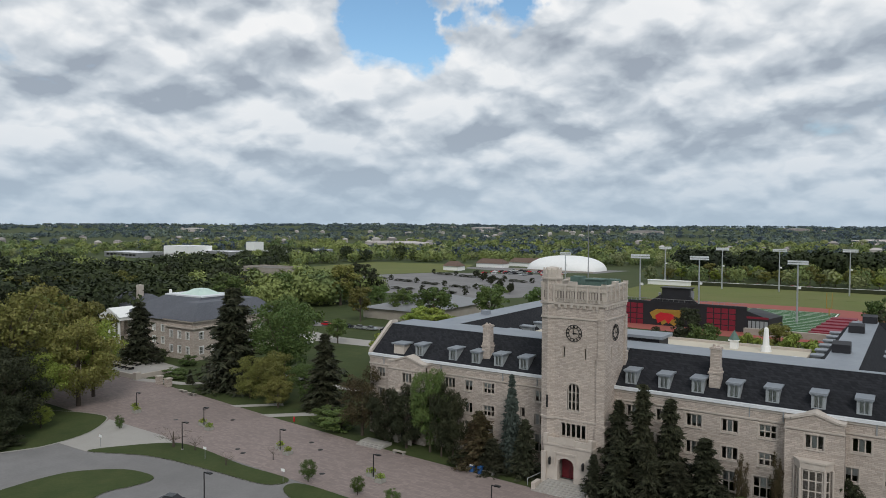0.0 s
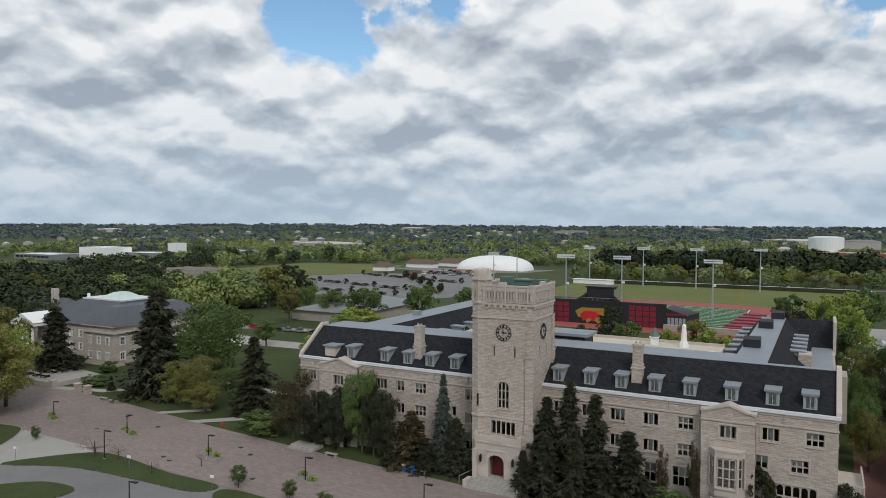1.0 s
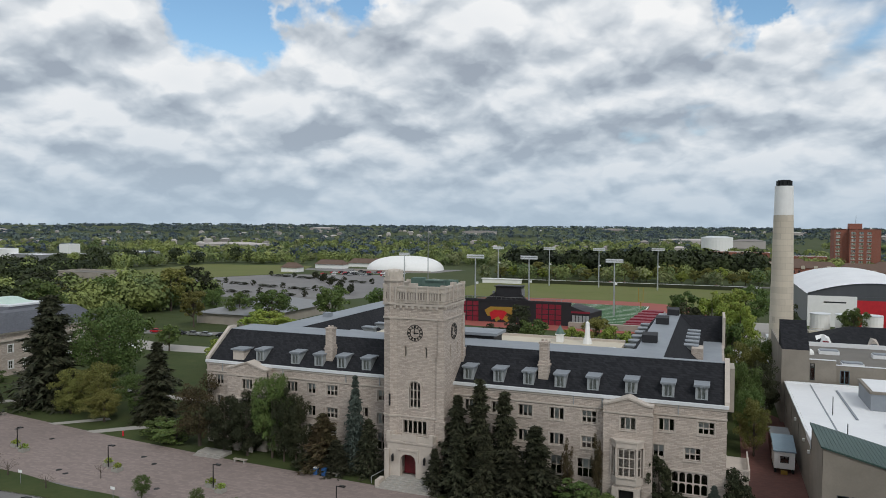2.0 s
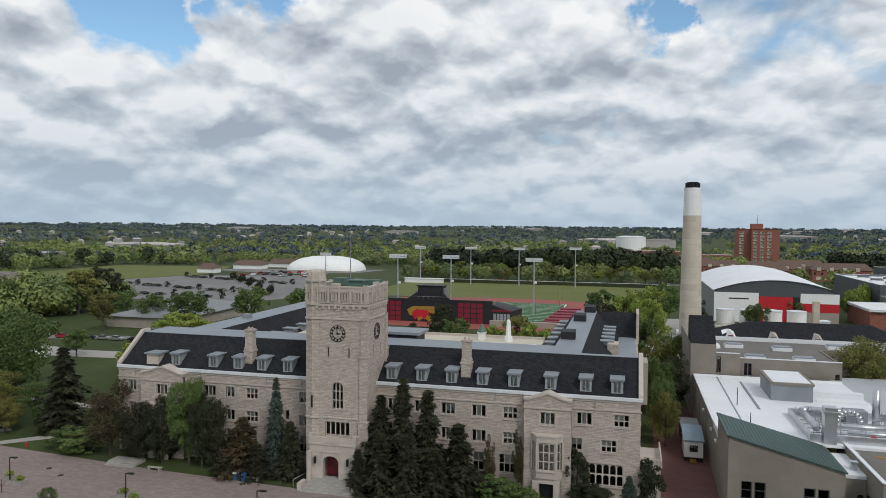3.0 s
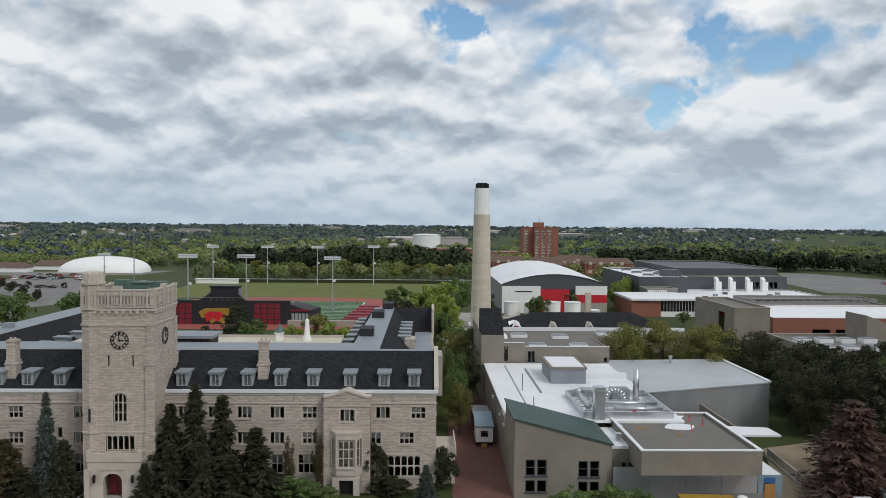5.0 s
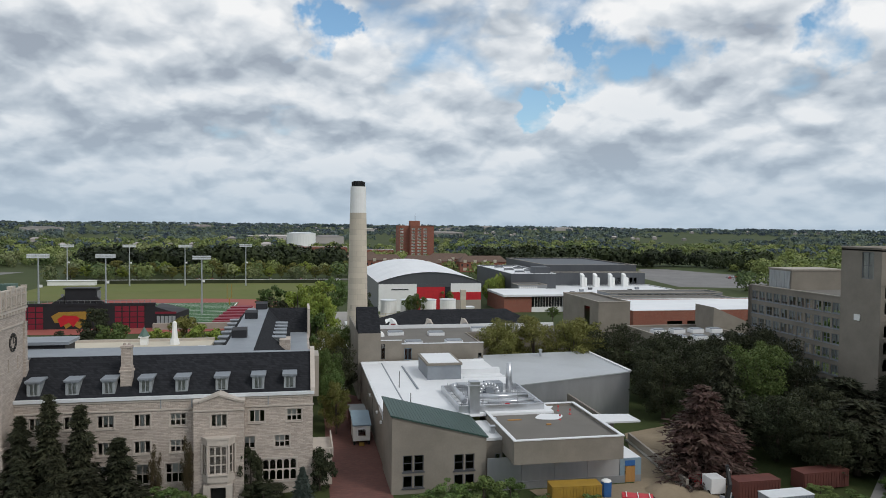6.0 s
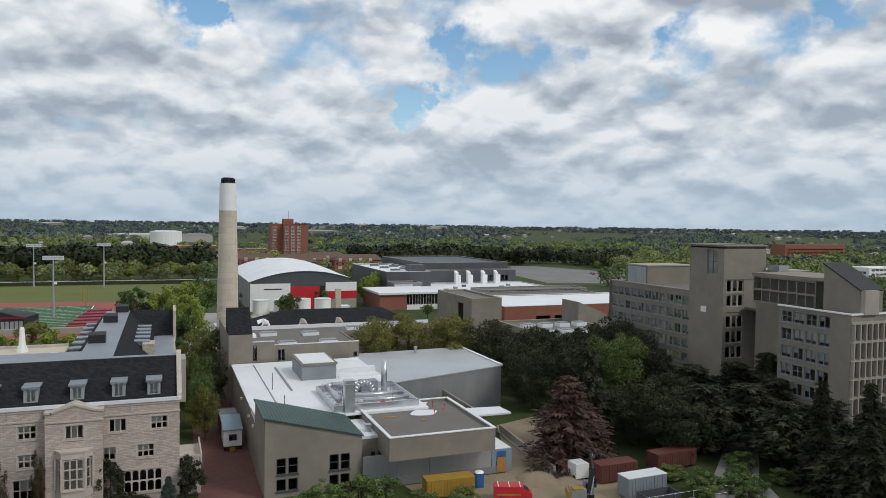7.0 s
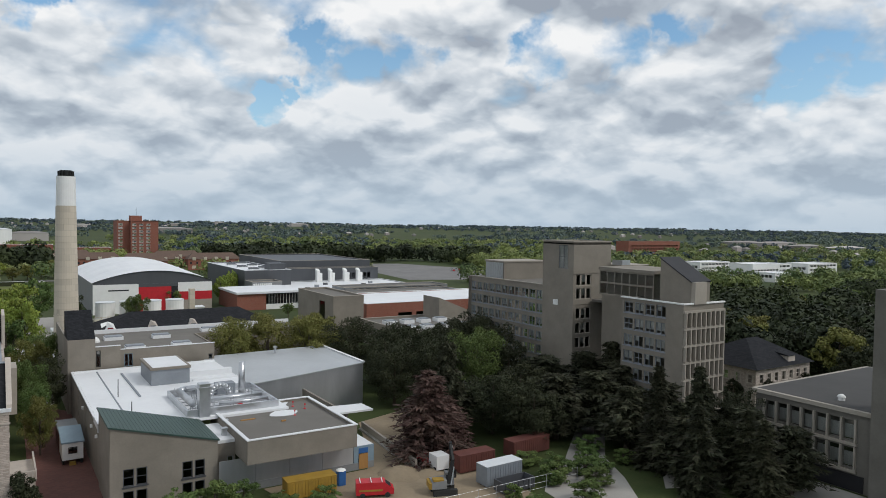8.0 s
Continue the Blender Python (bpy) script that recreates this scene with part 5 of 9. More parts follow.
for k in range(9):
    a0, a1 = math.pi * k / 9, math.pi * (k + 1) / 9
    g.tube((31.5 + 1.6 * math.cos(a0), 115.6, 9.0 + 1.6 * math.sin(a0)), (31.5 + 1.6 * math.cos(a1), 115.6, 9.0 + 1.6 * math.sin(a1)), 0.5, 10)
ap("duct_elbow", g, "duct", "", True)
ap("duct", Geo().tube((27.5, 112.5, 9.2), (37.5, 112.5, 9.2), 0.42, 12).tube((30, 110.2, 8.9), (37.8, 110.2, 8.9), 0.35, 12), "duct", "", True)
ap("duct_box", Geo().box(26.2, 27.8, 107.0, 108.6, 7.95, 13.0).box(26.0, 28.0, 106.8, 108.8, 12.2, 12.5), "duct")
ap("air_unit", Geo().box(31.6, 34.6, 117.4, 119.6, 7.95, 10.3).box(28.5, 30.5, 117, 119, 7.95, 9.6), "lead")
ap("exhaust_pipe", Geo().cyl(36.0, 118.6, 7.95, 13.6, 0.55, 0.5, 14), "duct", "", True)
ap("fan_motor", Geo().dome(33.0, 109.2, 8.3, 0.55, 0.7, 12, 4).cyl(33.0, 109.2, 7.95, 8.3, 0.6, 0.55, 12), "red")
g = Geo()
for x, y in ((29.3, 104.2), (28.0, 100.2)):
    g.box(x - 0.35, x + 0.35, y - 0.35, y + 0.35, 6.85, 7.8).box(x - 0.45, x + 0.45, y - 0.45, y + 0.45, 7.8, 7.95)
ap("roof_vent", g, "duct")
for x, y, h in ((17.6, 126.4, 3.0), (17.9, 114.6, 1.8)):
    ap("vent_pole", Geo().cyl(x, y, 7.95, 7.95 + h, 0.07, 0.06, 6), "iron")
g = Geo()
for k in range(26):
    a, b = 22 + (k * 7.3) % 16, 108 + (k * 5.9) % 14
    g.tube((25.2 + (k * 3.7) % 12, 108.5 + (k * 2.9) % 13, 8.1), (25.2 + (k * 3.7) % 12, 108.5 + (k * 2.9) % 13, 9.6 + (k % 4) * 0.3), 0.05, 5)
tagged(ap("plant_posts", g, "duct"), kind="stuff")
g = Geo()
for k in range(6):
    g.box(25.0, 38.4, 109.0 + 2.2 * k, 109.12 + 2.2 * k, 8.9, 9.02)
ap("plant_rails", g, "duct")

# ---- taller concrete block behind it ----
back = thing("concrete_block", 30, 160, 0, "tan concrete teaching block with skylights on a flat roof", "building")
O = Vector((30, 160, 0))


def bp(name, geo, mat, label="", smooth=False):
    geo.v = [(x - O.x, y - O.y, z - O.z) for x, y, z in geo.v]
    return part(name, geo, mat, back, label, smooth)


def bf(ox, oy, rot, length, z0, z1, items, mat="concrete", deep=0.35, name="wall"):
    facade(back, ox - O.x, oy - O.y, rot, length, z0, z1, mat, items, deep, name)


window_kind("blk_door", 1.6, 2.6, 2, 1, frame_mat="blue_roof", sill=False)
window_kind("blk_slot", 0.8, 3.2, 1, 1, frame_mat="iron", sill=False)
bf(12.0, 150, 0, 4.8, 0, 14.3, [])
bf(16.8, 150.6, 0, 4.6, 0, 12.5, [(0.6, 8.6, "blk_slot")])
bf(21.4, 151.6, 0, 18.6, 0, 11.5, [(1.6, 8.0, "blk_door"), (17.8, 6.0, "blk_slot")])
bf(40.0, 168.0, 0, 26.0, 0, 11.2, [(2.0, 6.0, "blk_slot"), (8.0, 6.0, "blk_slot"), (14, 6.0, "blk_slot")])
bf(40.0, 151.6, 90, 16.8, 0, 11.2, [])
bf(12.0, 178, -90, 28.0, 0, 14.3, [])
bp("roof", Geo().box(12.4, 39.6, 157.2, 178, 10.6, 11.0).box(16.9, 39.6, 152, 157.2, 10.6, 11.0).box(39.6, 66, 168.4, 178, 10.6, 11.0), "grey_roof", "grey gravelled roof")
bp("parapet", Geo().box(21.3, 40, 151.5, 151.9, 11.5, 11.65).box(16.8, 21.4, 150.5, 150.9, 12.5, 12.65).box(12.3, 66, 177.6, 178, 11, 11.9), "white_roof")
g = Geo()
g.prism([(12.0, 150.0), (16.8, 150.0), (16.8, 157.0), (12.0, 157.0)], 14.3, [14.4, 14.4, 19.2, 19.2])
bp("slate_hood", g, "slate", "steep black slate hood")
for k, (x, y) in enumerate(((24.6, 154.2), (33.8, 154.4), (22.4, 168), (32, 166.5), (44, 172), (53, 173))):
    sk = Geo().box(x - 1.9, x + 1.9, y - 1.2, y + 1.2, 11.0, 11.7)
    bp("skylight", sk, "white_roof")
    bp("skylight_top", Geo().box(x - 1.7, x + 1.7, y - 1.0, y + 1.0, 11.7, 11.95), "lead")
bp("roof_vent", Geo().dome(18.5, 166, 11.0, 1.0, 1.2, 10, 4), "white")

# ---- slate-roofed range beyond ----
rng = thing("slate_range", 41, 188, 0, "long low range under a dark hipped slate roof with small dormers", "building")
O = Vector((41, 188, 0))
rp = lambda name, geo, mat, label="": part(name, geo, mat, rng, label)  # noqa: E731


def moved(geo):
    geo.v = [(x - O.x, y - O.y, z - O.z) for x, y, z in geo.v]
    return geo


rp("wall", moved(Geo().box(20.5, 63, 181, 197, 0, 10.3)), "brick")
rp("roof", moved(Geo().prism([(19.5, 180), (64, 180), (64, 198), (19.5, 198)], 10.3, 10.5)), "slate")
g = Geo()
g.v = [(19.5, 180, 10.5), (64, 180, 10.5), (64, 198, 10.5), (19.5, 198, 10.5), (29, 189.0, 14.4), (56, 189.0, 14.4)]
g.f = [(0, 1, 5, 4), (1, 2, 5), (2, 3, 4, 5), (3, 0, 4)]
rp("hipped_roof", moved(g), "slate")
for x in (23.5, 33, 42.5):
    g = Geo()
    g.v = [(x - 1.6, 181.0, 10.7), (x + 1.6, 181.0, 10.7), (x, 181.0, 12.6), (x - 1.6, 186, 12.2), (x + 1.6, 186, 12.2), (x, 186.5, 12.6)]
    g.f = [(0, 1, 2), (0, 2, 5, 3), (2, 1, 4, 5)]
    rp("dormer_gable", moved(g), "trim" if x > 30 else "white")
    rp("dormer_window", moved(Geo().box(x - 0.6, x + 0.6, 180.92, 180.99, 10.8, 11.8)), "crimson" if x < 30 else "grey_paint")
rp("white_range", moved(Geo().box(12.5, 26, 200, 206, 0, 9.2)), "white")

# ---- site cabin and container in the lane ----
cabin = thing("site_cabin", 10.2, 121.5, 0.08, "small white site cabin with a blue-grey roof standing on trestles", "cabin")
part("cabin_body", wall(wall(Geo(), -1.45, -2.6, 0, 2.9, 0.7, 3.3, [(0.9, 2.0, 1.7, 2.6)], 0.15), -1.45, 2.6, -90, 5.2, 0.7, 3.3, (), 0.15), "white", cabin)
part("cabin_body", wall(wall(Geo(), 1.45, -2.45, 90, 5.05, 0.7, 3.3, (), 0.15), 1.3, 2.6, 180, 2.6, 0.7, 3.3, (), 0.15), "white", cabin)
part("cabin_roof", Geo().prism([(-1.6, -2.8), (1.6, -2.8), (1.6, 3.0), (-1.6, 3.0)], [3.3, 3.3, 4.3, 4.3], [3.5, 3.5, 4.55, 4.55]), "blue_roof", cabin)
w = part("window_frame", Geo().box(-0.6, 0.6, -2.66, -2.6, 1.65, 1.75).box(-0.6, 0.6, -2.66, -2.6, 2.55, 2.65).box(-0.6, -0.5, -2.66, -2.6, 1.75, 2.55).box(0.5, 0.6, -2.66, -2.6, 1.75, 2.55).box(-0.05, 0.05, -2.66, -2.6, 1.75, 2.55), "iron", cabin)
part("pane", Geo().face((-0.5, -2.58, 1.75), (0.5, -2.58, 1.75), (0.5, -2.58, 2.55), (-0.5, -2.58, 2.55)), "glass", w)
part("skid", Geo().box(-1.4, -1.1, -2.5, 2.5, 0, 0.7).box(1.1, 1.4, -2.5, 2.5, 0, 0.7), "iron", cabin)
part("ladder_box", Geo().box(-0.5, 0.4, -3.2, -2.7, 0, 0.5), "yellow", cabin)
box_van = thing("red_container", 10.3, 129.6, 0.08, "dark red site container with a grey roof", "container")
part("container_body", Geo().box(-1.45, 1.45, -3.6, 3.6, 0.3, 3.1), "rust", box_van)
part("container_roof", Geo().box(-1.55, 1.55, -3.7, 3.7, 3.1, 3.4), "grey_paint", box_van)
part("white_band", Geo().box(-1.47, 1.47, -3.66, -3.605, 2.3, 2.7), "white", box_van)
part("skid", Geo().box(-1.3, -1.0, -3.5, 3.5, 0, 0.3).box(1.0, 1.3, -3.5, 3.5, 0, 0.3), "iron", box_van)

# ---- concrete tower block with its wings ----
window_kind("fin3", 4.6, 2.55, 3, 1, frame_mat="concrete_pale", bar=0.45, edge=0.2, sill=False, sunk=0.12, curtain=(1,), blind=0.3)
window_kind("tb_slot", 1.1, 2.6, 1, 1, frame_mat="iron", sill=False)
window_kind("tb_sq", 2.15, 2.1, 2, 1, frame_mat="lead", bar=0.12, curtain=(0, 1), sill=True, blind=0.25)
window_kind("tb_sq2", 2.15, 2.1, 2, 1, frame_mat="lead", bar=0.12, curtain=(0,), sill=True, blind=0.5)
window_kind("tb_sq3", 2.15, 2.1, 2, 2, frame_mat="lead", bar=0.1, sill=True)
window_kind("tb_fin", 1.12, 2.3, 1, 1, frame_mat="concrete_pale", sill=False, sunk=0.35, curtain=(0,), blind=0.4)
window_kind("tb_fin2", 1.12, 2.3, 1, 1, frame_mat="concrete_pale", sill=False, sunk=0.35)
window_kind("tb_grey", 3.0, 5.2, 2, 2, frame_mat="grey_paint", sill=False, curtain=(0, 1))

tb = thing("tower_block", 112, 110, 0, "brutalist tan concrete tower block with fins and lower wings", "building")
O = Vector((112, 110, 0))


def tp(name, geo, mat, label="", smooth=False):
    geo.v = [(x - O.x, y - O.y, z - O.z) for x, y, z in geo.v]
    return part(name, geo, mat, tb, label, smooth)


def tf(ox, oy, rot, length, z0, z1, items, mat="concrete", deep=0.45, name="wall"):
    facade(tb, ox - O.x, oy - O.y, rot, length, z0, z1, mat, items, deep, name)


rnd = random.Random(5)
# tower
front = [(3.1, z, "fin3") for z in (24.5, 21.5, 17.1, 13.9, 10.7, 7.5, 4.3, 1.1)] + [(9.6, z, "tb_slot") for z in (13.7, 10.5, 7.3, 4.1)]
tf(107.2, 113.4, 0, 11.3, 0, 34.2, front)
tf(107.2, 123.6, -90, 10.2, 0, 34.2, [(6.8, 28.2, "tb_grey")])
tf(118.5, 113.4, 90, 10.2, 0, 34.2, [])
tf(118.5, 123.6, 180, 11.3, 0, 34.2, [])
tp("roof", Geo().box(107.2, 118.5, 113.4, 123.6, 33.6, 33.9), "grey_roof")
tp("parapet_cap", Geo().box(107.05, 118.65, 113.25, 113.8, 34.2, 34.4).box(107.05, 107.6, 113.8, 123.2, 34.2, 34.4).box(118.1, 118.65, 113.8, 123.2, 34.2, 34.4).box(107.05, 118.65, 123.2, 123.75, 34.2, 34.4), "concrete_pale")
tp("wall_sign", Geo().box(107.02, 107.19, 118.2, 119.7, 19.9, 21.1), "white")
g = Geo()
for z in (27.2, 20.4):
    g.box(107.08, 118.6, 113.28, 113.39, z, z + 0.12)
tp("wall_joint", g, "concrete")
# north wing
its = []
for k in range(11):
    for r in range(7):
        its.append((1.8 + k * 2.66, 1.3 + r * 3.2, rnd.choice(("tb_sq", "tb_sq", "tb_sq2", "tb_sq3"))))
tf(107.6, 153.5, -90, 29.9, 0, 23.9, its)
tf(107.6, 153.5 - 0.0, 180, 0.5, 0, 23.9, [])
tf(126, 153.5, 180, 18.4, 0, 23.9, [])
tp("roof", Geo().box(108, 126, 123.6, 153, 23.2, 23.5), "grey_roof")
tp("parapet_cap", Geo().box(107.45, 108.1, 123.7, 153.6, 23.9, 24.1), "concrete_pale")
tp("penthouse", Geo().box(111.2, 125, 143.5, 151.5, 23.5, 28.0), "concrete")
tp("penthouse_cap", Geo().box(111.0, 125.2, 143.3, 151.7, 28.0, 28.3), "concrete_pale")
g = Geo()
for k in range(8):
    g.box(111.0, 111.19, 143.9 + k * 0.92, 144.7 + k * 0.92, 23.6, 27.8)
tp("metal_panel", g, "galv")
# bridge link
tp("link", Geo().box(118.5, 127.5, 110.5, 119, 19.8, 28.9), "concrete")
tp("link_cap", Geo().box(118.5, 127.7, 110.3, 119.2, 28.9, 29.1), "concrete_pale")
tp("link_window", Geo().box(123.6, 124.5, 110.42, 110.49, 22.2, 26.2), "iron")
# recessed middle range with glazing
its = [(2.0 + 2.6 * k, 1.3 + 3.2 * r, rnd.choice(("tb_sq", "tb_sq2", "tb_sq3"))) for k in range(7) for r in range(6)]
tf(119.0, 113.0, -90, 20.0, 0, 21.5, its, mat="concrete")
# south wing
its = [(1.7 + 2.55 * k, 3.0 + 3.1 * r, rnd.choice(("tb_sq", "tb_sq2", "tb_sq3"))) for k in range(4) for r in range(7)]
tf(101.4, 93.6, -90, 14.3, 0, 24.3, [i for i in its if i[0] < 9.5])
its = [(0.95 + 1.3 * k, 2.4 + 3.0 * r + 3.0, rnd.choice(("tb_fin", "tb_fin2"))) for k in range(8) for r in range(6)]
tf(101.4, 79.3, 0, 11.0, 0, 24.3, its)
g = Geo()
for k in range(9):
    x = 101.4 + 0.3 + 1.3 * k
    for r in range(6):
        z = 5.3 + 3.0 * r
        g.prism([(x - 0.13, 78.75), (x + 0.13, 78.75), (x + 0.16, 79.29), (x - 0.16, 79.29)], z, z + 2.6)
tp("fins", g, "concrete_pale")
g = Geo()
for r in range(7):
    g.box(101.3, 112.5, 78.95, 79.28, 4.85 + 3.0 * r, 5.25 + 3.0 * r)
tp("fin_bands", g, "concrete_pale")
tf(112.4, 79.3, 90, 30, 0, 24.3, [])
tf(119.0, 93.6, 180, 17.6, 0, 24.3, [])
tp("roof", Geo().box(101.6, 112.2, 79.6, 93.4, 23.4, 23.7).box(112.5, 119, 93.7, 113, 21.0, 21.5), "grey_roof")
tp("parapet_cap", Geo().box(101.2, 112.6, 79.1, 79.6, 24.3, 24.55).box(101.2, 101.8, 79.6, 93.8, 24.3, 24.55), "white")
tp("rooftop_studio", Geo().prism([(103.8, 78.0 + 1.8), (109, 79.8), (109, 86.6), (103.8, 86.6)], 24.0, [28.2, 28.2, 32.1, 32.1]), "concrete")
tp("studio_roof", slope((103.7, 79.6, 28.25), (109.1, 79.6, 28.25), (109.1, 86.8, 32.3), (103.7, 86.8, 32.3), 0.2), "black", "steep dark glazed studio roof")
tp("studio_end", Geo().box(103.9, 107, 78.9, 79.8, 24.3, 28.2), "concrete_pale")
tp("glazed_level", Geo().box(106, 118, 90, 104, 23.7, 28.8), "glass")
g = Geo()
for k in range(8):
    g.box(105.95, 106.1, 90 + k * 2.0, 90.2 + k * 2.0, 23.7, 28.8)
for z in (23.7, 26.1, 28.5):
    g.box(105.9, 106.12, 90, 104.2, z, z + 0.35)
g.box(105.8, 118.2, 89.8, 104.4, 28.8, 29.4)
g.box(107, 117, 91, 103, 23.7, 28.7)
tp("glazed_level_frame", g, "concrete")
tp("roof_rail", Geo().box(118.6, 118.7, 110, 113, 29.1, 30.2).box(118.6, 121.5, 110.3, 110.4, 29.1, 30.2), "galv")

# ---- concrete library, low, with shade put into its dark walls ----
window_kind("lib", 1.85, 3.0, 1, 1, frame_mat="library_concrete", sill=False, sunk=0.3, edge=0.1)
lib = thing("library", 115, 57, 0, "low concrete library with deep framed window bays", "building")
O = Vector((115, 57, 0))


def lp(name, geo, mat, label=""):
    geo.v = [(x - O.x, y - O.y, z - O.z) for x, y, z in geo.v]
    return part(name, geo, mat, lib, label)


items = [(2.6 + 2.05 * k, z, "lib") for k in range(7) for z in (3.4, 7.4)]
facade(lib, 104.8 - O.x, 67.2 - O.y, -90, 18.4, 0, 11.4, "library_concrete", items, 0.5)
facade(lib, 140 - O.x, 67.2 - O.y, 180, 35.2, 0, 11.4, "library_concrete", [], 0.5)
facade(lib, 104.8 - O.x, 48.8 - O.y, 0, 35.2, 0, 11.4, "library_concrete", [], 0.5)
g = Geo()
for k in range(8):
    y = 67.2 - 1.58 - 2.05 * k
    for z in (3.2, 7.2):
        g.box(104.35, 104.79, y - 0.12, y + 0.12, z, z + 3.4)
lp("window_fins", g, "concrete_pale")
lp("fin_band", Geo().box(104.4, 104.79, 51, 66, 6.75, 7.15).box(104.4, 104.79, 51, 66, 2.8, 3.2), "concrete_pale")
g = Geo()
for k in range(7):
    y = 67.2 - 2.6 - 2.05 * k
    for z in (3.6, 7.6):
        g.box(105.4, 105.5, y - 0.9, y + 0.9, z, z + 2.0)
lp("blinds", g, "curtain")
lp("roof_edge", Geo().box(104.2, 140, 48.2, 67.8, 11.4, 12.0), "concrete_pale")
lp("roof", Geo().box(104.9, 139.5, 48.9, 67.1, 12.0, 12.03), "asphalt_roof")
lp("roof_vent", Geo().cyl(108.5, 55.5, 12.0, 12.5, 0.5, 0.5, 10).dome(108.5, 55.5, 12.5, 0.6, 0.5, 10, 4), "white")
lp("stair_tower", Geo().box(103.4, 111, 38, 48.7, 0, 29.7), "library_concrete")
# black strip proud of the wall stands in for the recess's shade
lp("ground_recess", Geo().box(104.6, 104.79, 50, 66.6, 0.2, 2.5), "black", "black strip standing in for the shade of a recessed ground floor")

# ---- slate-roofed stone house behind the block ----
window_kind("hs", 1.2, 1.9, 1, 2, sill=True, surround=0.25)
house = thing("stone_house", 146, 96, 0, "old stone house with a hipped slate roof and small dormer", "house")
O = Vector((146, 96, 0))
facade(house, 136 - O.x, 88 - O.y, 0, 20, 0, 8, "stone", [(2 + 2.7 * k, z, "hs") for k in range(7) for z in (1.2, 4.8)], 0.4)
facade(house, 136 - O.x, 106 - O.y, -90, 18, 0, 8, "stone", [(2 + 2.9 * k, z, "hs") for k in range(6) for z in (1.2, 4.8)], 0.4)
facade(house, 156 - O.x, 88 - O.y, 90, 18, 0, 8, "stone", [], 0.4)
g = Geo()
g.v = [(135.2, 87.2, 8), (156.8, 87.2, 8), (156.8, 106.8, 8), (135.2, 106.8, 8), (144, 96, 13), (148, 96, 13)]
g.f = [(0, 1, 5, 4), (1, 2, 5), (2, 3, 4, 5), (3, 0, 4), (3, 2, 1, 0)]
part("roof", moved(g), "slate", house)
part("dormer", moved(Geo().box(148, 150.5, 88.2, 91, 8.2, 9.8)), "trim", house)
part("dormer_roof", moved(Geo().prism([(147.7, 88), (150.8, 88), (150.8, 91.5), (147.7, 91.5)], 9.8, [9.9, 9.9, 10.4, 10.4])), "slate", house)

# ---- boiler-house chimney ----
st = thing("chimney_stack", 15.6, 198, 0, "tall tapered pale concrete boiler chimney with a white top", "chimney")
part("shaft", Geo().cyl(0, 0, 0, 40.6, 3.05, 2.3, 28), "stack", st, smooth=False)
part("white_top", Geo().cyl(0, 0, 40.6, 47.9, 2.29, 2.15, 28), "white", st)
g = Geo()
for z in np.arange(4, 40, 4.6):
    r = 3.05 - 0.75 * z / 40.6
    g.cyl(0, 0, z, z + 0.12, r + 0.05, r + 0.045, 28)
part("lift_ring", g, "stack", st)
g = Geo().cyl(0, 0, 47.9, 49.4, 1.5, 1.45, 20)
for k in range(12):
    a = 2 * math.pi * k / 12
    g.box(1.7 * math.cos(a) - 0.15, 1.7 * math.cos(a) + 0.15, 1.7 * math.sin(a) - 0.15, 1.7 * math.sin(a) + 0.15, 47.9, 49.2)
part("soot_crown", g, "iron", st, "black crown at the mouth")
part("ladder", Geo().box(-0.25, 0.25, -3.16, -3.06, 0, 12), "iron", st)
boiler = thing("boiler_house", 8.5, 196, 0, "low white boiler house at the chimney's foot", "building")
part("wall", Geo().box(-4, 4, -8, 8, 0, 4.2), "concrete_pale", boiler)
part("roof", Geo().box(-4.2, 4.2, -8.2, 8.2, 4.2, 4.5), "white_roof", boiler)
part("roof_unit", Geo().box(-1.5, 1.5, -1, 3, 4.5, 6), "blue_roof", boiler)


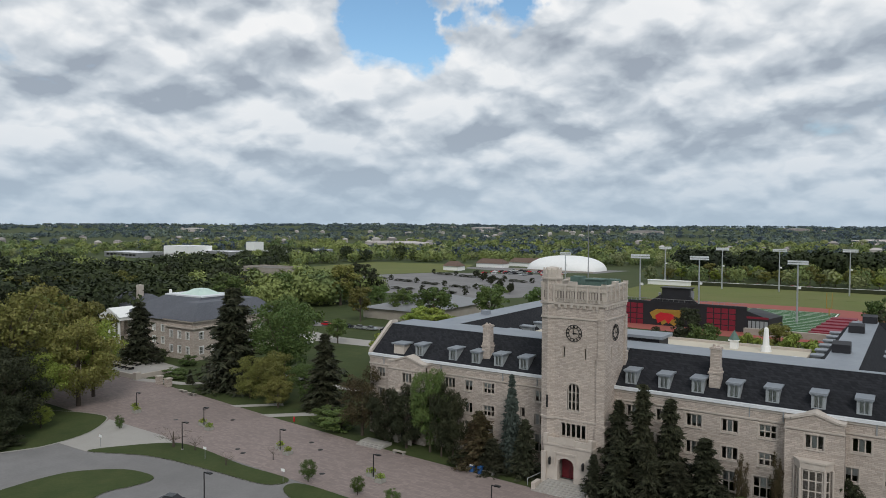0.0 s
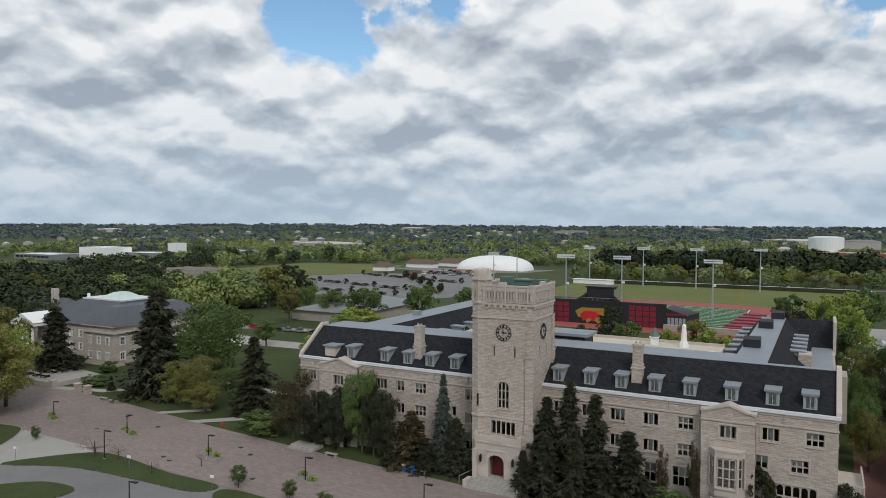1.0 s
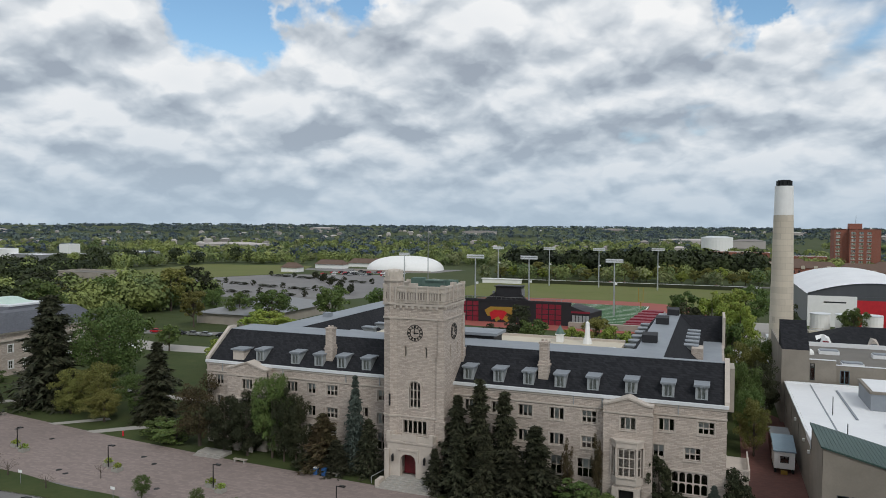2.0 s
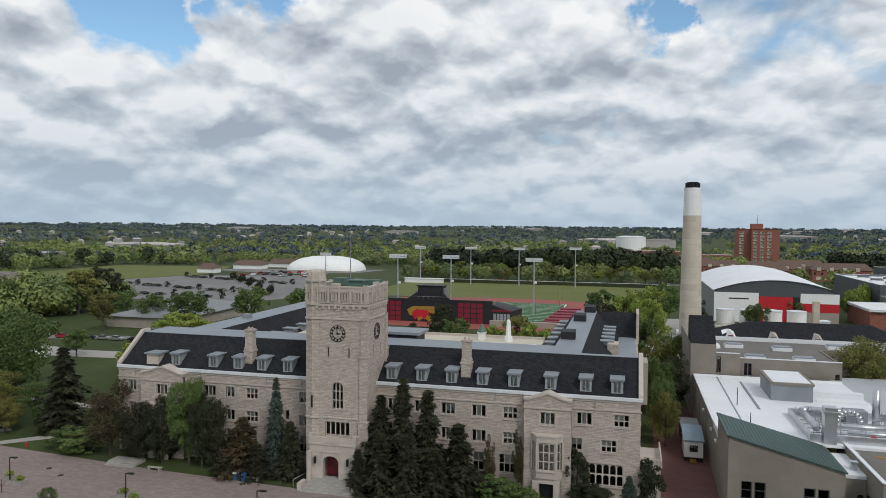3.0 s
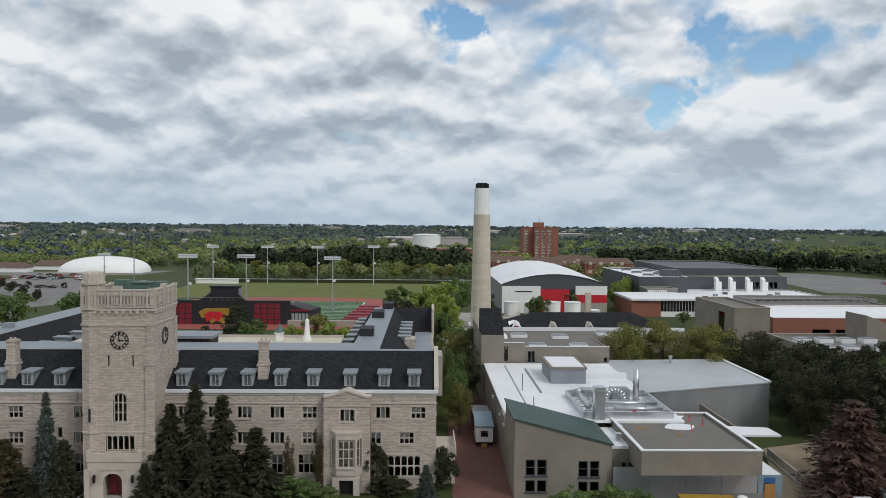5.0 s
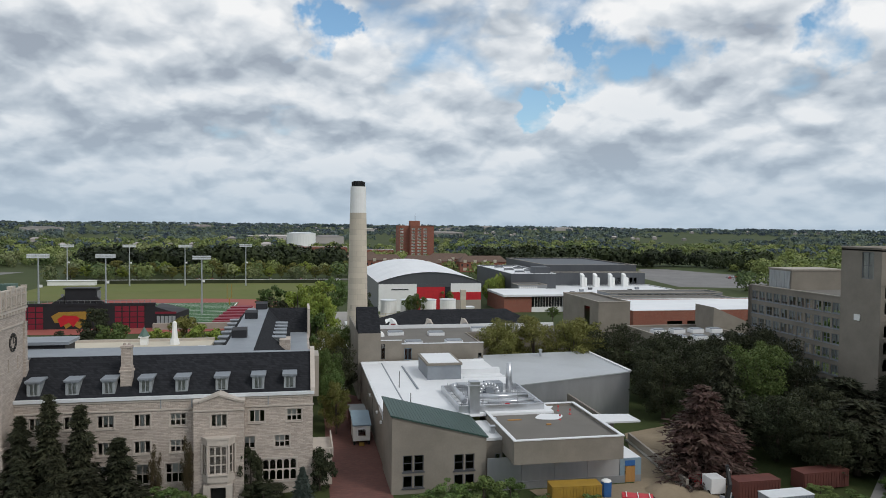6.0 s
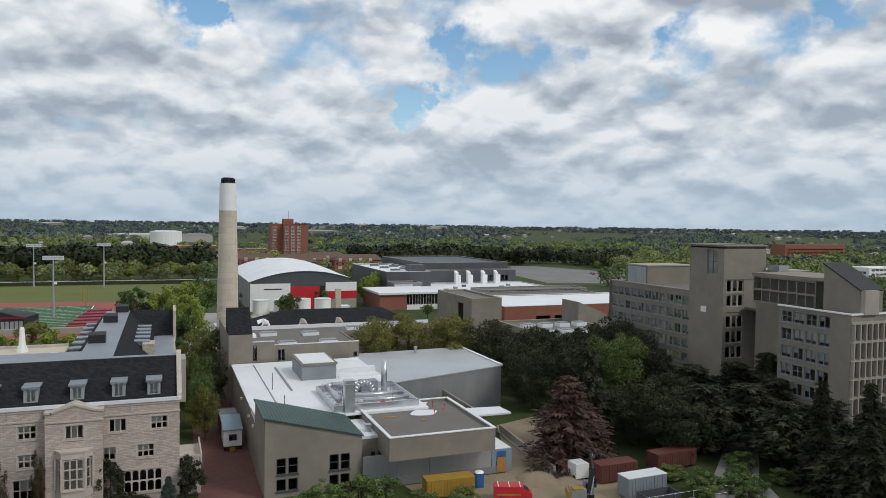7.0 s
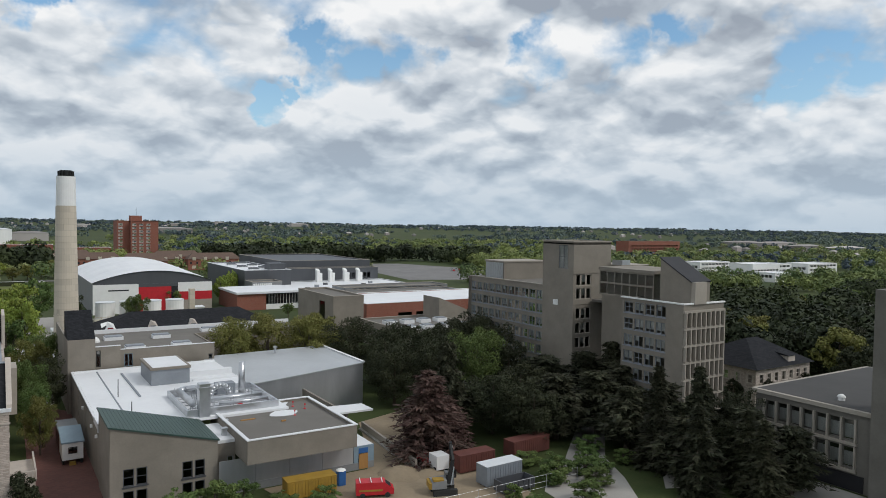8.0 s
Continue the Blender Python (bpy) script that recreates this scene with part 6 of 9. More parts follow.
def flat_block(name, label, x0, x1, y0, y1, h, mat, roof="white_roof", category="building", bands=(), cap=0.5, z0=0.0):
    """A plain flat-roofed building with strip windows. bands: (side, u0, u1, za, zb, columns)."""
    ox, oy = (x0 + x1) / 2, (y0 + y1) / 2
    ob = thing(name, ox, oy, z0, label, category)
    hx, hy = (x1 - x0) / 2, (y1 - y0) / 2
    key = {"s": (-hx, -hy, 0, 2 * hx), "w": (-hx, hy, -90, 2 * hy), "e": (hx, -hy, 90, 2 * hy), "n": (hx, hy, 180, 2 * hx)}
    for side, (ax, ay, rot, ln) in key.items():
        holes = []
        for s, u0, u1, za, zb, n in bands:
            if s == side:
                step = (u1 - u0) / n
                holes += [(u0 + step * i + step * 0.12, u0 + step * (i + 1) - step * 0.12, za, zb) for i in range(n)]
        part("wall", wall(Geo(), ax, ay, rot, ln, 0, h, holes, 0.4), mat, ob)
        c, s_ = math.cos(radians(rot)), math.sin(radians(rot))
        for u0, u1, za, zb in holes:
            q = [(ax + c * u - s_ * 0.25, ay + s_ * u + c * 0.25, z) for u, z in ((u0, za), (u1, za), (u1, zb), (u0, zb))]
            part("window_pane", Geo().face(*q), "glass", ob)
    part("roof", Geo().box(-hx + 0.3, hx - 0.3, -hy + 0.3, hy - 0.3, h - cap - 0.3, h - cap), roof, ob)
    g = Geo().box(-hx - 0.1, hx + 0.1, -hy - 0.1, -hy + 0.45, h, h + 0.15).box(-hx - 0.1, hx + 0.1, hy - 0.45, hy + 0.1, h, h + 0.15)
    g.box(-hx - 0.1, -hx + 0.45, -hy + 0.45, hy - 0.45, h, h + 0.15).box(hx - 0.45, hx + 0.1, -hy + 0.45, hy - 0.45, h, h + 0.15)
    part("parapet_cap", g, roof if roof == "white_roof" else "concrete_pale", ob)
    return ob


# ---- arena with a barrel roof ----
ar = thing("arena", 55, 340, 0, "sports arena with a pale barrel roof and red and white front", "building")
ax0, ax1, n = -22.4, 22.6, 16
arc = lambda u: 12.2 + 4.4 * (1 - (2 * u - 1) ** 2)  # noqa: E731
g = Geo()
for i in range(n):
    u0, u1 = i / n, (i + 1) / n
    xa, xb = ax0 + (ax1 - ax0) * u0, ax0 + (ax1 - ax0) * u1
    g.face((xa, -40, 11.6), (xb, -40, 11.6), (xb, -40, arc(u1)), (xa, -40, arc(u0)))
part("gable_wall", g, "dark_clad", ar)
g = Geo()
for i in range(n):
    u0, u1 = i / n, (i + 1) / n
    xa, xb = ax0 - 0.5 + (ax1 - ax0 + 1) * u0, ax0 - 0.5 + (ax1 - ax0 + 1) * u1
    for k in range(5):
        ya, yb = -40.6 + 17 * k, -40.6 + 17 * (k + 1)
        ra, rb = 4.2 * math.sin(math.pi * min(k, 5) / 6.0), 4.2 * math.sin(math.pi * min(k + 1, 5) / 6.0)
        g.face((xa, ya, arc(u0) + 0.2 + ra * (1 - (2 * u0 - 1) ** 2) * 0.6), (xb, ya, arc(u1) + 0.2 + ra * (1 - (2 * u1 - 1) ** 2) * 0.6), (xb, yb, arc(u1) + 0.2 + rb * (1 - (2 * u1 - 1) ** 2) * 0.6), (xa, yb, arc(u0) + 0.2 + rb * (1 - (2 * u0 - 1) ** 2) * 0.6))
part("barrel_roof", g, "white_roof", ar, "pale grey barrel roof", True)
part("wall", Geo().box(ax0, ax0 + 0.4, -39.6, 44, 0, 12.1).box(ax1 - 0.4, ax1, -39.6, 44, 0, 12.1).box(ax0, ax1, 44, 44.4, 0, 12.1), "grey_paint", ar)
part("white_panel", Geo().box(ax0, -6.0, -40.3, -39.6, 0, 11.6), "white", ar)
part("red_panel", Geo().box(-6.0, 6.4, -40.3, -39.6, 0, 10.3).box(9.0, 22.6, -40.3, -39.6, 4.6, 8.0), "red", ar)
part("white_panel", Geo().box(9.0, 22.6, -40.3, -39.6, 8.0, 11.8), "white", ar)
part("grey_band", Geo().box(-6.0, 9.0, -40.3, -39.6, 10.3, 11.6), "dark_clad", ar)
part("glazing", Geo().box(6.4, 9.0, -40.1, -39.6, 0, 10.3), "black", ar)
part("base_wall", Geo().box(9.0, 22.6, -40.3, -39.6, 0, 4.6), "concrete_pale", ar)
part("lettering", Geo().box(-17, -9.6, -40.36, -40.301, 9.0, 9.5), "black", ar, "dark row of unreadable lettering")
# water tanks in front
for k in range(4):
    tk = thing("water_tank", 33.0 + 7.7 * k, 268, 0, "white cylindrical process tank on a pale plinth", "tank", "row of white tanks")
    part("tank_shell", Geo().cyl(0, 0, 2.4, 8.2, 3.1, 3.1, 20), "white", tk)
    part("tank_rim", Geo().cyl(0, 0, 8.2, 8.5, 3.2, 3.2, 20), "gutter", tk)
    part("plinth", Geo().box(-3.6, 3.6, -4, 4, 0, 2.4), "concrete_pale", tk)
pl = thing("tank_platform", 47, 263, 0, "cream steel platform with railings and pipes", "platform")
part("deck", Geo().box(-18, 16, -1.5, 1.2, 2.6, 3.0), "cream", pl)
g = Geo()
for k in range(18):
    g.box(-18 + 2 * k, -17.8 + 2 * k, -1.4, -1.25, 0, 4.2)
g.box(-18, 16, -1.42, -1.3, 3.9, 4.05)
part("railing", g, "cream", pl)
vent = thing("vent_post", 57.5, 248, 0, "slender pale concrete vent post", "post")
part("shaft", Geo().box(-0.9, 0.9, -0.9, 0.9, 0, 14), "stack", vent)
gh = thing("white_kiosk", 62.5, 262, 0, "small white plant kiosk", "kiosk")
part("kiosk_body", Geo().box(-2.2, 2.2, -2, 2, 0, 6), "white", gh)
part("kiosk_roof", Geo().box(-2.4, 2.4, -2.2, 2.2, 6, 6.25), "white_roof", gh)

# ---- brick apartment tower ----
tw = thing("apartment_tower", 104, 660, 0, "tall red-brick apartment tower with stacked balconies", "building")
window_kind("apt", 3.2, 1.7, 3, 1, frame_mat="white", bar=0.15, sill=True, curtain=(0,))
for x0, x1, y0, y1 in ((-14, -4, -4, 18), (-4, 18, -10, 14)):
    facade(tw, x0, y0, 0, x1 - x0, 0, 34.8, "brick", [(2.6 + 5.6 * k, 2.0 + 2.9 * r, "apt") for k in range(int((x1 - x0) / 5.6)) for r in range(11)], 0.4)
    part("wall", wall(wall(Geo(), x0, y1, -90, y1 - y0, 0, 34.8, (), 0.4), x1, y0, 90, y1 - y0, 0, 34.8, (), 0.4), "brick", tw)
    part("roof", Geo().box(x0, x1, y0, y1, 34.4, 35.0), "brick", tw)
part("penthouse", Geo().box(-3, 6, -2, 8, 35, 39.5), "brick", tw)
part("mast", Geo().cyl(2, 2, 39.5, 47, 0.15, 0.08, 6), "iron", tw)
for k in range(5):
    part("chimney_pot", Geo().box(-12 + 6 * k, -11 + 6 * k, -1, 0, 35, 36.2), "white", tw)

# ---- rows of town houses ----
for k, (x, y, w) in enumerate(((62, 560, 34), (98, 545, 40), (140, 540, 38), (50, 600, 30), (122, 580, 36), (88, 520, 30))):
    th = thing("town_house", x, y, 0, "terrace of brown-roofed brick town houses with white gables", "house", "terraces of town houses")
    part("wall", Geo().box(-w / 2, w / 2, -6, 6, 0, 8), "brick", th)
    g = Geo()
    g.v = [(-w / 2 - 0.5, -6.6, 8), (w / 2 + 0.5, -6.6, 8), (w / 2 + 0.5, 6.6, 8), (-w / 2 - 0.5, 6.6, 8), (-w / 2 + 4, 0, 12.5), (w / 2 - 4, 0, 12.5)]
    g.f = [(0, 1, 5, 4), (1, 2, 5), (2, 3, 4, 5), (3, 0, 4), (3, 2, 1, 0)]
    part("roof", g, "brown_roof", th)
    for j in range(int(w // 8)):
        xx = -w / 2 + 4 + 8 * j
        part("gable_window", Geo().box(xx - 1.2, xx + 1.2, -6.5, -6.01, 7.2, 9.6).box(xx - 1.4, xx + 1.4, -6.05, -6.0, 1.2, 3.4), "cream", th)
    for j in range(int(w // 8)):
        xx = -w / 2 + 4 + 8 * j
        part("window_pane", Geo().box(xx - 2.9, xx - 1.6, -6.08, -6.0, 4.4, 6.2).box(xx + 1.6, xx + 2.9, -6.08, -6.0, 4.4, 6.2), "black", th)

flat_block("brick_school", "long low red-brick building with white windows", -5, 45, 700, 716, 13, "brick", bands=[("s", 2, 48, 3, 5.5, 14), ("s", 2, 48, 8, 10.5, 14)])
flat_block("brick_annex", "low red-brick annex with a pale roof", 50, 92, 708, 722, 10, "brick", bands=[("s", 2, 40, 3, 5, 10)])

# ---- big dark sports building ----
flat_block("sports_hall", "dark grey metal-clad sports hall", 126, 177, 352, 425, 16.6, "dark_clad", roof="dark_clad")
flat_block("changing_block", "dark grey metal-clad block before the sports hall", 123.6, 178, 344, 351.8, 13.0, "dark_clad", roof="dark_clad", bands=[("s", 34, 50, 7.4, 10.4, 7)])
flat_block("sports_wing", "dark grey wing with pale skylights on a white roof", 100.5, 123.4, 330, 398, 13.7, "dark_clad", roof="white_roof")
for k in range(6):
    sk = thing("roof_light", 108 + (k % 2) * 8, 340 + 9.5 * k, 13.0, "dark ridge of roof glazing", "skylight", "roof lights on the sports wing")
    part("kerb_frame", Geo().box(-2.6, 2.6, -1.8, 1.8, 0, 0.7), "white_roof", sk)
    part("glazing", Geo().prism([(-2.3, -1.5), (2.3, -1.5), (2.3, 1.5), (-2.3, 1.5)], 0.7, [0.8, 0.8, 1.5, 1.5]), "dark_clad", sk)
stair = thing("stair_head", 119, 341, 13.0, "dark stair head on the sports wing roof", "roof hut")
part("wall", Geo().box(-4, 4, -4, 4, 0, 3.2), "dark_clad", stair)
part("roof", Geo().box(-4.15, 4.15, -4.15, 4.15, 3.2, 3.4), "dark_clad", stair)
ent = flat_block("sports_entrance", "mid-grey metal entrance box with pale lettering", 100.4, 114.6, 318, 329.8, 9.2, "grey_paint", roof="grey_roof")
g = Geo()
for k in range(9):
    g.box(-6.6 + 1.0 * k, -5.9 + 1.0 * k, -5.98, -5.91, 7.4, 8.5)
part("lettering", g, "white", ent, "row of pale unreadable letters")
for x in (141.5, 148.4, 156.7, 164.2):
    ve = thing("exhaust_cowl", x, 338.5, 6.0, "tall white ventilation cowl", "vent", "row of white vents")
    part("cowl", Geo().box(-1.5, -0.1, -1.2, 1.2, 0, 6.0), "white", ve)
    part("cowl_stack", Geo().box(0.0, 1.3, -1.2, 1.2, 0, 5.0), "white", ve)
    part("cowl_cap", Geo().prism([(-1.6, -1.3), (0.0, -1.3), (0.0, 1.3), (-1.6, 1.3)], 6.0, [6.1, 6.1, 7.2, 7.2]), "white", ve)
# ---- brick sports centre with white roofs ----
flat_block("sports_centre", "low sports centre under a bright white roof", 113.2, 180, 288, 343.8, 6.6, "grey_paint", cap=0.25, bands=[("s", 2, 64, 2.0, 5.2, 24)])
flat_block("brick_entrance", "red-brick wing beside the glazed foyer", 85.3, 97.6, 290, 317.8, 6.6, "brick", cap=0.25)
foyer = thing("glazed_foyer", 105.4, 290.5, 0, "glazed foyer over a white base wall under a thin white roof", "building")
part("base_wall", Geo().box(-7.7, 7.7, -0.3, 0.3, 0, 2.2), "white", foyer)
part("back_wall", Geo().box(-7.7, 7.7, 6, 6.4, 0, 6.3), "dark_clad", foyer)
for k in range(12):
    part("window_pane", Geo().box(-7.6 + 1.28 * k, -6.5 + 1.28 * k, -0.06, 0.0, 2.2, 6.2), "glass", foyer)
    part("mullion", Geo().box(-6.48 + 1.28 * k, -6.36 + 1.28 * k, -0.2, 0.1, 2.2, 6.3), "white", foyer)
part("canopy_roof", Geo().box(-20.6, 7.8, -1.6, 26.8, 6.9, 7.7), "white_roof", foyer)
flat_block("clerestory_range", "low range with a dark clerestory and thin white roof edges", 118, 182, 265, 284, 7.4, "grey_paint", roof="grey_roof", bands=[("s", 3, 61, 5.6, 6.8, 16)])
flat_block("stepped_roof", "stepped grey roof with a white edge", 132, 186, 286, 300, 8.2, "grey_paint", roof="grey_roof", bands=[("s", 3, 51, 7.2, 7.8, 14)])
for k in range(7):
    ru = thing("roof_unit", 122 + 8.2 * k, 305 + 9 * (k % 3), 6.35, "small pale rooftop unit", "roof unit", "units on the sports centre roof")
    part("unit_body", Geo().box(-0.9, 0.9, -0.7, 0.7, 0, 1.1), "lead" if k % 2 else "dark_clad", ru)
    part("unit_lid", Geo().box(-1.0, 1.0, -0.8, 0.8, 1.1, 1.25), "white", ru)
flat_block("long_brick_hall", "long brick hall with a broad white roof", 113, 186, 226, 262, 8.3, "brick", cap=0.2, bands=[("s", 12, 66, 2.2, 4.6, 7)])
flat_block("concrete_cube", "blank tan concrete block with one tall window", 90, 100.5, 203, 233, 14.2, "concrete", roof="grey_roof", bands=[("w", 18, 24, 6, 12, 1)])
flat_block("low_wing", "low tan wing with pale skylights on its roof", 98, 124, 168, 200, 7.2, "concrete", roof="grey_roof", bands=[("s", 3, 23, 2, 5, 6)])
for k in range(8):
    sk = thing("skylight_box", 102 + 6 * (k % 4), 176 + 12 * (k // 4), 6.7, "pale boxed skylight on a flat roof", "skylight", "boxed skylights")
    part("kerb_box", Geo().box(-1.8, 1.8, -1.6, 1.6, 0, 1.1), "white_roof", sk)
    part("dome_light", Geo().box(-1.5, 1.5, -1.3, 1.3, 1.1, 1.35), "lead", sk)
wedge = thing("wedge_block", 127, 194, 0, "wedge-shaped tan concrete block", "building")
part("wall", Geo().prism([(-6, -4), (7, -4), (7, 6), (-6, 6)], 0, [13.8, 8.6, 8.6, 13.8]), "concrete", wedge)
part("wedge_window", Geo().box(4.0, 5.4, -4.08, -4.0, 4.2, 5.8), "iron", wedge)

# ---- white research buildings, far west ----
for x, y, w, d, h in ((-640, 470, 40, 30, 12), (-600, 490, 40, 26, 7), (-690, 440, 60, 30, 5.5), (-560, 530, 60, 24, 6), (-640, 560, 14, 14, 14), (-580, 600, 30, 20, 6)):
    flat_block("research_block", "pale flat-roofed research building among trees", x - w / 2, x + w / 2, y - d / 2, y + d / 2, h, "white" if h > 9 else "grey_paint", bands=[("s", 3, w - 3, 2, 4, 8)])
flat_block("stone_block", "grey flat-roofed building among dark trees", -312, -282, 262, 280, 13, "concrete_pale", roof="grey_roof", bands=[("s", 2, 28, 2, 5, 8)])
# water reservoir
res = thing("water_reservoir", 1, 1015, 4, "broad white cylindrical water reservoir", "tank")
part("tank_shell", Geo().cyl(0, 0, -4, 17, 20, 20, 32), "white", res)
part("tank_roof", Geo().cyl(0, 0, 17, 18.5, 20.3, 12, 32), "gutter", res)
# white complex, far east
for x, y, w, d, h in ((484, 322, 34, 20, 11), (540, 352, 50, 20, 8), (470, 296, 26, 16, 6.5), (600, 345, 44, 20, 8), (520, 392, 40, 18, 8)):
    flat_block("white_complex", "white modern building with ribbon windows", x - w / 2, x + w / 2, y - d / 2, y + d / 2, h, "white", bands=[("s", 2, w - 2, 2, 3.6, 8), ("s", 2, w - 2, 5.4, 7, 8), ("w", 2, d - 2, 3, 5, 4)])
flat_block("brick_residence", "long brick residence with a grey roof", 700, 800, 648, 670, 17, "brick", roof="grey_roof", bands=[("s", 3, 97, 2, 4, 18), ("s", 3, 97, 6, 8, 18), ("s", 3, 97, 10, 12, 18)])

# ---- indoor dome ----
dome = thing("air_dome", -236, 528, 0, "large white air-supported sports dome", "dome")
g = Geo()
N, K = 32, 9
for k in range(K):
    a = math.pi / 2 * k / K
    for j in range(N):
        b = 2 * math.pi * j / N
        r = math.cos(a) ** 0.8
        cxx, syy = math.cos(b), math.sin(b)
        sup = (abs(cxx) ** 3 + abs(syy) ** 3) ** (-1 / 3)
        g.v.append((34 * r * cxx * sup * 0.9, 26 * r * syy * sup * 0.9, 11.4 * math.sin(a)))
g.v.append((0, 0, 11.4))
for k in range(K - 1):
    g.f += [(k * N + j, k * N + (j + 1) % N, (k + 1) * N + (j + 1) % N, (k + 1) * N + j) for j in range(N)]
g.f += [((K - 1) * N + j, (K - 1) * N + (j + 1) % N, K * N) for j in range(N)]
part("membrane", g, "white", dome, smooth=True)
part("anchor_wall", Geo().box(-33, 33, -27, -26.4, 0, 1.2), "concrete_pale", dome)
# farm buildings with red roofs
for x, y, w in ((-306, 470, 14), (-300, 520, 26), (-285, 548, 24), (-272, 556, 16)):
    fh = thing("red_roof_house", x, y, 0, "low house with a brownish red roof beside the car park", "house", "red-roofed houses")
    part("wall", Geo().box(-w / 2, w / 2, -5, 5, 0, 3.4), "white", fh)
    g = Geo()
    g.v = [(-w / 2 - 0.6, -5.8, 3.4), (w / 2 + 0.6, -5.8, 3.4), (w / 2 + 0.6, 5.8, 3.4), (-w / 2 - 0.6, 5.8, 3.4), (-w / 2 + 3, 0, 7.2), (w / 2 - 3, 0, 7.2)]
    g.f = [(0, 1, 5, 4), (1, 2, 5), (2, 3, 4, 5), (3, 0, 4), (3, 2, 1, 0)]
    part("roof", g, "brown_roof", fh)
low = thing("grey_roof_hall", -168, 240, 0, "low hall with a broad grey hipped roof", "building")
part("wall", Geo().box(-15, 15, -24, 24, 0, 4), "concrete_pale", low)
g = Geo()
g.v = [(-16, -25, 4), (16, -25, 4), (16, 25, 4), (-16, 25, 4), (0, -12, 7.4), (0, 12, 7.4)]
g.f = [(0, 1, 4), (1, 2, 5, 4), (2, 3, 5), (3, 0, 4, 5), (3, 2, 1, 0)]
part("roof", g, "grey_paint", low)

# ---- car parks and roads in the distance ----
sheet("car_park", [(-262, 296), (-178, 300), (-160, 330), (-172, 372), (-210, 440), (-230, 466), (-300, 440), (-330, 380)], 0.06, "asphalt", "broad asphalt car park with tree islands")
sheet("car_park_far", [(-330, 500), (-262, 480), (-200, 500), (-190, 545), (-290, 520)], 0.07, "asphalt", "far asphalt car park")
sheet("meadow", [(-420, 380), (-330, 385), (-300, 445), (-300, 470), (-330, 540), (-430, 520)], 0.08, "field_grass", "bright mown meadow")
sheet("road_west", [(-210, 176), (-160, 164), (-120, 168), (-84, 172), (-84, 178), (-120, 176), (-160, 174), (-205, 188)], 0.08, "path", "pale road behind the lawns")
sheet("road_west_two", [(-260, 205), (-190, 186), (-150, 196), (-150, 202), (-190, 193), (-258, 213)], 0.08, "asphalt", "asphalt road between trees")
sheet("road_stadium", [(-135, 447), (-60, 456), (60, 470), (60, 479), (-60, 465), (-136, 456)], 0.08, "asphalt", "road beyond the sports field")
sheet("car_park_east", [(230, 400), (300, 380), (345, 390), (340, 470), (310, 560), (280, 570), (240, 470)], 0.06, "asphalt", "far car park with lamp posts")
sheet("car_park_south", [(285, 225), (300, 190), (380, 178), (380, 190), (310, 235)], 0.06, "asphalt", "car park behind the trees")

# ---- sports stadium ----
sheet("sports_field", [(-140, 395), (10, 395), (10, 440), (-60, 446), (-140, 440)], 0.07, "field_grass", "dry grass practice field")
sheet("field_slope", [(-130, 352), (20, 345), (18, 395), (-140, 395)], 0.05, "field_grass", "grass bank round the stadium")
oval = [(-63 + 60 * math.copysign(abs(math.cos(a)) ** 0.65, math.cos(a)), 303 + 54 * math.copysign(abs(math.sin(a)) ** 0.65, math.sin(a))) for a in np.linspace(0, 2 * math.pi, 40)[:-1]]
sheet("running_track", oval, 0.10, "track", "brick-red running track")
sheet("turf_pitch", [(-100, 268), (-28, 268), (-28, 339), (-100, 339)], 0.14, "turf", "green football pitch with white yard lines")
pl = thing("pitch_markings", -64, 303, 0.145, "white painted yard lines on the pitch", "markings")
for k in range(16):
    part("yard_line", Geo().box(-35, 35, -34.5 + 4.57 * k, -34.2 + 4.57 * k, 0, 0.012), "white", pl)
part("side_line", Geo().box(-35.5, -35, -34.6, 34.6, 0, 0.012), "white", pl)
part("side_line", Geo().box(35, 35.5, -34.6, 34.6, 0, 0.012), "white", pl)
gp = thing("goal_post", -31.4, 329, 0.1, "yellow football goal post with tall uprights", "goal post")
part("upright", Geo().cyl(-0.9, 0, 3.0, 9.3, 0.14, 0.12, 8), "yellow", gp)
part("upright", Geo().cyl(0.9, 1.6, 3.0, 9.3, 0.14, 0.12, 8), "yellow", gp)
part("crossbar", Geo().tube((-0.9, 0, 3.0), (0.9, 1.6, 3.0), 0.14), "yellow", gp)
part("post", Geo().cyl(0, 0.8, 0, 3.0, 0.2, 0.2, 8), "yellow", gp)

# main stand, seen from behind
sd = thing("grandstand", -72, 264, 0, "black-clad grandstand back with crimson diamonds and an emblem", "grandstand")
X = lambda x: x + 72  # noqa: E731
g = Geo()
g.box(X(-97), X(-50), -2.0, -1.4, 0, 8.0)
part("back_wall", g, "black", sd, "black cladding of the stand's back")
g = Geo()
for k in range(10):
    g.box(X(-97), X(-51), -1.4 + k * 1.4, k * 1.4, 0, 8.4 - 0.7 * k)
part("seating_tier", g, "black", sd)
part("top_band", Geo().box(X(-97), X(-50), -2.2, -1.0, 8.0, 8.9), "black", sd)
g = Geo()
for k in range(24):
    g.box(X(-96.5) + 1.95 * k, X(-96.4) + 1.95 * k, -2.1, -2.0, 8.9, 9.9)
g.box(X(-97), X(-50), -2.12, -2.02, 9.8, 9.95)
part("railing", g, "grey_paint", sd)
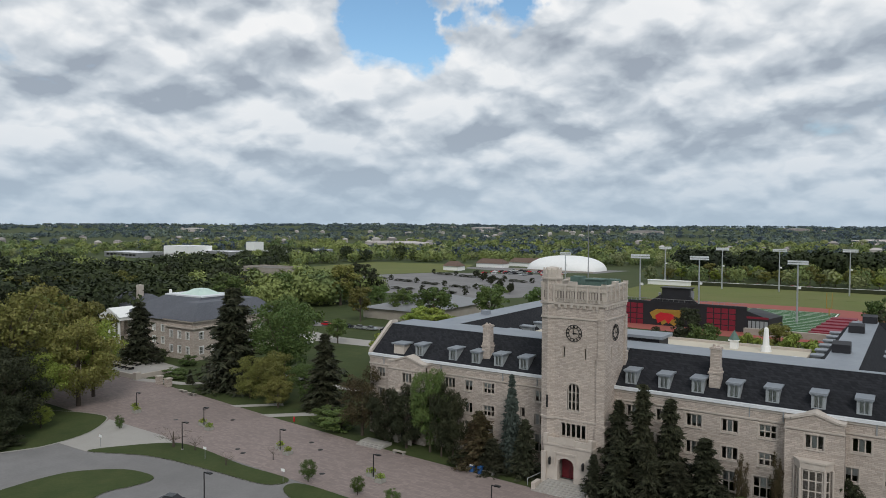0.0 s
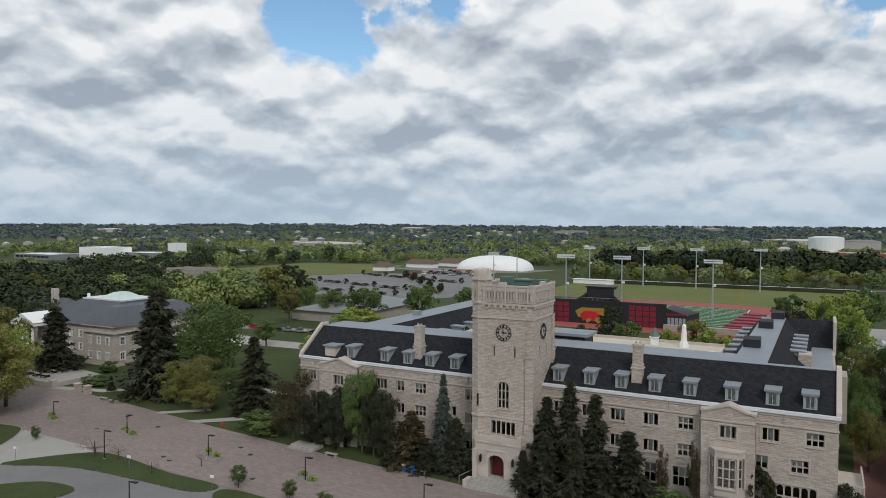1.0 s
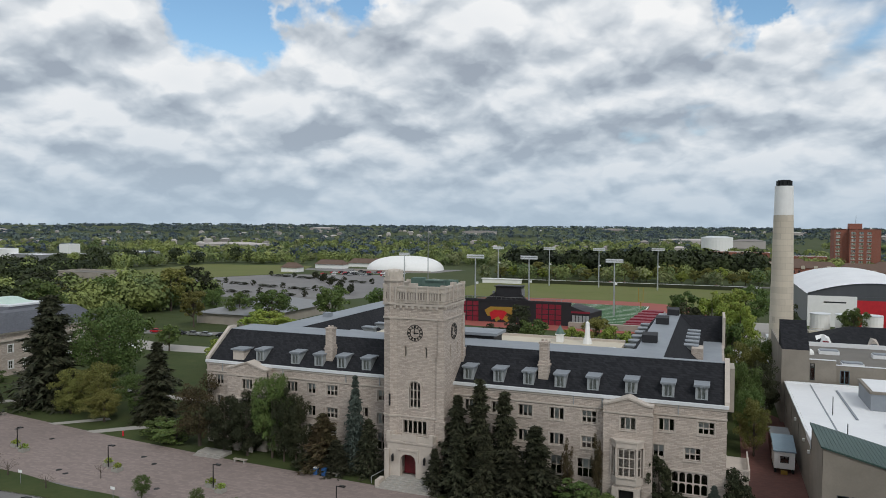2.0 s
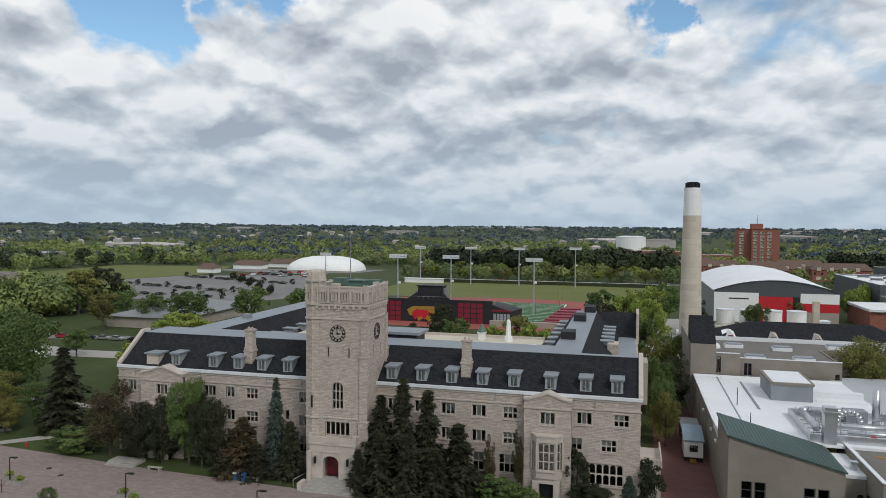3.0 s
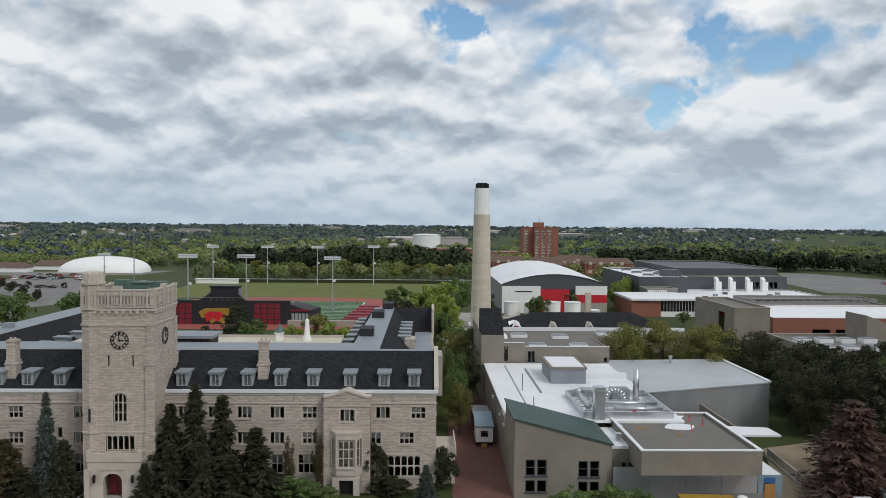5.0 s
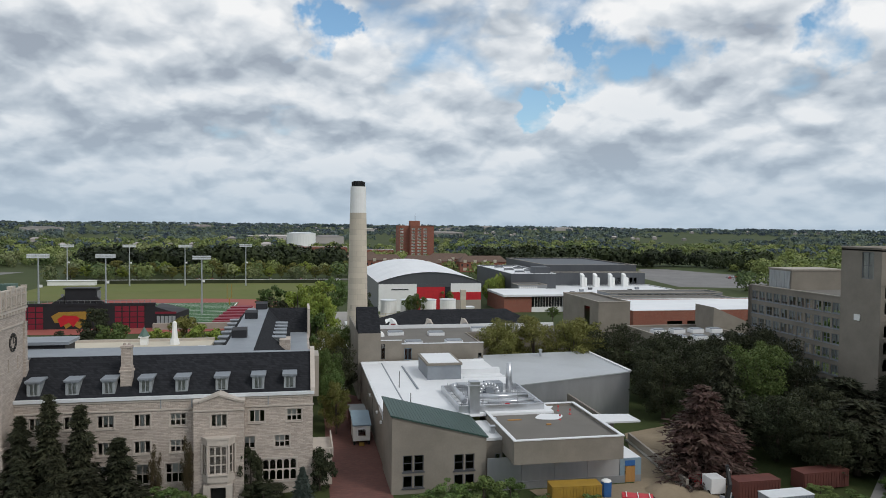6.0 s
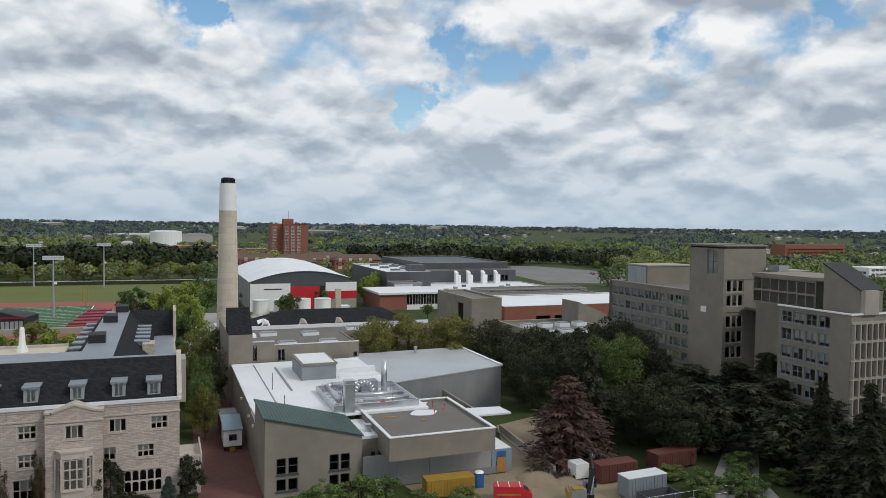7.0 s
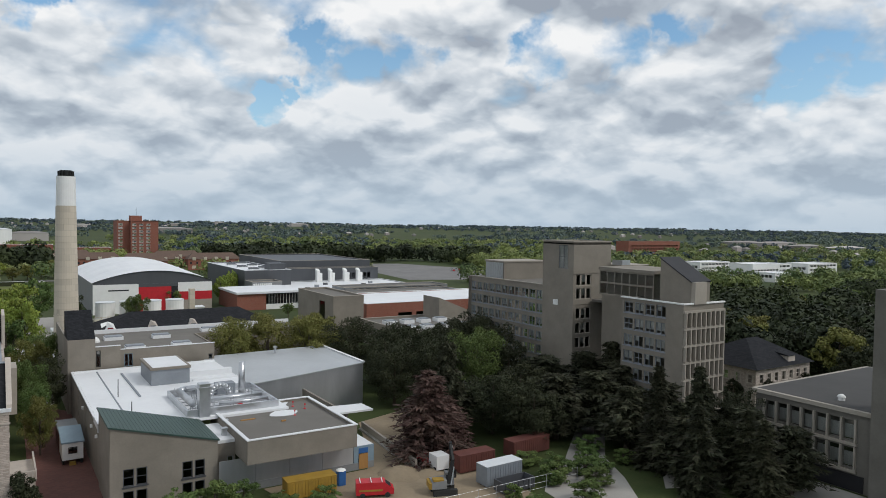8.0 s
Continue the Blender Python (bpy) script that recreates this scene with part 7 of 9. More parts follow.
for x0, cols in ((-96, 4), (-63.5, 4)):
    for i in range(cols):
        for k in range(4):
            cx_, cz_ = X(x0) + 1.3 + 2.5 * i + (0.0), 1.0 + 2.0 * k
            part("diamond_panel", Geo().prism([(cx_ - 1.05, -2.08), (cx_ + 1.05, -2.08), (cx_ + 1.05, -2.003), (cx_ - 1.05, -2.003)], cz_ - 0.85, cz_ + 0.85), "crimson", sd)
# winged emblem drawn as plain shapes
def plate(name, pts, mat, d):
    gg = Geo()
    k = len(pts)
    gg.v = [(X(x), -2.0 - d, z) for x, z in pts] + [(X(x), -1.99, z) for x, z in pts]
    gg.f = [tuple(range(k)), tuple(range(2 * k - 1, k - 1, -1))] + [((j + 1) % k, j, j + k, (j + 1) % k + k) for j in range(k)]
    part(name, gg, mat, sd)


plate("emblem_wing", [(-82.5, 2.4), (-83.6, 4.6), (-81.2, 6.0), (-74.0, 6.1), (-69.6, 6.2), (-72.4, 4.2), (-72.6, 2.0), (-74.6, 0.2), (-76.8, 1.6), (-79.0, 0.2), (-80.0, 2.2)], "yellow", 0.12)
plate("emblem_body", [(-80.6, 0.8), (-81.6, 3.6), (-79.6, 4.9), (-75.6, 4.6), (-73.6, 3.2), (-75.4, 2.6), (-76.6, 0.8), (-78.0, 2.4)], "red", 0.18)
plate("emblem_feather", [(-79.4, 5.2), (-72.0, 5.6), (-74.4, 4.9), (-78.6, 4.7)], "yellow", 0.22)
# scoreboard and press box
part("press_box", Geo().box(X(-79.5), X(-69.6), -1.0, 4, 8.9, 13.7), "black", sd)
part("press_box_roof", Geo().box(X(-80), X(-69.2), -1.4, 4.4, 13.7, 14.1), "iron", sd)
part("speaker_arm", Geo().box(X(-69.2), X(-68.2), -1, 0, 10.5, 13.2).box(X(-80.8), X(-80), -1, 0, 11, 12), "grey_paint", sd)
part("step_panel", Geo().prism([(X(-83.5), -2.1), (X(-79.5), -2.1), (X(-79.5), -1.0), (X(-83.5), -1.0)], 8.9, [8.95, 11.5, 11.5, 8.95]).prism([(X(-69.6), -2.1), (X(-66.5), -2.1), (X(-66.5), -1.0), (X(-69.6), -1.0)], 8.9, [11.5, 8.95, 8.95, 11.5]), "black", sd)
# end pavilion with glazing
part("pavilion", Geo().prism([(X(-50), -2), (X(-43), -2), (X(-40.5), 10), (X(-50), 10)], 0, [7.5, 5.2, 5.2, 7.5]), "black", sd)
g = Geo()
for k in range(5):
    g.box(X(-49.5) + 1.3 * k, X(-48.5) + 1.3 * k, -2.08, -2.01, 1.0, 4.2)
part("pavilion_glazing", g, "galv", sd)
part("pavilion_fascia", Geo().box(X(-50), X(-43), -2.15, -2.0, 5.0, 5.7), "crimson", sd)
# lower concourse fence
fn = thing("field_fence", -60, 443.5, 0, "long green fence with white rail along the field", "fence")
part("mesh_panel", Geo().box(-75, 75, -0.06, 0.06, 0, 2.2), "leaf_dark", fn)
part("top_rail", Geo().box(-75, 75, -0.1, 0.1, 2.2, 2.4), "white", fn)
fw = thing("boundary_wall", -60, 446, 0, "low pale wall along the field road", "wall")
part("wall_body", Geo().box(-75, 75, -0.2, 0.2, 0, 1.6), "concrete_pale", fw)
hd = thing("player_shelter", -125, 436, 0, "long white shelter beside the field", "shelter")
part("shelter_body", Geo().box(-15, 10, -2, 2, 0, 2.6), "white", hd)
part("shelter_roof", Geo().box(-15.5, 10.5, -2.5, 2.5, 2.6, 2.9), "white", hd)
# crimson bleachers at the east end
bl = thing("bleachers", -25, 296, 0, "open crimson bleachers with pale aisles", "bleachers")
for k in range(11):
    part("bench", Geo().box(-5.5 + 0.3 * k - 1.4, 4.5, -26 + 4.6 * k, -26 + 4.6 * k + 2.6, 0.2, 1.0 + 0.25 * (k % 2)), "crimson", bl)
part("frame", Geo().box(-5, 5, -27, 25, 0, 0.2), "concrete_pale", bl)
bw = thing("concourse_wall", -36, 258, 0, "pale concrete concourse wall and terraces", "wall")
part("wall_body", Geo().box(-14, 22, -1, 1, 0, 2.2), "concrete_pale", bw)
part("terrace", Geo().box(-12, 20, 1, 4, 0, 1.2), "concrete_pale", bw)


def floodlight(x, y, h, heads):
    f = thing("floodlight_mast", x, y, 0, "tall galvanised floodlight mast with a bank of lamps", "floodlight", "stadium floodlights")
    part("mast", Geo().cyl(0, 0, 0, h - 1.0, 0.42, 0.22, 10), "galv", f)
    w = 3.6
    part("cross_arm", Geo().box(-w, w, -0.12, 0.12, h - 1.3, h - 1.1).box(-w, w, -0.12, 0.12, h - 0.5, h - 0.3), "galv", f)
    for r in range(2):
        for k in range(heads):
            part("lamp_head", Geo().box(-w + 2 * w * k / heads + 0.06, -w + 2 * w * (k + 1) / heads - 0.06, -0.5, 0.2, h - 1.25 + 0.85 * r, h - 0.65 + 0.85 * r), "gutter", f)
    part("speaker", Geo().box(0.3, 1.2, -0.3, 0.3, h * 0.55, h * 0.55 + 0.9), "white", f)


for x, y, h in ((-89.4, 267.8, 25.5), (-72.9, 289, 24.5), (-39.3, 299.5, 23.4), (-129.8, 435, 23.1), (-95.4, 429, 23.4), (-65.5, 430, 23.4), (-31.2, 425, 24.1), (-187.8, 418, 18.7)):
    floodlight(x, y, h, 5)

# ---- west hall: stone with a slate mansard and glazed lantern ----
M["pale_green"] = material("pale_green_glazing", (0.55, 0.68, 0.60), (0.45, 0.58, 0.52), 0.5, 0.35)
window_kind("wh", 1.3, 2.0, 2, 2, frame_mat="white", bar=0.08, surround=0.2)
wh = thing("west_hall", -180, 135, 0, "grey stone hall with slate hipped roofs and a white portico", "building")
O = Vector((-180, 135, 0))


def wp(name, geo, mat, label=""):
    return part(name, moved(geo), mat, wh, label)


def wf(ox, oy, rot, length, z0, z1, items):
    facade(wh, ox - O.x, oy - O.y, rot, length, z0, z1, "stone", items, 0.4)


wf(-174.2, 121.5, 0, 12.0, 0, 10.4, [(2.4, 5.6, "wh"), (6.0, 5.6, "wh"), (9.6, 5.6, "wh"), (2.4, 1.6, "wh"), (6.0, 1.6, "wh"), (9.6, 1.6, "wh")])
wf(-162.2, 121.5, 90, 30, 0, 10.4, [(2.6 + 4.2 * k, z, "wh") for k in range(6) for z in (1.6, 5.6)])
wf(-174.2, 128, -90, 6.5, 0, 10.4, [])
wf(-205, 128, 0, 30.8, 0, 9.0, [(3 + 4.2 * k, z, "wh") for k in range(7) for z in (1.6, 5.2)])
wf(-205, 160, -90, 32, 0, 9.0, [])
wp("cornice", Geo().box(-174.7, -161.7, 121.0, 121.49, 8.6, 9.0).box(-162.19, -161.7, 121.5, 151.5, 8.6, 9.0).box(-174.8, -161.6, 120.9, 121.49, 10.4, 10.8).box(-162.19, -161.6, 121.49, 151.5, 10.4, 10.8), "trim")
g = Geo()
g.v = [(-175, 120.8, 10.8), (-161.4, 120.8, 10.8), (-161.4, 152, 10.8), (-175, 152, 10.8), (-171.5, 126, 15.0), (-166, 126, 15.0), (-166, 147, 15.0), (-171.5, 147, 15.0)]
g.f = [(0, 1, 5, 4), (1, 2, 6, 5), (2, 3, 7, 6), (3, 0, 4, 7), (4, 5, 6, 7)]
wp("roof_slope", g, "slate_pale")
g = Geo()
g.v = [(-205.8, 127.2, 9.0), (-174, 127.2, 9.0), (-174, 160.8, 9.0), (-205.8, 160.8, 9.0), (-194, 135.5, 15.2), (-177, 135.5, 15.2), (-177, 147, 15.2), (-194, 147, 15.2)]
g.f = [(0, 1, 5, 4), (1, 2, 6, 5), (2, 3, 7, 6), (3, 0, 4, 7)]
wp("roof_slope", g, "slate_pale")
wp("roof_deck", Geo().box(-194.3, -176.7, 135.2, 147.3, 15.0, 15.4), "gutter", "pale metal deck")
g = Geo()
g.v = [(-189, 137, 15.4), (-180, 137, 15.4), (-180, 145, 15.4), (-189, 145, 15.4), (-186, 139.5, 17.0), (-183, 139.5, 17.0), (-183, 142.5, 17.0), (-186, 142.5, 17.0)]
g.f = [(0, 1, 5, 4), (1, 2, 6, 5), (2, 3, 7, 6), (3, 0, 4, 7), (4, 5, 6, 7)]
wp("lantern", g, "pale_green", "pale green glazed roof lantern")
wp("roof_vent", Geo().cyl(-193.2, 136.4, 15.4, 16.6, 0.5, 0.4, 8), "white")
# portico
for k in range(4):
    wp("column", Geo().cyl(-209.5 + 2.6 * k, 124.4, 0.8, 7.6, 0.45, 0.38, 12), "white")
wp("portico_base", Geo().box(-211, -200, 123.4, 128, 0, 0.8), "path")
wp("entablature", Geo().box(-211, -200, 123.6, 128, 7.6, 8.6), "white")
g = Geo()
g.v = [(-211.3, 123.4, 8.6), (-199.7, 123.4, 8.6), (-205.5, 123.4, 11.2), (-211.3, 133, 8.6), (-199.7, 133, 8.6), (-205.5, 133, 11.2)]
g.f = [(0, 1, 2), (5, 4, 3), (0, 2, 5, 3), (2, 1, 4, 5), (0, 3, 4, 1)]
wp("pediment", g, "white")
wp("back_range", Geo().box(-232, -206, 135, 150, 0, 8), "stone")
g = Geo()
g.v = [(-233, 134, 8), (-205.9, 134, 8), (-205.9, 151, 8), (-233, 151, 8), (-227, 142.5, 13.5), (-212, 142.5, 13.5)]
g.f = [(0, 1, 5, 4), (1, 2, 5), (2, 3, 4, 5), (3, 0, 4)]
wp("roof_slope", g, "slate_pale")
wp("chimney", Geo().box(-217, -215.2, 140, 141.6, 11, 16.5), "trim")
flat_block("stone_annex", "small grey stone annex among trees", -171, -161, 152, 162, 10, "stone", roof="lead", bands=[("s", 1, 7, 2, 4, 2)])

# terrace wall in front of it
tw_ = thing("terrace_wall", -165, 100, 0.05, "low pale stone terrace wall with end piers", "wall")
part("wall_body", Geo().box(-14, 10.5, -0.25, 0.25, 0, 1.1).box(10.2, 10.7, 0.25, 9, 0, 1.1), "trim", tw_)
part("pier", Geo().box(9.8, 11.1, -0.65, 0.65, 0, 1.7), "trim", tw_)
part("pier", Geo().box(-14.7, -13.4, -0.65, 0.65, 0, 1.7), "trim", tw_)
for k in range(9):
    tb_ = thing("picnic_table", -179 + 3.2 * (k % 5), 105.5 + 4 * (k // 5), 0.05, "pale weathered picnic table on the terrace", "table", "terrace tables")
    part("tabletop", Geo().box(-1.0, 1.0, -0.45, 0.45, 0.72, 0.78), "concrete_pale", tb_)
    part("bench", Geo().box(-1.0, 1.0, -0.95, -0.7, 0.42, 0.46), "concrete_pale", tb_)
    part("bench", Geo().box(-1.0, 1.0, 0.7, 0.95, 0.42, 0.46), "concrete_pale", tb_)
    part("leg", Geo().box(-0.7, -0.6, -0.8, 0.8, 0.0, 0.72), "iron", tb_)
    part("leg", Geo().box(0.6, 0.7, -0.8, 0.8, 0.0, 0.72), "iron", tb_)
sheet("terrace", [(-182, 100.4), (-155.5, 100.4), (-155.5, 114), (-182, 118)], 0.11, "path", "pale paved terrace")
for x, y in ((-146.0, 100.2), (-142.2, 99.9)):
    pr_ = thing("stone_pier", x, y, 0.05, "squat rough stone pier by the path", "pier", "gate piers")
    part("shaft", Geo().box(-0.6, 0.6, -0.6, 0.6, 0, 1.7), "stone", pr_)
    part("cap", Geo().box(-0.72, 0.72, -0.72, 0.72, 1.7, 1.9), "trim", pr_)
for x, y, r in ((-134.5, 98.2, 8), (-130.6, 97.6, 8), (-70.0, 92.2, 4), (-53.5, 92.4, 4), (-58.0, 92.4, 4)):
    be = thing("bench", x, y, 0.07, "low concrete and timber bench beside the walk", "bench", "benches")
    part("seat", Geo().box(-1.2, 1.2, -0.3, 0.3, 0.42, 0.52), "concrete_pale", be)
    part("leg", Geo().box(-1.0, -0.75, -0.28, 0.28, 0, 0.42), "kerb", be)
    part("leg", Geo().box(0.75, 1.0, -0.28, 0.28, 0, 0.42), "kerb", be)


def lamp_post(x, y, h, arm):
    f = thing("street_lamp", x, y, 0.07, "black lamp post with a flat shoebox head", "street lamp", "plaza lamps")
    part("post", Geo().cyl(0, 0, 0, h, 0.09, 0.07, 8), "iron", f)
    part("arm", Geo().box(0, arm * 0.55, -0.05, 0.05, h - 0.06, h + 0.04), "iron", f)
    part("lamp_head", Geo().box(arm * 0.4, arm * 1.15, -0.2, 0.2, h - 0.02, h + 0.14), "iron", f)
    part("base", Geo().cyl(0, 0, 0, 0.25, 0.22, 0.18, 8), "kerb", f)


for x, y in ((-129.0, 83.6), (-108.7, 84.0), (-87.0, 82.3), (-66.4, 81.3), (-46.0, 80.5)):
    lamp_post(x, y, 3.6, 1.1)
for x, y in ((-78.0, 60.6), (-100.5, 73.5)):
    lamp_post(x, y, 4.7, 1.3)


def planter(x, y, seed):
    f = thing("flower_planter", x, y, 0.07, "square concrete planter with yellow and green bedding", "planter", "flower planters")
    part("tub", Geo().prism([(-0.6, -0.6), (0.6, -0.6), (0.6, 0.6), (-0.6, 0.6)], 0, 0.6), "kerb", f)
    g = Geo()
    rr = random.Random(seed)
    for k in range(130):
        a, r = rr.uniform(0, 6.28), rr.uniform(0, 0.75)
        p = Vector((r * math.cos(a), r * math.sin(a), 0.6 + rr.uniform(0, 0.75) * (1 - r * 0.6)))
        u = Vector((rr.uniform(-1, 1), rr.uniform(-1, 1), rr.uniform(-1, 1))).normalized() * 0.13
        w = u.cross(Vector((rr.uniform(-1, 1), rr.uniform(-1, 1), 1))).normalized() * 0.13
        g.face(p - u, p - w, p + u, p + w)
    part("flowers", g, "leaf_light", f)


for k, (x, y) in enumerate(((-127.6, 82.7), (-130.3, 84.0), (-106.3, 83.3), (-109.8, 84.6), (-84.8, 81.9), (-87.9, 83.2), (-64.7, 80.8), (-67.4, 82.0), (-45.2, 80.0))):
    planter(x, y, k)
for x, y in ((-93.5, 79.0), (-91.2, 78.2), (-108.0, 90.0), (-82.0, 86.5), (-119, 92), (-117, 84), (-86, 88.5), (-74, 78.5)):
    mc = thing("manhole_cover", x, y, 0.07, "dark iron manhole cover flush in the paving", "manhole", "manhole covers")
    part("cover", Geo().cyl(0, 0, 0, 0.012, 0.45, 0.45, 14), "iron", mc)
for x, y in ((-113.0, 66.8), (-76.0, 72.6), (-93.5, 72.6)):
    sg = thing("sign_post", x, y, 0.15, "small white traffic sign on a thin post", "sign", "traffic signs")
    part("post", Geo().cyl(0, 0, 0, 1.9, 0.035, 0.035, 6), "grey_paint", sg)
    part("sign_panel", Geo().box(-0.4, 0.4, -0.06, -0.04, 1.6, 2.0), "white", sg)
hy = thing("fire_hydrant", -97.8, 95.9, 0.07, "red fire hydrant at the plaza edge", "hydrant")
part("barrel", Geo().cyl(0, 0, 0, 0.75, 0.17, 0.15, 10), "red", hy)
part("bonnet", Geo().dome(0, 0, 0.75, 0.19, 0.18, 10, 3), "red", hy)
for x in (-56.0, -54.6):
    bn = thing("recycling_bin", x, 92.0, 0.07, "blue recycling bin beside the walk", "bin", "recycling bins")
    part("bin_body", Geo().prism([(-0.3, -0.3), (0.3, -0.3), (0.3, 0.3), (-0.3, 0.3)], 0, 1.0), "blue", bn)
    part("lid", Geo().box(-0.34, 0.34, -0.34, 0.34, 1.0, 1.1), "blue" if x > -55 else "white", bn)
# hand rail by the tower steps
hr = thing("hand_rail", -46.6, 91.8, 0.07, "pale metal hand rail by the steps", "railing")
part("rail", Geo().tube((0, 0, 1.0), (1.0, 2.4, 1.4), 0.05), "galv", hr)
part("post", Geo().cyl(0, 0, 0, 1.0, 0.05, 0.05, 6).cyl(1.0, 2.4, 0, 1.4, 0.05, 0.05, 6), "galv", hr)
sw = thing("west_steps", -76.5, 93.6, 0.05, "pale concrete entrance slab and low wall", "steps")
for k in range(3):
    part("step", Geo().box(-2.6, 2.6, -1.6 + 0.5 * k, 1.6, 0.16 * k, 0.16 * (k + 1)), "path", sw)


# ---- vehicles ----
def car(x, y, rot, paint, name="car", label="parked dark car", z=0.06, group="parked cars"):
    f = thing(name, x, y, z, label, "car", group)
    f.rotation_euler = (0, 0, radians(rot))
    g = Geo()
    sec = [(-2.15, 0.35, 0.62), (-2.1, 0.3, 0.9), (-1.3, 0.3, 0.98), (1.0, 0.3, 0.95), (2.05, 0.32, 0.78), (2.2, 0.38, 0.6)]
    for (xa, a0, a1), (xb, b0, b1) in zip(sec, sec[1:]):
        i = len(g.v)
        wa, wb = (0.86 if abs(xa) < 2.12 else 0.72), (0.86 if abs(xb) < 2.12 else 0.72)
        g.v += [(xa, -wa, a0), (xa, wa, a0), (xa, wa, a1), (xa, -wa, a1), (xb, -wb, b0), (xb, wb, b0), (xb, wb, b1), (xb, -wb, b1)]
        g.f += [tuple(i + k for k in q) for q in ((0, 4, 5, 1), (3, 2, 6, 7), (0, 3, 7, 4), (1, 5, 6, 2))]
    i = len(g.v)
    g.face((-2.15, -0.72, 0.35), (-2.15, 0.72, 0.35), (-2.15, 0.72, 0.62), (-2.15, -0.72, 0.62)).face((2.2, 0.72, 0.38), (2.2, -0.72, 0.38), (2.2, -0.72, 0.6), (2.2, 0.72, 0.6))
    part("body", g, paint, f)
    g = Geo()
    lo = [(-1.5, -0.78), (0.95, -0.78), (0.95, 0.78), (-1.5, 0.78)]
    hi = [(-1.0, -0.62), (0.25, -0.62), (0.25, 0.62), (-1.0, 0.62)]
    g.v = [(*p, 0.95) for p in lo] + [(*p, 1.42) for p in hi]
    g.f = [(0, 1, 5, 4), (1, 2, 6, 5), (2, 3, 7, 6), (3, 0, 4, 7)]
    part("glasshouse", g, "black", f, "dark glazing")
    part("roof", Geo().prism([(-1.05, -0.63), (0.3, -0.63), (0.3, 0.63), (-1.05, 0.63)], 1.42, 1.47), paint, f)
    for wx in (-1.35, 1.35):
        for wy in (-0.86, 0.86):
            wheel = part("wheel", Geo().tube((wx, wy - 0.1, 0.32), (wx, wy + 0.1, 0.32), 0.32, 12), "rubber", f)
            part("rim", Geo().tube((wx, wy - 0.105, 0.32), (wx, wy + 0.105, 0.32), 0.19, 8), "galv", wheel)
    return f


M["car_black"] = material("black_car_paint", (0.015, 0.017, 0.02), (0.02, 0.022, 0.026), 1.0, 0.25, 0.3)
M["car_silver"] = material("silver_car_paint", (0.45, 0.46, 0.47), (0.4, 0.41, 0.42), 1.0, 0.3, 0.5)
M["car_white"] = material("white_car_paint", (0.75, 0.75, 0.75), (0.7, 0.7, 0.7), 1.0, 0.3)
car(-81.8, 58.6, 20, "car_black", label="black car parked on the turning loop")
master = {}
for key, lab in (("car_silver", "silver car in the car park"), ("car_white", "white car in the car park"), ("car_black", "dark car in the car park"), ("red", "red car in the car park")):
    master[key] = car(-250 - 3 * len(master), 470, 60, key, label=lab)
rnd = random.Random(11)
for k in range(70):
    key = rnd.choice(list(master))
    if k < 44:
        x, y = -272 + rnd.uniform(0, 62), 452 + rnd.choice((0, 6, 14, 20, 30, 38)) + rnd.uniform(-0.4, 0.4)
    elif k < 58:
        x, y = -120 + rnd.uniform(0, 150), 458 + rnd.uniform(0, 3)
    else:
        x, y = 300 + rnd.uniform(0, 30), 400 + rnd.choice((0, 8, 16, 60, 70)) + rnd.uniform(-1, 1)
    copy_thing(master[key], Matrix.LocRotScale((x, y, 0.09), Euler((0, 0, radians(rnd.choice((60, 240, 62))))), None))
for k in range(14):
    copy_thing(master[rnd.choice(list(master))], Matrix.LocRotScale((-196 + k * 5.5 + rnd.uniform(-1, 1), 190 + 0.2 * k, 0.09), Euler((0, 0, radians(8))), None))
for k in range(10):
    copy_thing(master[rnd.choice(list(master))], Matrix.LocRotScale((300 + k * 7 + rnd.uniform(-1, 1), 205 - 1.4 * k, 0.09), Euler((0, 0, radians(rnd.choice((60, 150))))), None))
tr = thing("delivery_truck", -157.6, 157.8, 0.08, "white box truck parked by the trees", "truck")
part("cargo_box", Geo().box(-3.0, 1.6, -1.2, 1.2, 0.8, 3.4), "white", tr)
part("cab", Geo().prism([(1.6, -1.1), (3.2, -1.1), (3.2, 1.1), (1.6, 1.1)], 0.6, [2.4, 1.7, 1.7, 2.4]), "white", tr)
for wx in (-2.0, 2.4):
    for wy in (-1.1, 1.1):
        part("wheel", Geo().tube((wx, wy - 0.12, 0.45), (wx, wy + 0.12, 0.45), 0.45, 12), "rubber", tr)

# ---- building site ----
rw = thing("retaining_wall", 55.8, 102.5, 0.05, "raw concrete retaining wall of the site", "wall")
rw.rotation_euler = (0, 0, radians(-5))
part("wall_body", Geo().box(-0.2, 0.2, -11.5, 11.5, 0, 1.4), "concrete_pale", rw)
part("footing", Geo().box(-0.7, 0.7, -11.5, 11.5, 0, 0.3), "kerb", rw)


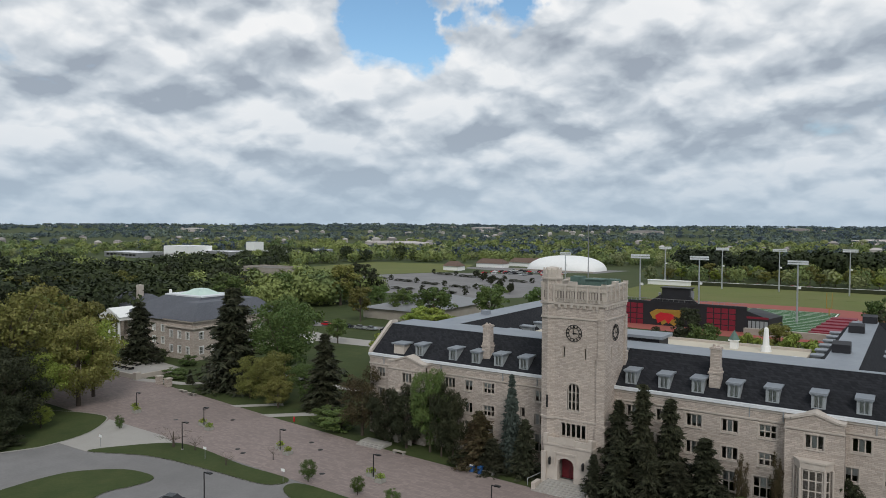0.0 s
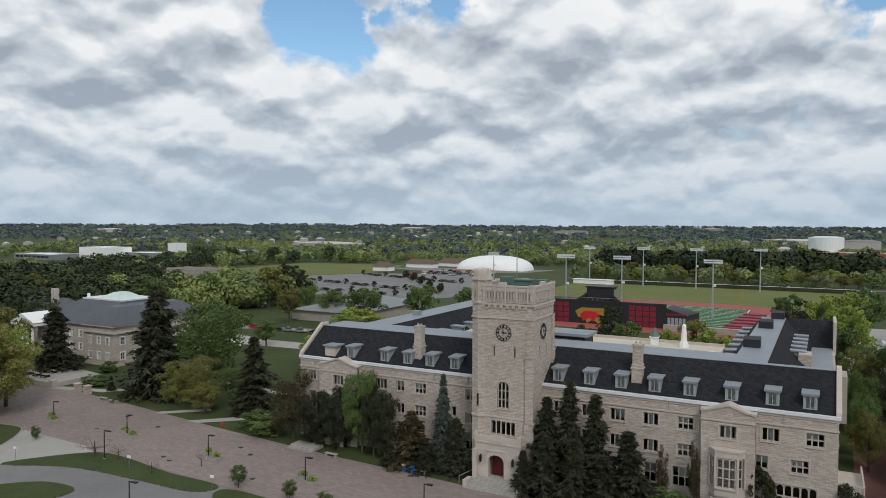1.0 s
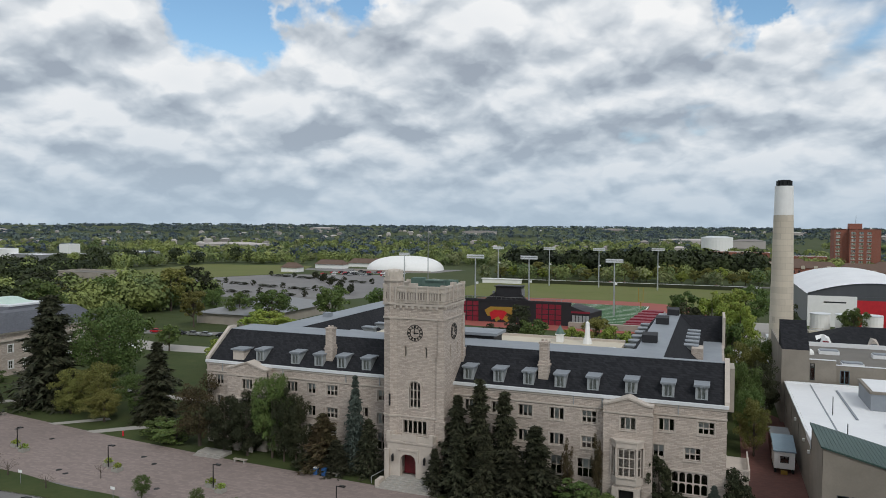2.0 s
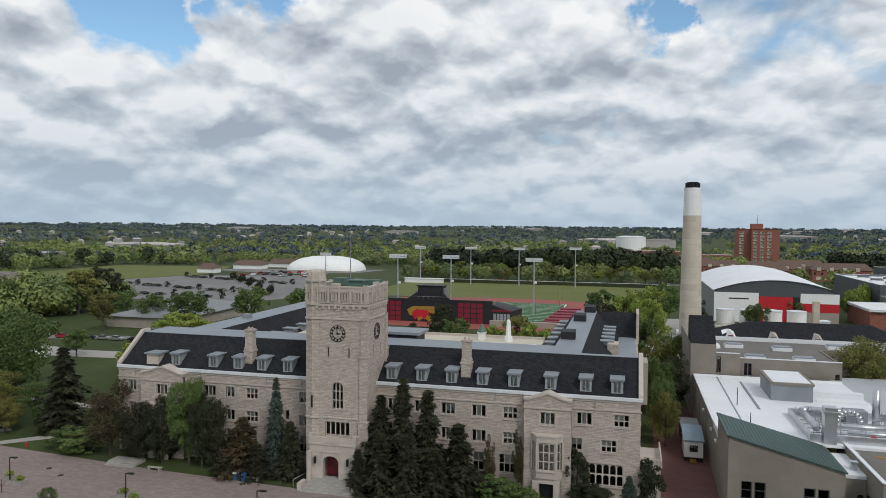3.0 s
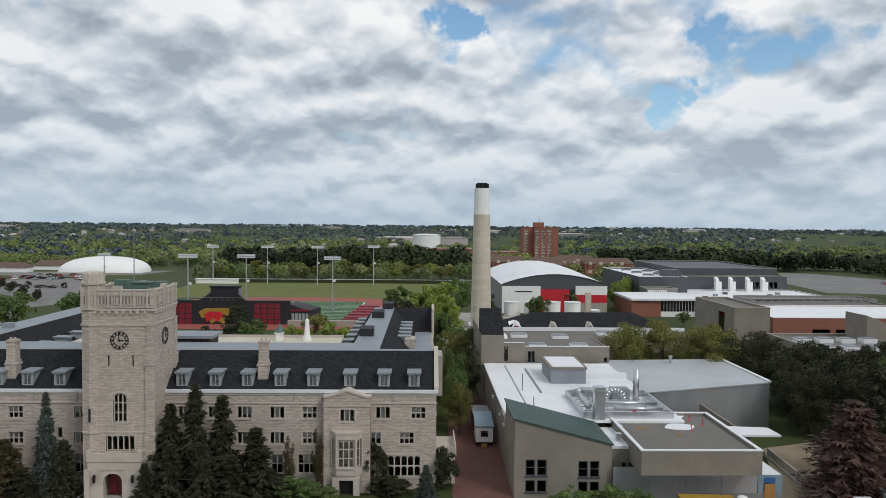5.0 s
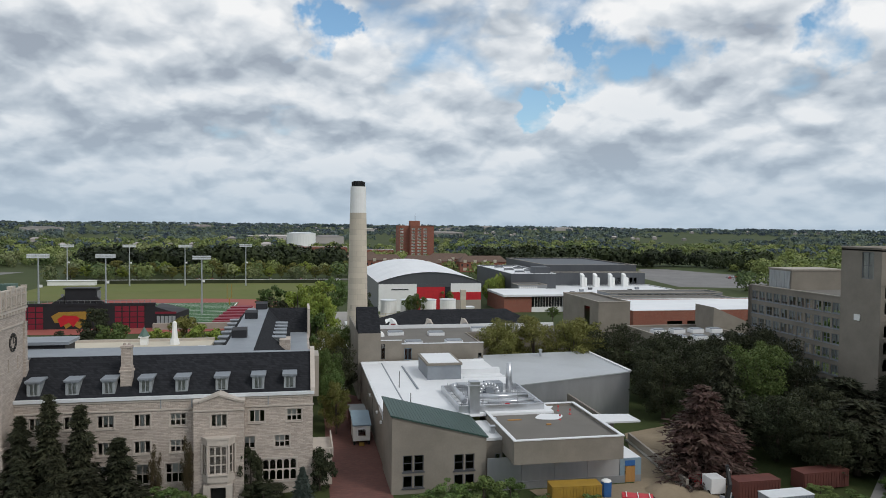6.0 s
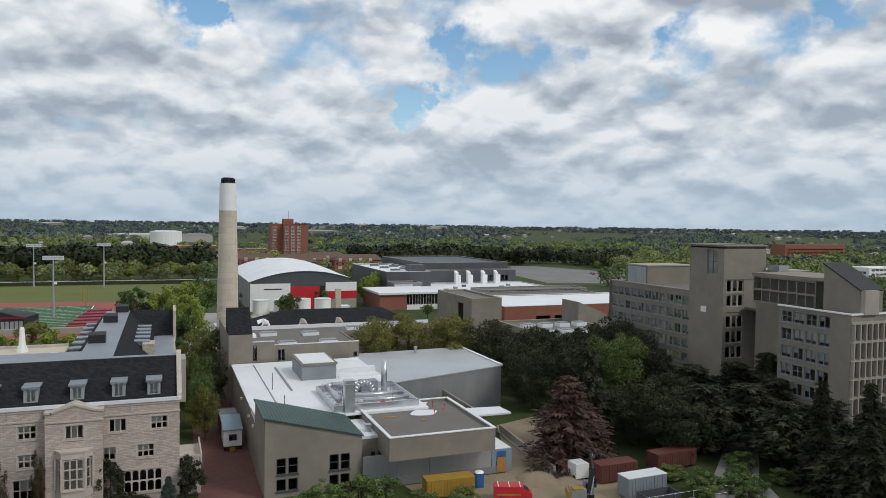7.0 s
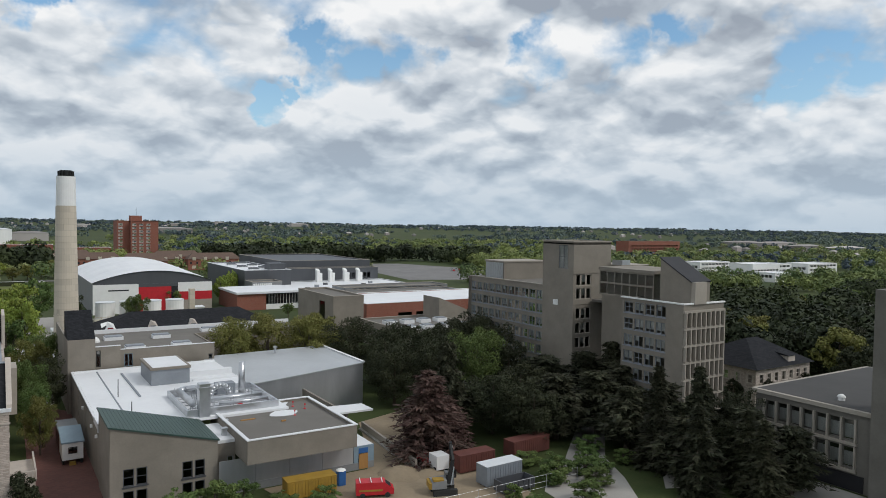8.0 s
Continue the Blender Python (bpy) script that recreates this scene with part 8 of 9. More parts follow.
def heap(x, y, r, h, mat, label, name="soil_heap"):
    g = Geo()
    n, m = 18, 7
    for k in range(m):
        rr = r * (1 - k / m)
        for j in range(n):
            a = 2 * math.pi * j / n
            w = 1 + 0.25 * noise.noise(Vector((math.cos(a) * 2 + x, math.sin(a) * 2 + y, k * 0.5)))
            g.v.append((rr * w * math.cos(a), rr * w * math.sin(a), h * math.sin(math.pi / 2 * k / m) * (1 + 0.2 * noise.noise(Vector((a, k, x))))))
    g.v.append((0, 0, h))
    for k in range(m - 1):
        g.f += [(k * n + j, k * n + (j + 1) % n, (k + 1) * n + (j + 1) % n, (k + 1) * n + j) for j in range(n)]
    g.f += [((m - 1) * n + j, (m - 1) * n + (j + 1) % n, m * n) for j in range(n)]
    single(name, g, mat, label, "heap", loc=(x, y, 0.05), smooth=True)


heap(51.5, 90.0, 3.6, 1.0, "sand", "low heap of dug sand beside the site")
heap(55.5, 88.2, 2.6, 0.7, "sand", "small heap of dug sand")
heap(62, 112, 5.0, 0.9, "sand", "broad bank of sandy soil")


def skip_box(name, x, y, rot, lx, ly, h, mat, label, open_top=False, roof=None, z=0.12):
    f = thing(name, x, y, z, label, "container")
    f.rotation_euler = (0, 0, radians(rot))
    if open_top:
        g = wall(wall(wall(wall(Geo(), -lx / 2, -ly / 2, 0, lx, 0.2, h, (), 0.12), lx / 2, -ly / 2, 90, ly, 0.2, h, (), 0.12), lx / 2, ly / 2, 180, lx, 0.2, h, (), 0.12), -lx / 2, ly / 2, -90, ly, 0.2, h, (), 0.12)
        part("container_body", g, mat, f)
        part("floor_pan", Geo().box(-lx / 2 + 0.13, lx / 2 - 0.13, -ly / 2 + 0.13, ly / 2 - 0.13, 0.2, 0.35), mat, f)
    else:
        part("container_body", Geo().box(-lx / 2, lx / 2, -ly / 2, ly / 2, 0.2, h), mat, f)
        part("container_roof", Geo().box(-lx / 2 - 0.04, lx / 2 + 0.04, -ly / 2 - 0.04, ly / 2 + 0.04, h, h + 0.08), roof or mat, f)
    g = Geo()
    n = int(lx / 0.45)
    for k in range(n):
        xx = -lx / 2 + lx * (k + 0.5) / n
        g.box(xx - 0.08, xx + 0.08, -ly / 2 - 0.06, -ly / 2 - 0.003, 0.3, h - 0.1)
    part("side_ribs", g, mat, f)
    part("skid", Geo().box(-lx / 2 + 0.2, lx / 2 - 0.2, -0.5, -0.3, 0, 0.2).box(-lx / 2 + 0.2, lx / 2 - 0.2, 0.3, 0.5, 0, 0.2), "iron", f)
    return f


skip_box("red_container", 62.4, 86.6, 0, 6.5, 2.5, 2.7, "rust", "brown-red steel site container", roof="rust")
skip_box("storage_container", 62.6, 80.2, 2, 6.6, 2.5, 3.0, "lead", "dented pale grey storage container", roof="gutter")
skip_box("rubbish_skip", 62.6, 76.6, 2, 5.6, 2.4, 1.7, "dark_clad", "open dark blue-black rubbish skip", open_top=True)
skip_box("red_container", 74.5, 88.5, 4, 8.0, 2.5, 2.6, "rust", "rust-red open container under the trees", roof="rust")
skip_box("yellow_container", 36.8, 89.4, -3, 7.0, 2.4, 2.5, "yellow", "yellow site container beside the wall")
for x in (39.9, 42.0):
    tl = thing("portable_toilet", x, 90.6, 0.1, "blue portable toilet with a white roof", "toilet", "portable toilets")
    part("cabin", Geo().box(-0.55, 0.55, -0.55, 0.55, 0, 2.1), "blue" if x > 41 else "white", tl)
    part("roof", Geo().dome(0, 0, 2.1, 0.75, 0.3, 8, 3), "white", tl)
    part("door", Geo().box(-0.4, 0.4, -0.59, -0.56, 0.1, 1.95), "blue", tl)
vn = thing("red_van", 44.4, 84.6, 0.12, "bright red work van with a white roof rack", "van")
vn.rotation_euler = (0, 0, radians(-22))
part("body", Geo().prism([(-2.6, -0.95), (1.4, -0.95), (1.4, 0.95), (-2.6, 0.95)], 0.4, 2.1).prism([(1.4, -0.92), (2.6, -0.85), (2.6, 0.85), (1.4, 0.92)], 0.4, [1.95, 1.1, 1.1, 1.95]), "red", vn)
part("windscreen", Geo().face((1.45, -0.8, 1.94), (2.2, -0.78, 1.42), (2.2, 0.78, 1.42), (1.45, 0.8, 1.94)), "black", vn)
for k in range(3):
    part("roof_bar", Geo().box(-2.1 + 1.5 * k, -2.0 + 1.5 * k, -0.95, 0.95, 2.15, 2.25), "white", vn)
part("side_stripe", Geo().box(-2.2, 1.0, -0.98, -0.951, 0.9, 1.15), "yellow", vn)
for wx in (-1.7, 1.7):
    for wy in (-0.92, 0.92):
        part("wheel", Geo().tube((wx, wy - 0.1, 0.36), (wx, wy + 0.1, 0.36), 0.36, 12), "rubber", vn)
ex = thing("excavator", 53.2, 80.6, 0.12, "grey and yellow excavator with its arm raised", "excavator")
ex.rotation_euler = (0, 0, radians(-20))
part("track", Geo().box(-1.7, 1.7, -1.3, -0.7, 0, 0.8), "rubber", ex)
part("track", Geo().box(-1.7, 1.7, 0.7, 1.3, 0, 0.8), "rubber", ex)
part("turntable", Geo().cyl(0, 0, 0.8, 0.95, 0.8, 0.8, 14), "iron", ex)
part("house", Geo().prism([(-1.9, -1.15), (0.2, -1.15), (0.2, 1.15), (-1.9, 1.15)], 0.95, [1.9, 2.1, 2.1, 1.9]), "grey_paint", ex)
part("counterweight", Geo().prism([(-2.3, -1.0), (-1.91, -1.15), (-1.91, 1.15), (-2.3, 1.0)], 0.95, 1.8), "yellow", ex)
part("engine_cover", Geo().box(-1.7, -0.2, -1.05, 0.1, 2.0, 2.25), "yellow", ex)
cab = part("cab", Geo().prism([(0.21, 0.15), (1.5, 0.15), (1.5, 1.15), (0.21, 1.15)], 0.95, [2.8, 2.6, 2.6, 2.8]), "grey_paint", ex)
part("cab_window", Geo().box(0.35, 1.35, 0.12, 0.147, 1.7, 2.5).box(1.503, 1.53, 0.28, 1.02, 1.5, 2.45), "black", cab)
part("boom", Geo().tube((0.5, -0.4, 1.4), (1.3, 0.3, 4.4), 0.36, 6, 0.3).tube((1.3, 0.3, 4.4), (1.2, 1.6, 6.4), 0.3, 6, 0.22), "iron", ex)
part("ram", Geo().tube((0.9, -0.5, 1.2), (1.45, 0.1, 3.6), 0.1, 8).tube((1.3, 0.4, 4.8), (1.5, 1.9, 6.1), 0.09, 8), "duct", ex)
part("dipper", Geo().tube((1.2, 1.6, 6.6), (1.9, 2.8, 2.4), 0.26, 6, 0.17), "iron", ex)
part("bucket", Geo().prism([(1.4, 2.5), (2.4, 2.5), (2.4, 3.3), (1.4, 3.3)], [1.1, 1.1, 1.4, 1.4], [2.3, 2.3, 1.8, 1.8]), "iron", ex)
bq = thing("work_truck", 57.4, 88.6, 0.1, "white and red work truck by the trees", "truck")
part("cab", Geo().prism([(-1.1, -1.2), (1.1, -1.2), (1.1, 1.2), (-1.1, 1.2)], 0.5, 2.6), "car_white", bq)
part("bed", Geo().box(-1.1, 1.1, 1.2, 5.0, 0.6, 1.3), "red", bq)
for wy in (-0.6, 4.0):
    for wx in (-1.0, 1.0):
        part("wheel", Geo().tube((wx - 0.12, wy, 0.45), (wx + 0.12, wy, 0.45), 0.45, 12), "rubber", bq)
fc = thing("site_fence", 58, 78, 0.12, "temporary wire site fence on steel posts", "fence")
for k in range(10):
    part("post", Geo().cyl(-12 + 3 * k, -3.2, 0, 2.0, 0.03, 0.03, 5), "galv", fc)
for z in (0.2, 1.0, 1.95):
    part("rail", Geo().tube((-12, -3.2, z), (15, -3.2, z), 0.018, 4), "galv", fc)

# ---- trees ----
def leaflets(P, N, S, rng, T=None, slim=0.6):
    """Leaf-shaped facets at P, facing N, of size S, pointing along T, as one vertex and face list."""
    n = len(P)
    T = rng.normal(size=(n, 3)) if T is None else T.copy()
    T -= (T * N).sum(1, keepdims=True) * N
    T /= np.linalg.norm(T, axis=1, keepdims=True) + 1e-9
    B = np.cross(N, T)
    S = S[:, None]
    V = np.stack([P + T * S * 1.15, P - T * S * 0.6 + B * S * slim * 1.25, P - T * S * 0.6 - B * S * slim * 1.25], 1).reshape(-1, 3)
    F = np.arange(3 * n).reshape(n, 3)
    return V, F


def mesh_np(name, V, F, mat):
    me = bpy.data.meshes.new(name)
    me.vertices.add(len(V))
    me.vertices.foreach_set("co", np.asarray(V, np.float32).ravel())
    k = F.shape[1]
    me.loops.add(F.size)
    me.loops.foreach_set("vertex_index", F.ravel().astype(np.int32))
    me.polygons.add(len(F))
    me.polygons.foreach_set("loop_start", np.arange(0, F.size, k, dtype=np.int32))
    me.materials.append(M[mat])
    me.update(calc_edges=True)
    return me


def unit(a):
    return a / (np.linalg.norm(a, axis=1, keepdims=True) + 1e-9)


def broadleaf(seed, mat, clumps, leaves, leaf, height=10.0, width=8.0, bare=0.22, open_=1.0):
    """A tree 10 m high: tapered trunk with limbs, and a crown of leafy clumps of uneven outline."""
    rng = np.random.default_rng(seed)
    tree = thing("tree", 0, 0, 0, "leafy broadleaf tree", "tree")
    zc = height * (bare + (1 - bare) * 0.5)
    rz, rx = height * (1 - bare) * 0.5, width / 2
    D = unit(rng.normal(size=(clumps, 3)))
    rad = rng.uniform(0.30, 1.0, (clumps, 1)) ** 0.6
    C = D * rad * np.array([rx, rx, rz]) * rng.uniform(0.82, 1.1, (clumps, 1)) + np.array([0, 0, zc])
    C[:, 2] = np.maximum(C[:, 2], height * bare * 1.1)
    R = rng.uniform(0.11, 0.27, clumps) * width * 0.60
    pick = rng.choice(clumps, leaves, p=R ** 2 / (R ** 2).sum())
    d = unit(rng.normal(size=(leaves, 3)) + np.array([0, 0, 0.35]))
    P = C[pick] + d * (R[pick] * rng.uniform(0.55, 1.08, leaves) * open_)[:, None] * np.array([1, 1, 0.75])
    N = unit(d + 0.55 * rng.normal(size=(leaves, 3)))
    V, F = leaflets(P, N, leaf * rng.uniform(0.6, 1.35, leaves), rng)
    g = Geo().cyl(0, 0, 0, height * 0.3, height * 0.028, height * 0.02, 8).cyl(0, 0, height * 0.3, height * 0.8, height * 0.02, height * 0.006, 7)
    for k in range(8):
        c = C[int(rng.integers(clumps))]
        z0 = height * rng.uniform(bare * 0.8, 0.5)
        g.tube((0, 0, z0), tuple(c), height * 0.010, 5, height * 0.003)
    part("trunk", g, "bark", tree)
    hang("crown", mesh_np("crown", V, F, mat), tree)
    return tree


def conifer(seed, mat, tiers, per, sprays, leaf, height=10.0, width=4.0, droop=0.25, power=0.9, bare=0.04, ragged=0.45):
    """A spruce 10 m high: ragged whorls of drooping boughs that carry long sprays of needles."""
    rng = np.random.default_rng(seed)
    tree = thing("conifer", 0, 0, 0, "dark evergreen conifer tree", "tree")
    P, N, S, T = [], [], [], []
    g = Geo().cyl(0, 0, 0, height * 0.98, height * 0.022, height * 0.003, 8)
    for k in range(tiers):
        f = min(max((k + rng.uniform(-0.35, 0.35)) / tiers, 0), 0.985)
        z = height * (bare + (1 - bare) * f)
        r = width / 2 * (1 - f) ** power * rng.uniform(1 - ragged, 1.12) + 0.10
        turn = rng.uniform(0, 2 * math.pi)
        for j in range(per):
            a = turn + (j + rng.uniform(-0.4, 0.4)) * 2 * math.pi / per
            lobe = noise.noise(Vector((math.cos(a) * 1.3, math.sin(a) * 1.3, f * 5 + seed)))
            rr = r * (rng.uniform(0.55, 1.15) + ragged * 1.1 * lobe)
            sag = droop * rng.uniform(0.4, 1.5)
            base = np.array([0, 0, z])
            tip = np.array([math.cos(a) * rr, math.sin(a) * rr, z - sag * rr + 0.10 * rr])
            if j % 2 == 0:
                g.tube((0, 0, z), tuple(tip * np.array([0.9, 0.9, 1])), 0.028 * height / 10, 4, 0.01)
            t = rng.uniform(0.12, 1.0, sprays) ** 0.75
            side = np.array([-math.sin(a), math.cos(a), 0])
            p = base + t[:, None] * (tip - base)
            s = rng.normal(size=(sprays, 1))
            p = p + side * (s * 0.20 * rr * (1.15 - t[:, None])) + rng.normal(size=(sprays, 3)) * 0.04
            hang_ = rng.uniform(0, 1, sprays) ** 2 * 0.22 * rr
            p[:, 2] -= hang_ + 0.15 * rr * t * t
            P.append(p)
            along = unit((tip - base)[None, :] + side * s * 0.5 * rr + rng.normal(size=(sprays, 3)) * 0.25 * rr + np.array([0, 0, -0.25 * rr]))
            T.append(along)
            N.append(unit(np.array([math.cos(a) * 0.5, math.sin(a) * 0.5, 0.8]) + 0.75 * rng.normal(size=(sprays, 3))))
            S.append(leaf * rng.uniform(0.5, 1.3, sprays))
    V, F = leaflets(np.concatenate(P), np.concatenate(N), np.concatenate(S), rng, np.concatenate(T), 0.30)
    part("trunk", g, "bark", tree)
    hang("crown", mesh_np("crown", V, F, mat), tree)
    return tree


KINDS = {}


def kind(key, maker, n, *args, **kw):
    KINDS[key] = [maker(100 * len(KINDS) + i, *args, **kw) for i in range(n)]


USED = set()


def plant(key, x, y, h, w=None, label="", z=0.0, i=None, group=""):
    """A tree of that kind, h metres high and w wide, at (x, y)."""
    if key.startswith("near_") and key not in ("near_rust", "near_copper") and math.hypot(x, y) > 178:
        key = "mid_" + key[5:]
    src = KINDS[key][(int(abs(x * 7 + y * 3)) if i is None else i) % len(KINDS[key])]
    base_w = 4.0 if src.name.startswith("conifer") else 8.0
    s = h / 10.0
    sw_ = s if w is None else w / base_w
    m = Matrix.LocRotScale((x, y, z), Euler((0, 0, (x * 1.7 + y * 2.3) % 6.283)), Vector((sw_, sw_, s)))
    if src not in USED:
        USED.add(src)
        src.matrix_basis = m
        ob = src
    else:
        ob = copy_thing(src, Matrix.LocRotScale(m.translation, m.to_quaternion(), None))
        ob.scale = (sw_, sw_, s)
    return tagged(ob, label, "tree", group)


kind("near_green", broadleaf, 2, "leaf", 90, 14000, 0.118, bare=0.12)
kind("near_olive", broadleaf, 3, "leaf_olive", 90, 14000, 0.118, bare=0.07)
kind("near_dark", broadleaf, 2, "leaf_dark", 90, 14000, 0.125, bare=0.06)
kind("near_lime", broadleaf, 2, "leaf_light", 80, 10000, 0.125)
kind("near_rust", broadleaf, 1, "leaf_rust", 70, 9000, 0.13, bare=0.1)
kind("twiggy", broadleaf, 1, "leaf_rust", 26, 420, 0.10, bare=0.3)
kind("near_copper", conifer, 1, "leaf_purple", 26, 13, 34, 0.24, width=5.0, droop=0.12, power=0.7)
kind("spruce", conifer, 3, "needle", 26, 11, 40, 0.27, droop=0.36, power=0.95, ragged=0.7)
kind("spruce_grey", conifer, 1, "needle_blue", 32, 13, 30, 0.24, droop=0.2, power=0.85, ragged=0.3)
kind("cedar", conifer, 2, "needle", 26, 13, 30, 0.30, width=5.2, droop=0.05, power=0.6)
kind("cedar_rust", conifer, 1, "leaf_rust", 26, 13, 30, 0.26, width=5.2, droop=0.05, power=0.7)
kind("pine", conifer, 2, "needle", 20, 10, 40, 0.32, width=5.5, droop=0.06, power=0.5, bare=0.2, ragged=0.6)
kind("mid_green", broadleaf, 3, "leaf", 46, 4200, 0.22)
kind("mid_olive", broadleaf, 2, "leaf_olive", 46, 4200, 0.22)
kind("mid_dark", broadleaf, 3, "leaf_dark", 46, 4200, 0.22, bare=0.12)
kind("mid_lime", broadleaf, 2, "leaf_light", 46, 4200, 0.22)
kind("shrub", broadleaf, 2, "leaf", 46, 4200, 0.24, bare=0.0)
kind("shrub_dark", broadleaf, 2, "leaf_dark", 46, 4200, 0.24, bare=0.0)

SP = "dark green spruce with drooping boughs before the stone hall"
for x, y, h, w in ((-34.4, 95.0, 13.8, 7.8), (-31.0, 94.8, 16.4, 8.2), (-27.4, 95.0, 15.0, 8.0), (-22.8, 94.4, 10.6, 9.0), (-33.4, 92.0, 9.0, 7.0), (-29.2, 91.6, 9.4, 7.4), (-25.4, 91.6, 7.6, 7.4)):
    plant("spruce", x, y, h, w, SP)
plant("spruce", -36.6, 91.6, 6.6, 4.6, "low dark spruce beside the tower porch")
plant("spruce_grey", -51.6, 96.2, 14.8, 4.6, "slim blue-grey spruce beside the clock tower")
plant("cedar_rust", -56.2, 94.4, 8.8, 6.4, "rusty brown-green cedar by the hall")
plant("cedar", -48.6, 94.8, 8.6, 4.2, "dark evergreen against the tower")
plant("cedar", -53.4, 93.6, 5.2, 4.2, "dark low evergreen by the walk")
for x, y, h, w in ((-75.4, 95.2, 9.6, 6.5), (-71.0, 95.4, 10.6, 7.0), (-62.0, 95.8, 10.8, 5.5)):
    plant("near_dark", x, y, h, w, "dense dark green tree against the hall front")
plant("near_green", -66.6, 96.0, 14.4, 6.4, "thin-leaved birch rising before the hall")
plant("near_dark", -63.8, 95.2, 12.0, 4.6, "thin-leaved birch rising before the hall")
plant("near_rust", -81.6, 96.6, 11.8, 9.5, "broad russet-tinged tree at the hall's end")
plant("shrub", -86.8, 96.5, 4.2, 7.5, "low green shrub at the walk's edge")
plant("shrub", -91.5, 98.5, 3.6, 7.0, "low green shrub at the walk's edge")
plant("shrub_dark", -58.8, 93.2, 2.6, 4.0, "low clipped shrub by the benches")
plant("spruce", -99.4, 106.0, 15.6, 11.5, "grey-green spruce on the lawn")
plant("cedar", -128.6, 107.0, 23.0, 12.5, "very tall dark spruce on the lawn")
plant("cedar", -136.0, 113.0, 18.5, 10.0, "tall dark spruce on the lawn")
plant("near_green", -133.0, 128.0, 20.0, 14.0, "tall full green tree by the west hall")
plant("near_green", -122.0, 116.0, 20.0, 15.0, "tall full green tree behind the spruce")
plant("near_olive", -112.0, 104.0, 10.4, 9.0, "spreading olive-green tree on the lawn")
plant("near_olive", -118.8, 103.4, 9.0, 7.5, "spreading olive-green tree on the lawn")
plant("near_green", -105.5, 107.5, 8.6, 8.0, "rounded green tree on the lawn")
plant("near_olive", -108.0, 101.4, 6.4, 6.6, "small spreading tree on the lawn")
plant("cedar", -172.0, 112.0, 16.6, 9.5, "tall dark spruce before the west hall")
for x, y, h, w, k in ((-150, 70, 25, 20, "near_olive"), (-142, 79, 18, 14, "near_olive"), (-147, 85, 17, 12, "near_lime"), (-156, 88, 19, 13, "near_olive"), (-160, 78, 19, 16, "near_olive"), (-146, 62, 15, 14, "near_dark"), (-164, 66, 24, 18, "near_dark"), (-172, 84, 20, 15, "near_olive"), (-183, 92, 19, 15, "near_green"), (-141, 71, 13, 11, "near_lime"), (-178, 74, 24, 18, "near_dark"), (-155, 56, 18, 15, "near_dark"), (-196, 100, 20, 15, "near_olive"), (-205, 108, 18, 14, "near_green")):
    plant(k, x, y, h, w, "large spreading tree shading the lawn")
# extra near-black trees, added where the lawn's edge is only in shade
for x, y, h, w in ((-133, 61, 14, 12), (-128, 57, 9, 9), (-139, 66, 15, 12), (-136, 56, 13, 12)):
    plant("near_dark", x, y, h, w, "dark tree added in place of shade at the lawn's edge")
plant("near_lime", -131.8, 66.5, 4.2, 4.2, "small spreading young tree on the lawn")
plant("twiggy", -103.0, 73.6, 3.4, 7.0, "low thin-crowned tree on the verge")
plant("twiggy", -98.4, 74.4, 2.8, 3.4, "small thin tree on the verge")
plant("twiggy", -84.6, 78.6, 2.6, 2.2, "small thin tree in the paving")
for x, y, h, w in ((-73.3, 74.9, 3.4, 2.3), (-64.2, 75.2, 2.9, 2.0), (-57.6, 74.6, 2.6, 2.2), (-120.2, 74.6, 2.6, 1.6)):
    plant("near_green", x, y, h, w, "young green street tree")
plant("twiggy", -88.5, 72.6, 2.4, 3.0, "small reddish twiggy shrub on the verge")
plant("shrub", -151, 108, 2.2, 6.0, "mixed low shrubs by the terrace")
plant("shrub", -147, 106, 1.8, 5.0, "mixed low shrubs by the terrace")
plant("shrub", -158, 117, 3.2, 5.0, "rounded shrub by the west hall")
plant("shrub_dark", -126, 57, 2.4, 7.0, "dark low hedge at the lawn's corner")
plant("spruce", -140.5, 104.5, 3.4, 2.6, "little spruce on the lawn")
# against the east end of the hall
plant("spruce_grey", 0.2, 95.4, 5.0, 3.6, "small blue-grey spruce by the hall's east end")
plant("shrub_dark", -6.8, 98.6, 7.2, 3.6, "dark ivy climbing the hall wall")
plant("shrub_dark", -5.0, 97.2, 2.6, 6.0, "low dark shrubs under the great window")
plant("shrub_dark", 2.6, 99.4, 6.2, 4.6, "dark evergreen at the hall corner")
plant("shrub", -17.0, 95.0, 3.6, 6.0, "green shrub by the hall entrance")
plant("shrub", -13.6, 93.6, 3.0, 5.0, "green shrub by the hall entrance")
plant("near_rust", -14.9, 97.6, 9.0, 1.8, "brown creeper on the bay corner")
plant("near_rust", -18.9, 97.2, 8.0, 2.0, "thin bare-twigged tree by the wall")
# lane trees
for x, y, h, w, k in ((5.6, 133, 10.5, 5.0, "near_green"), (6.2, 126, 9.5, 5.2, "near_olive"), (8.8, 150, 12, 6.5, "near_dark"), (5.2, 146, 12.5, 6.0, "near_green"), (6.0, 163, 14, 8, "near_olive"), (9.5, 176, 13, 8, "near_green"), (2.5, 186, 15, 9, "near_green"), (6.5, 214, 16, 10, "near_lime"), (-1, 236, 17, 12, "near_lime"), (6, 252, 18, 14, "near_lime"), (-9, 250, 16, 12, "near_green"), (-8, 215, 15, 10, "near_dark"), (12, 274, 17, 13, "near_green"), (22, 262, 12, 8, "mid_dark")):
    plant(k, x, y, h, w, "leafy tree beside the lane")
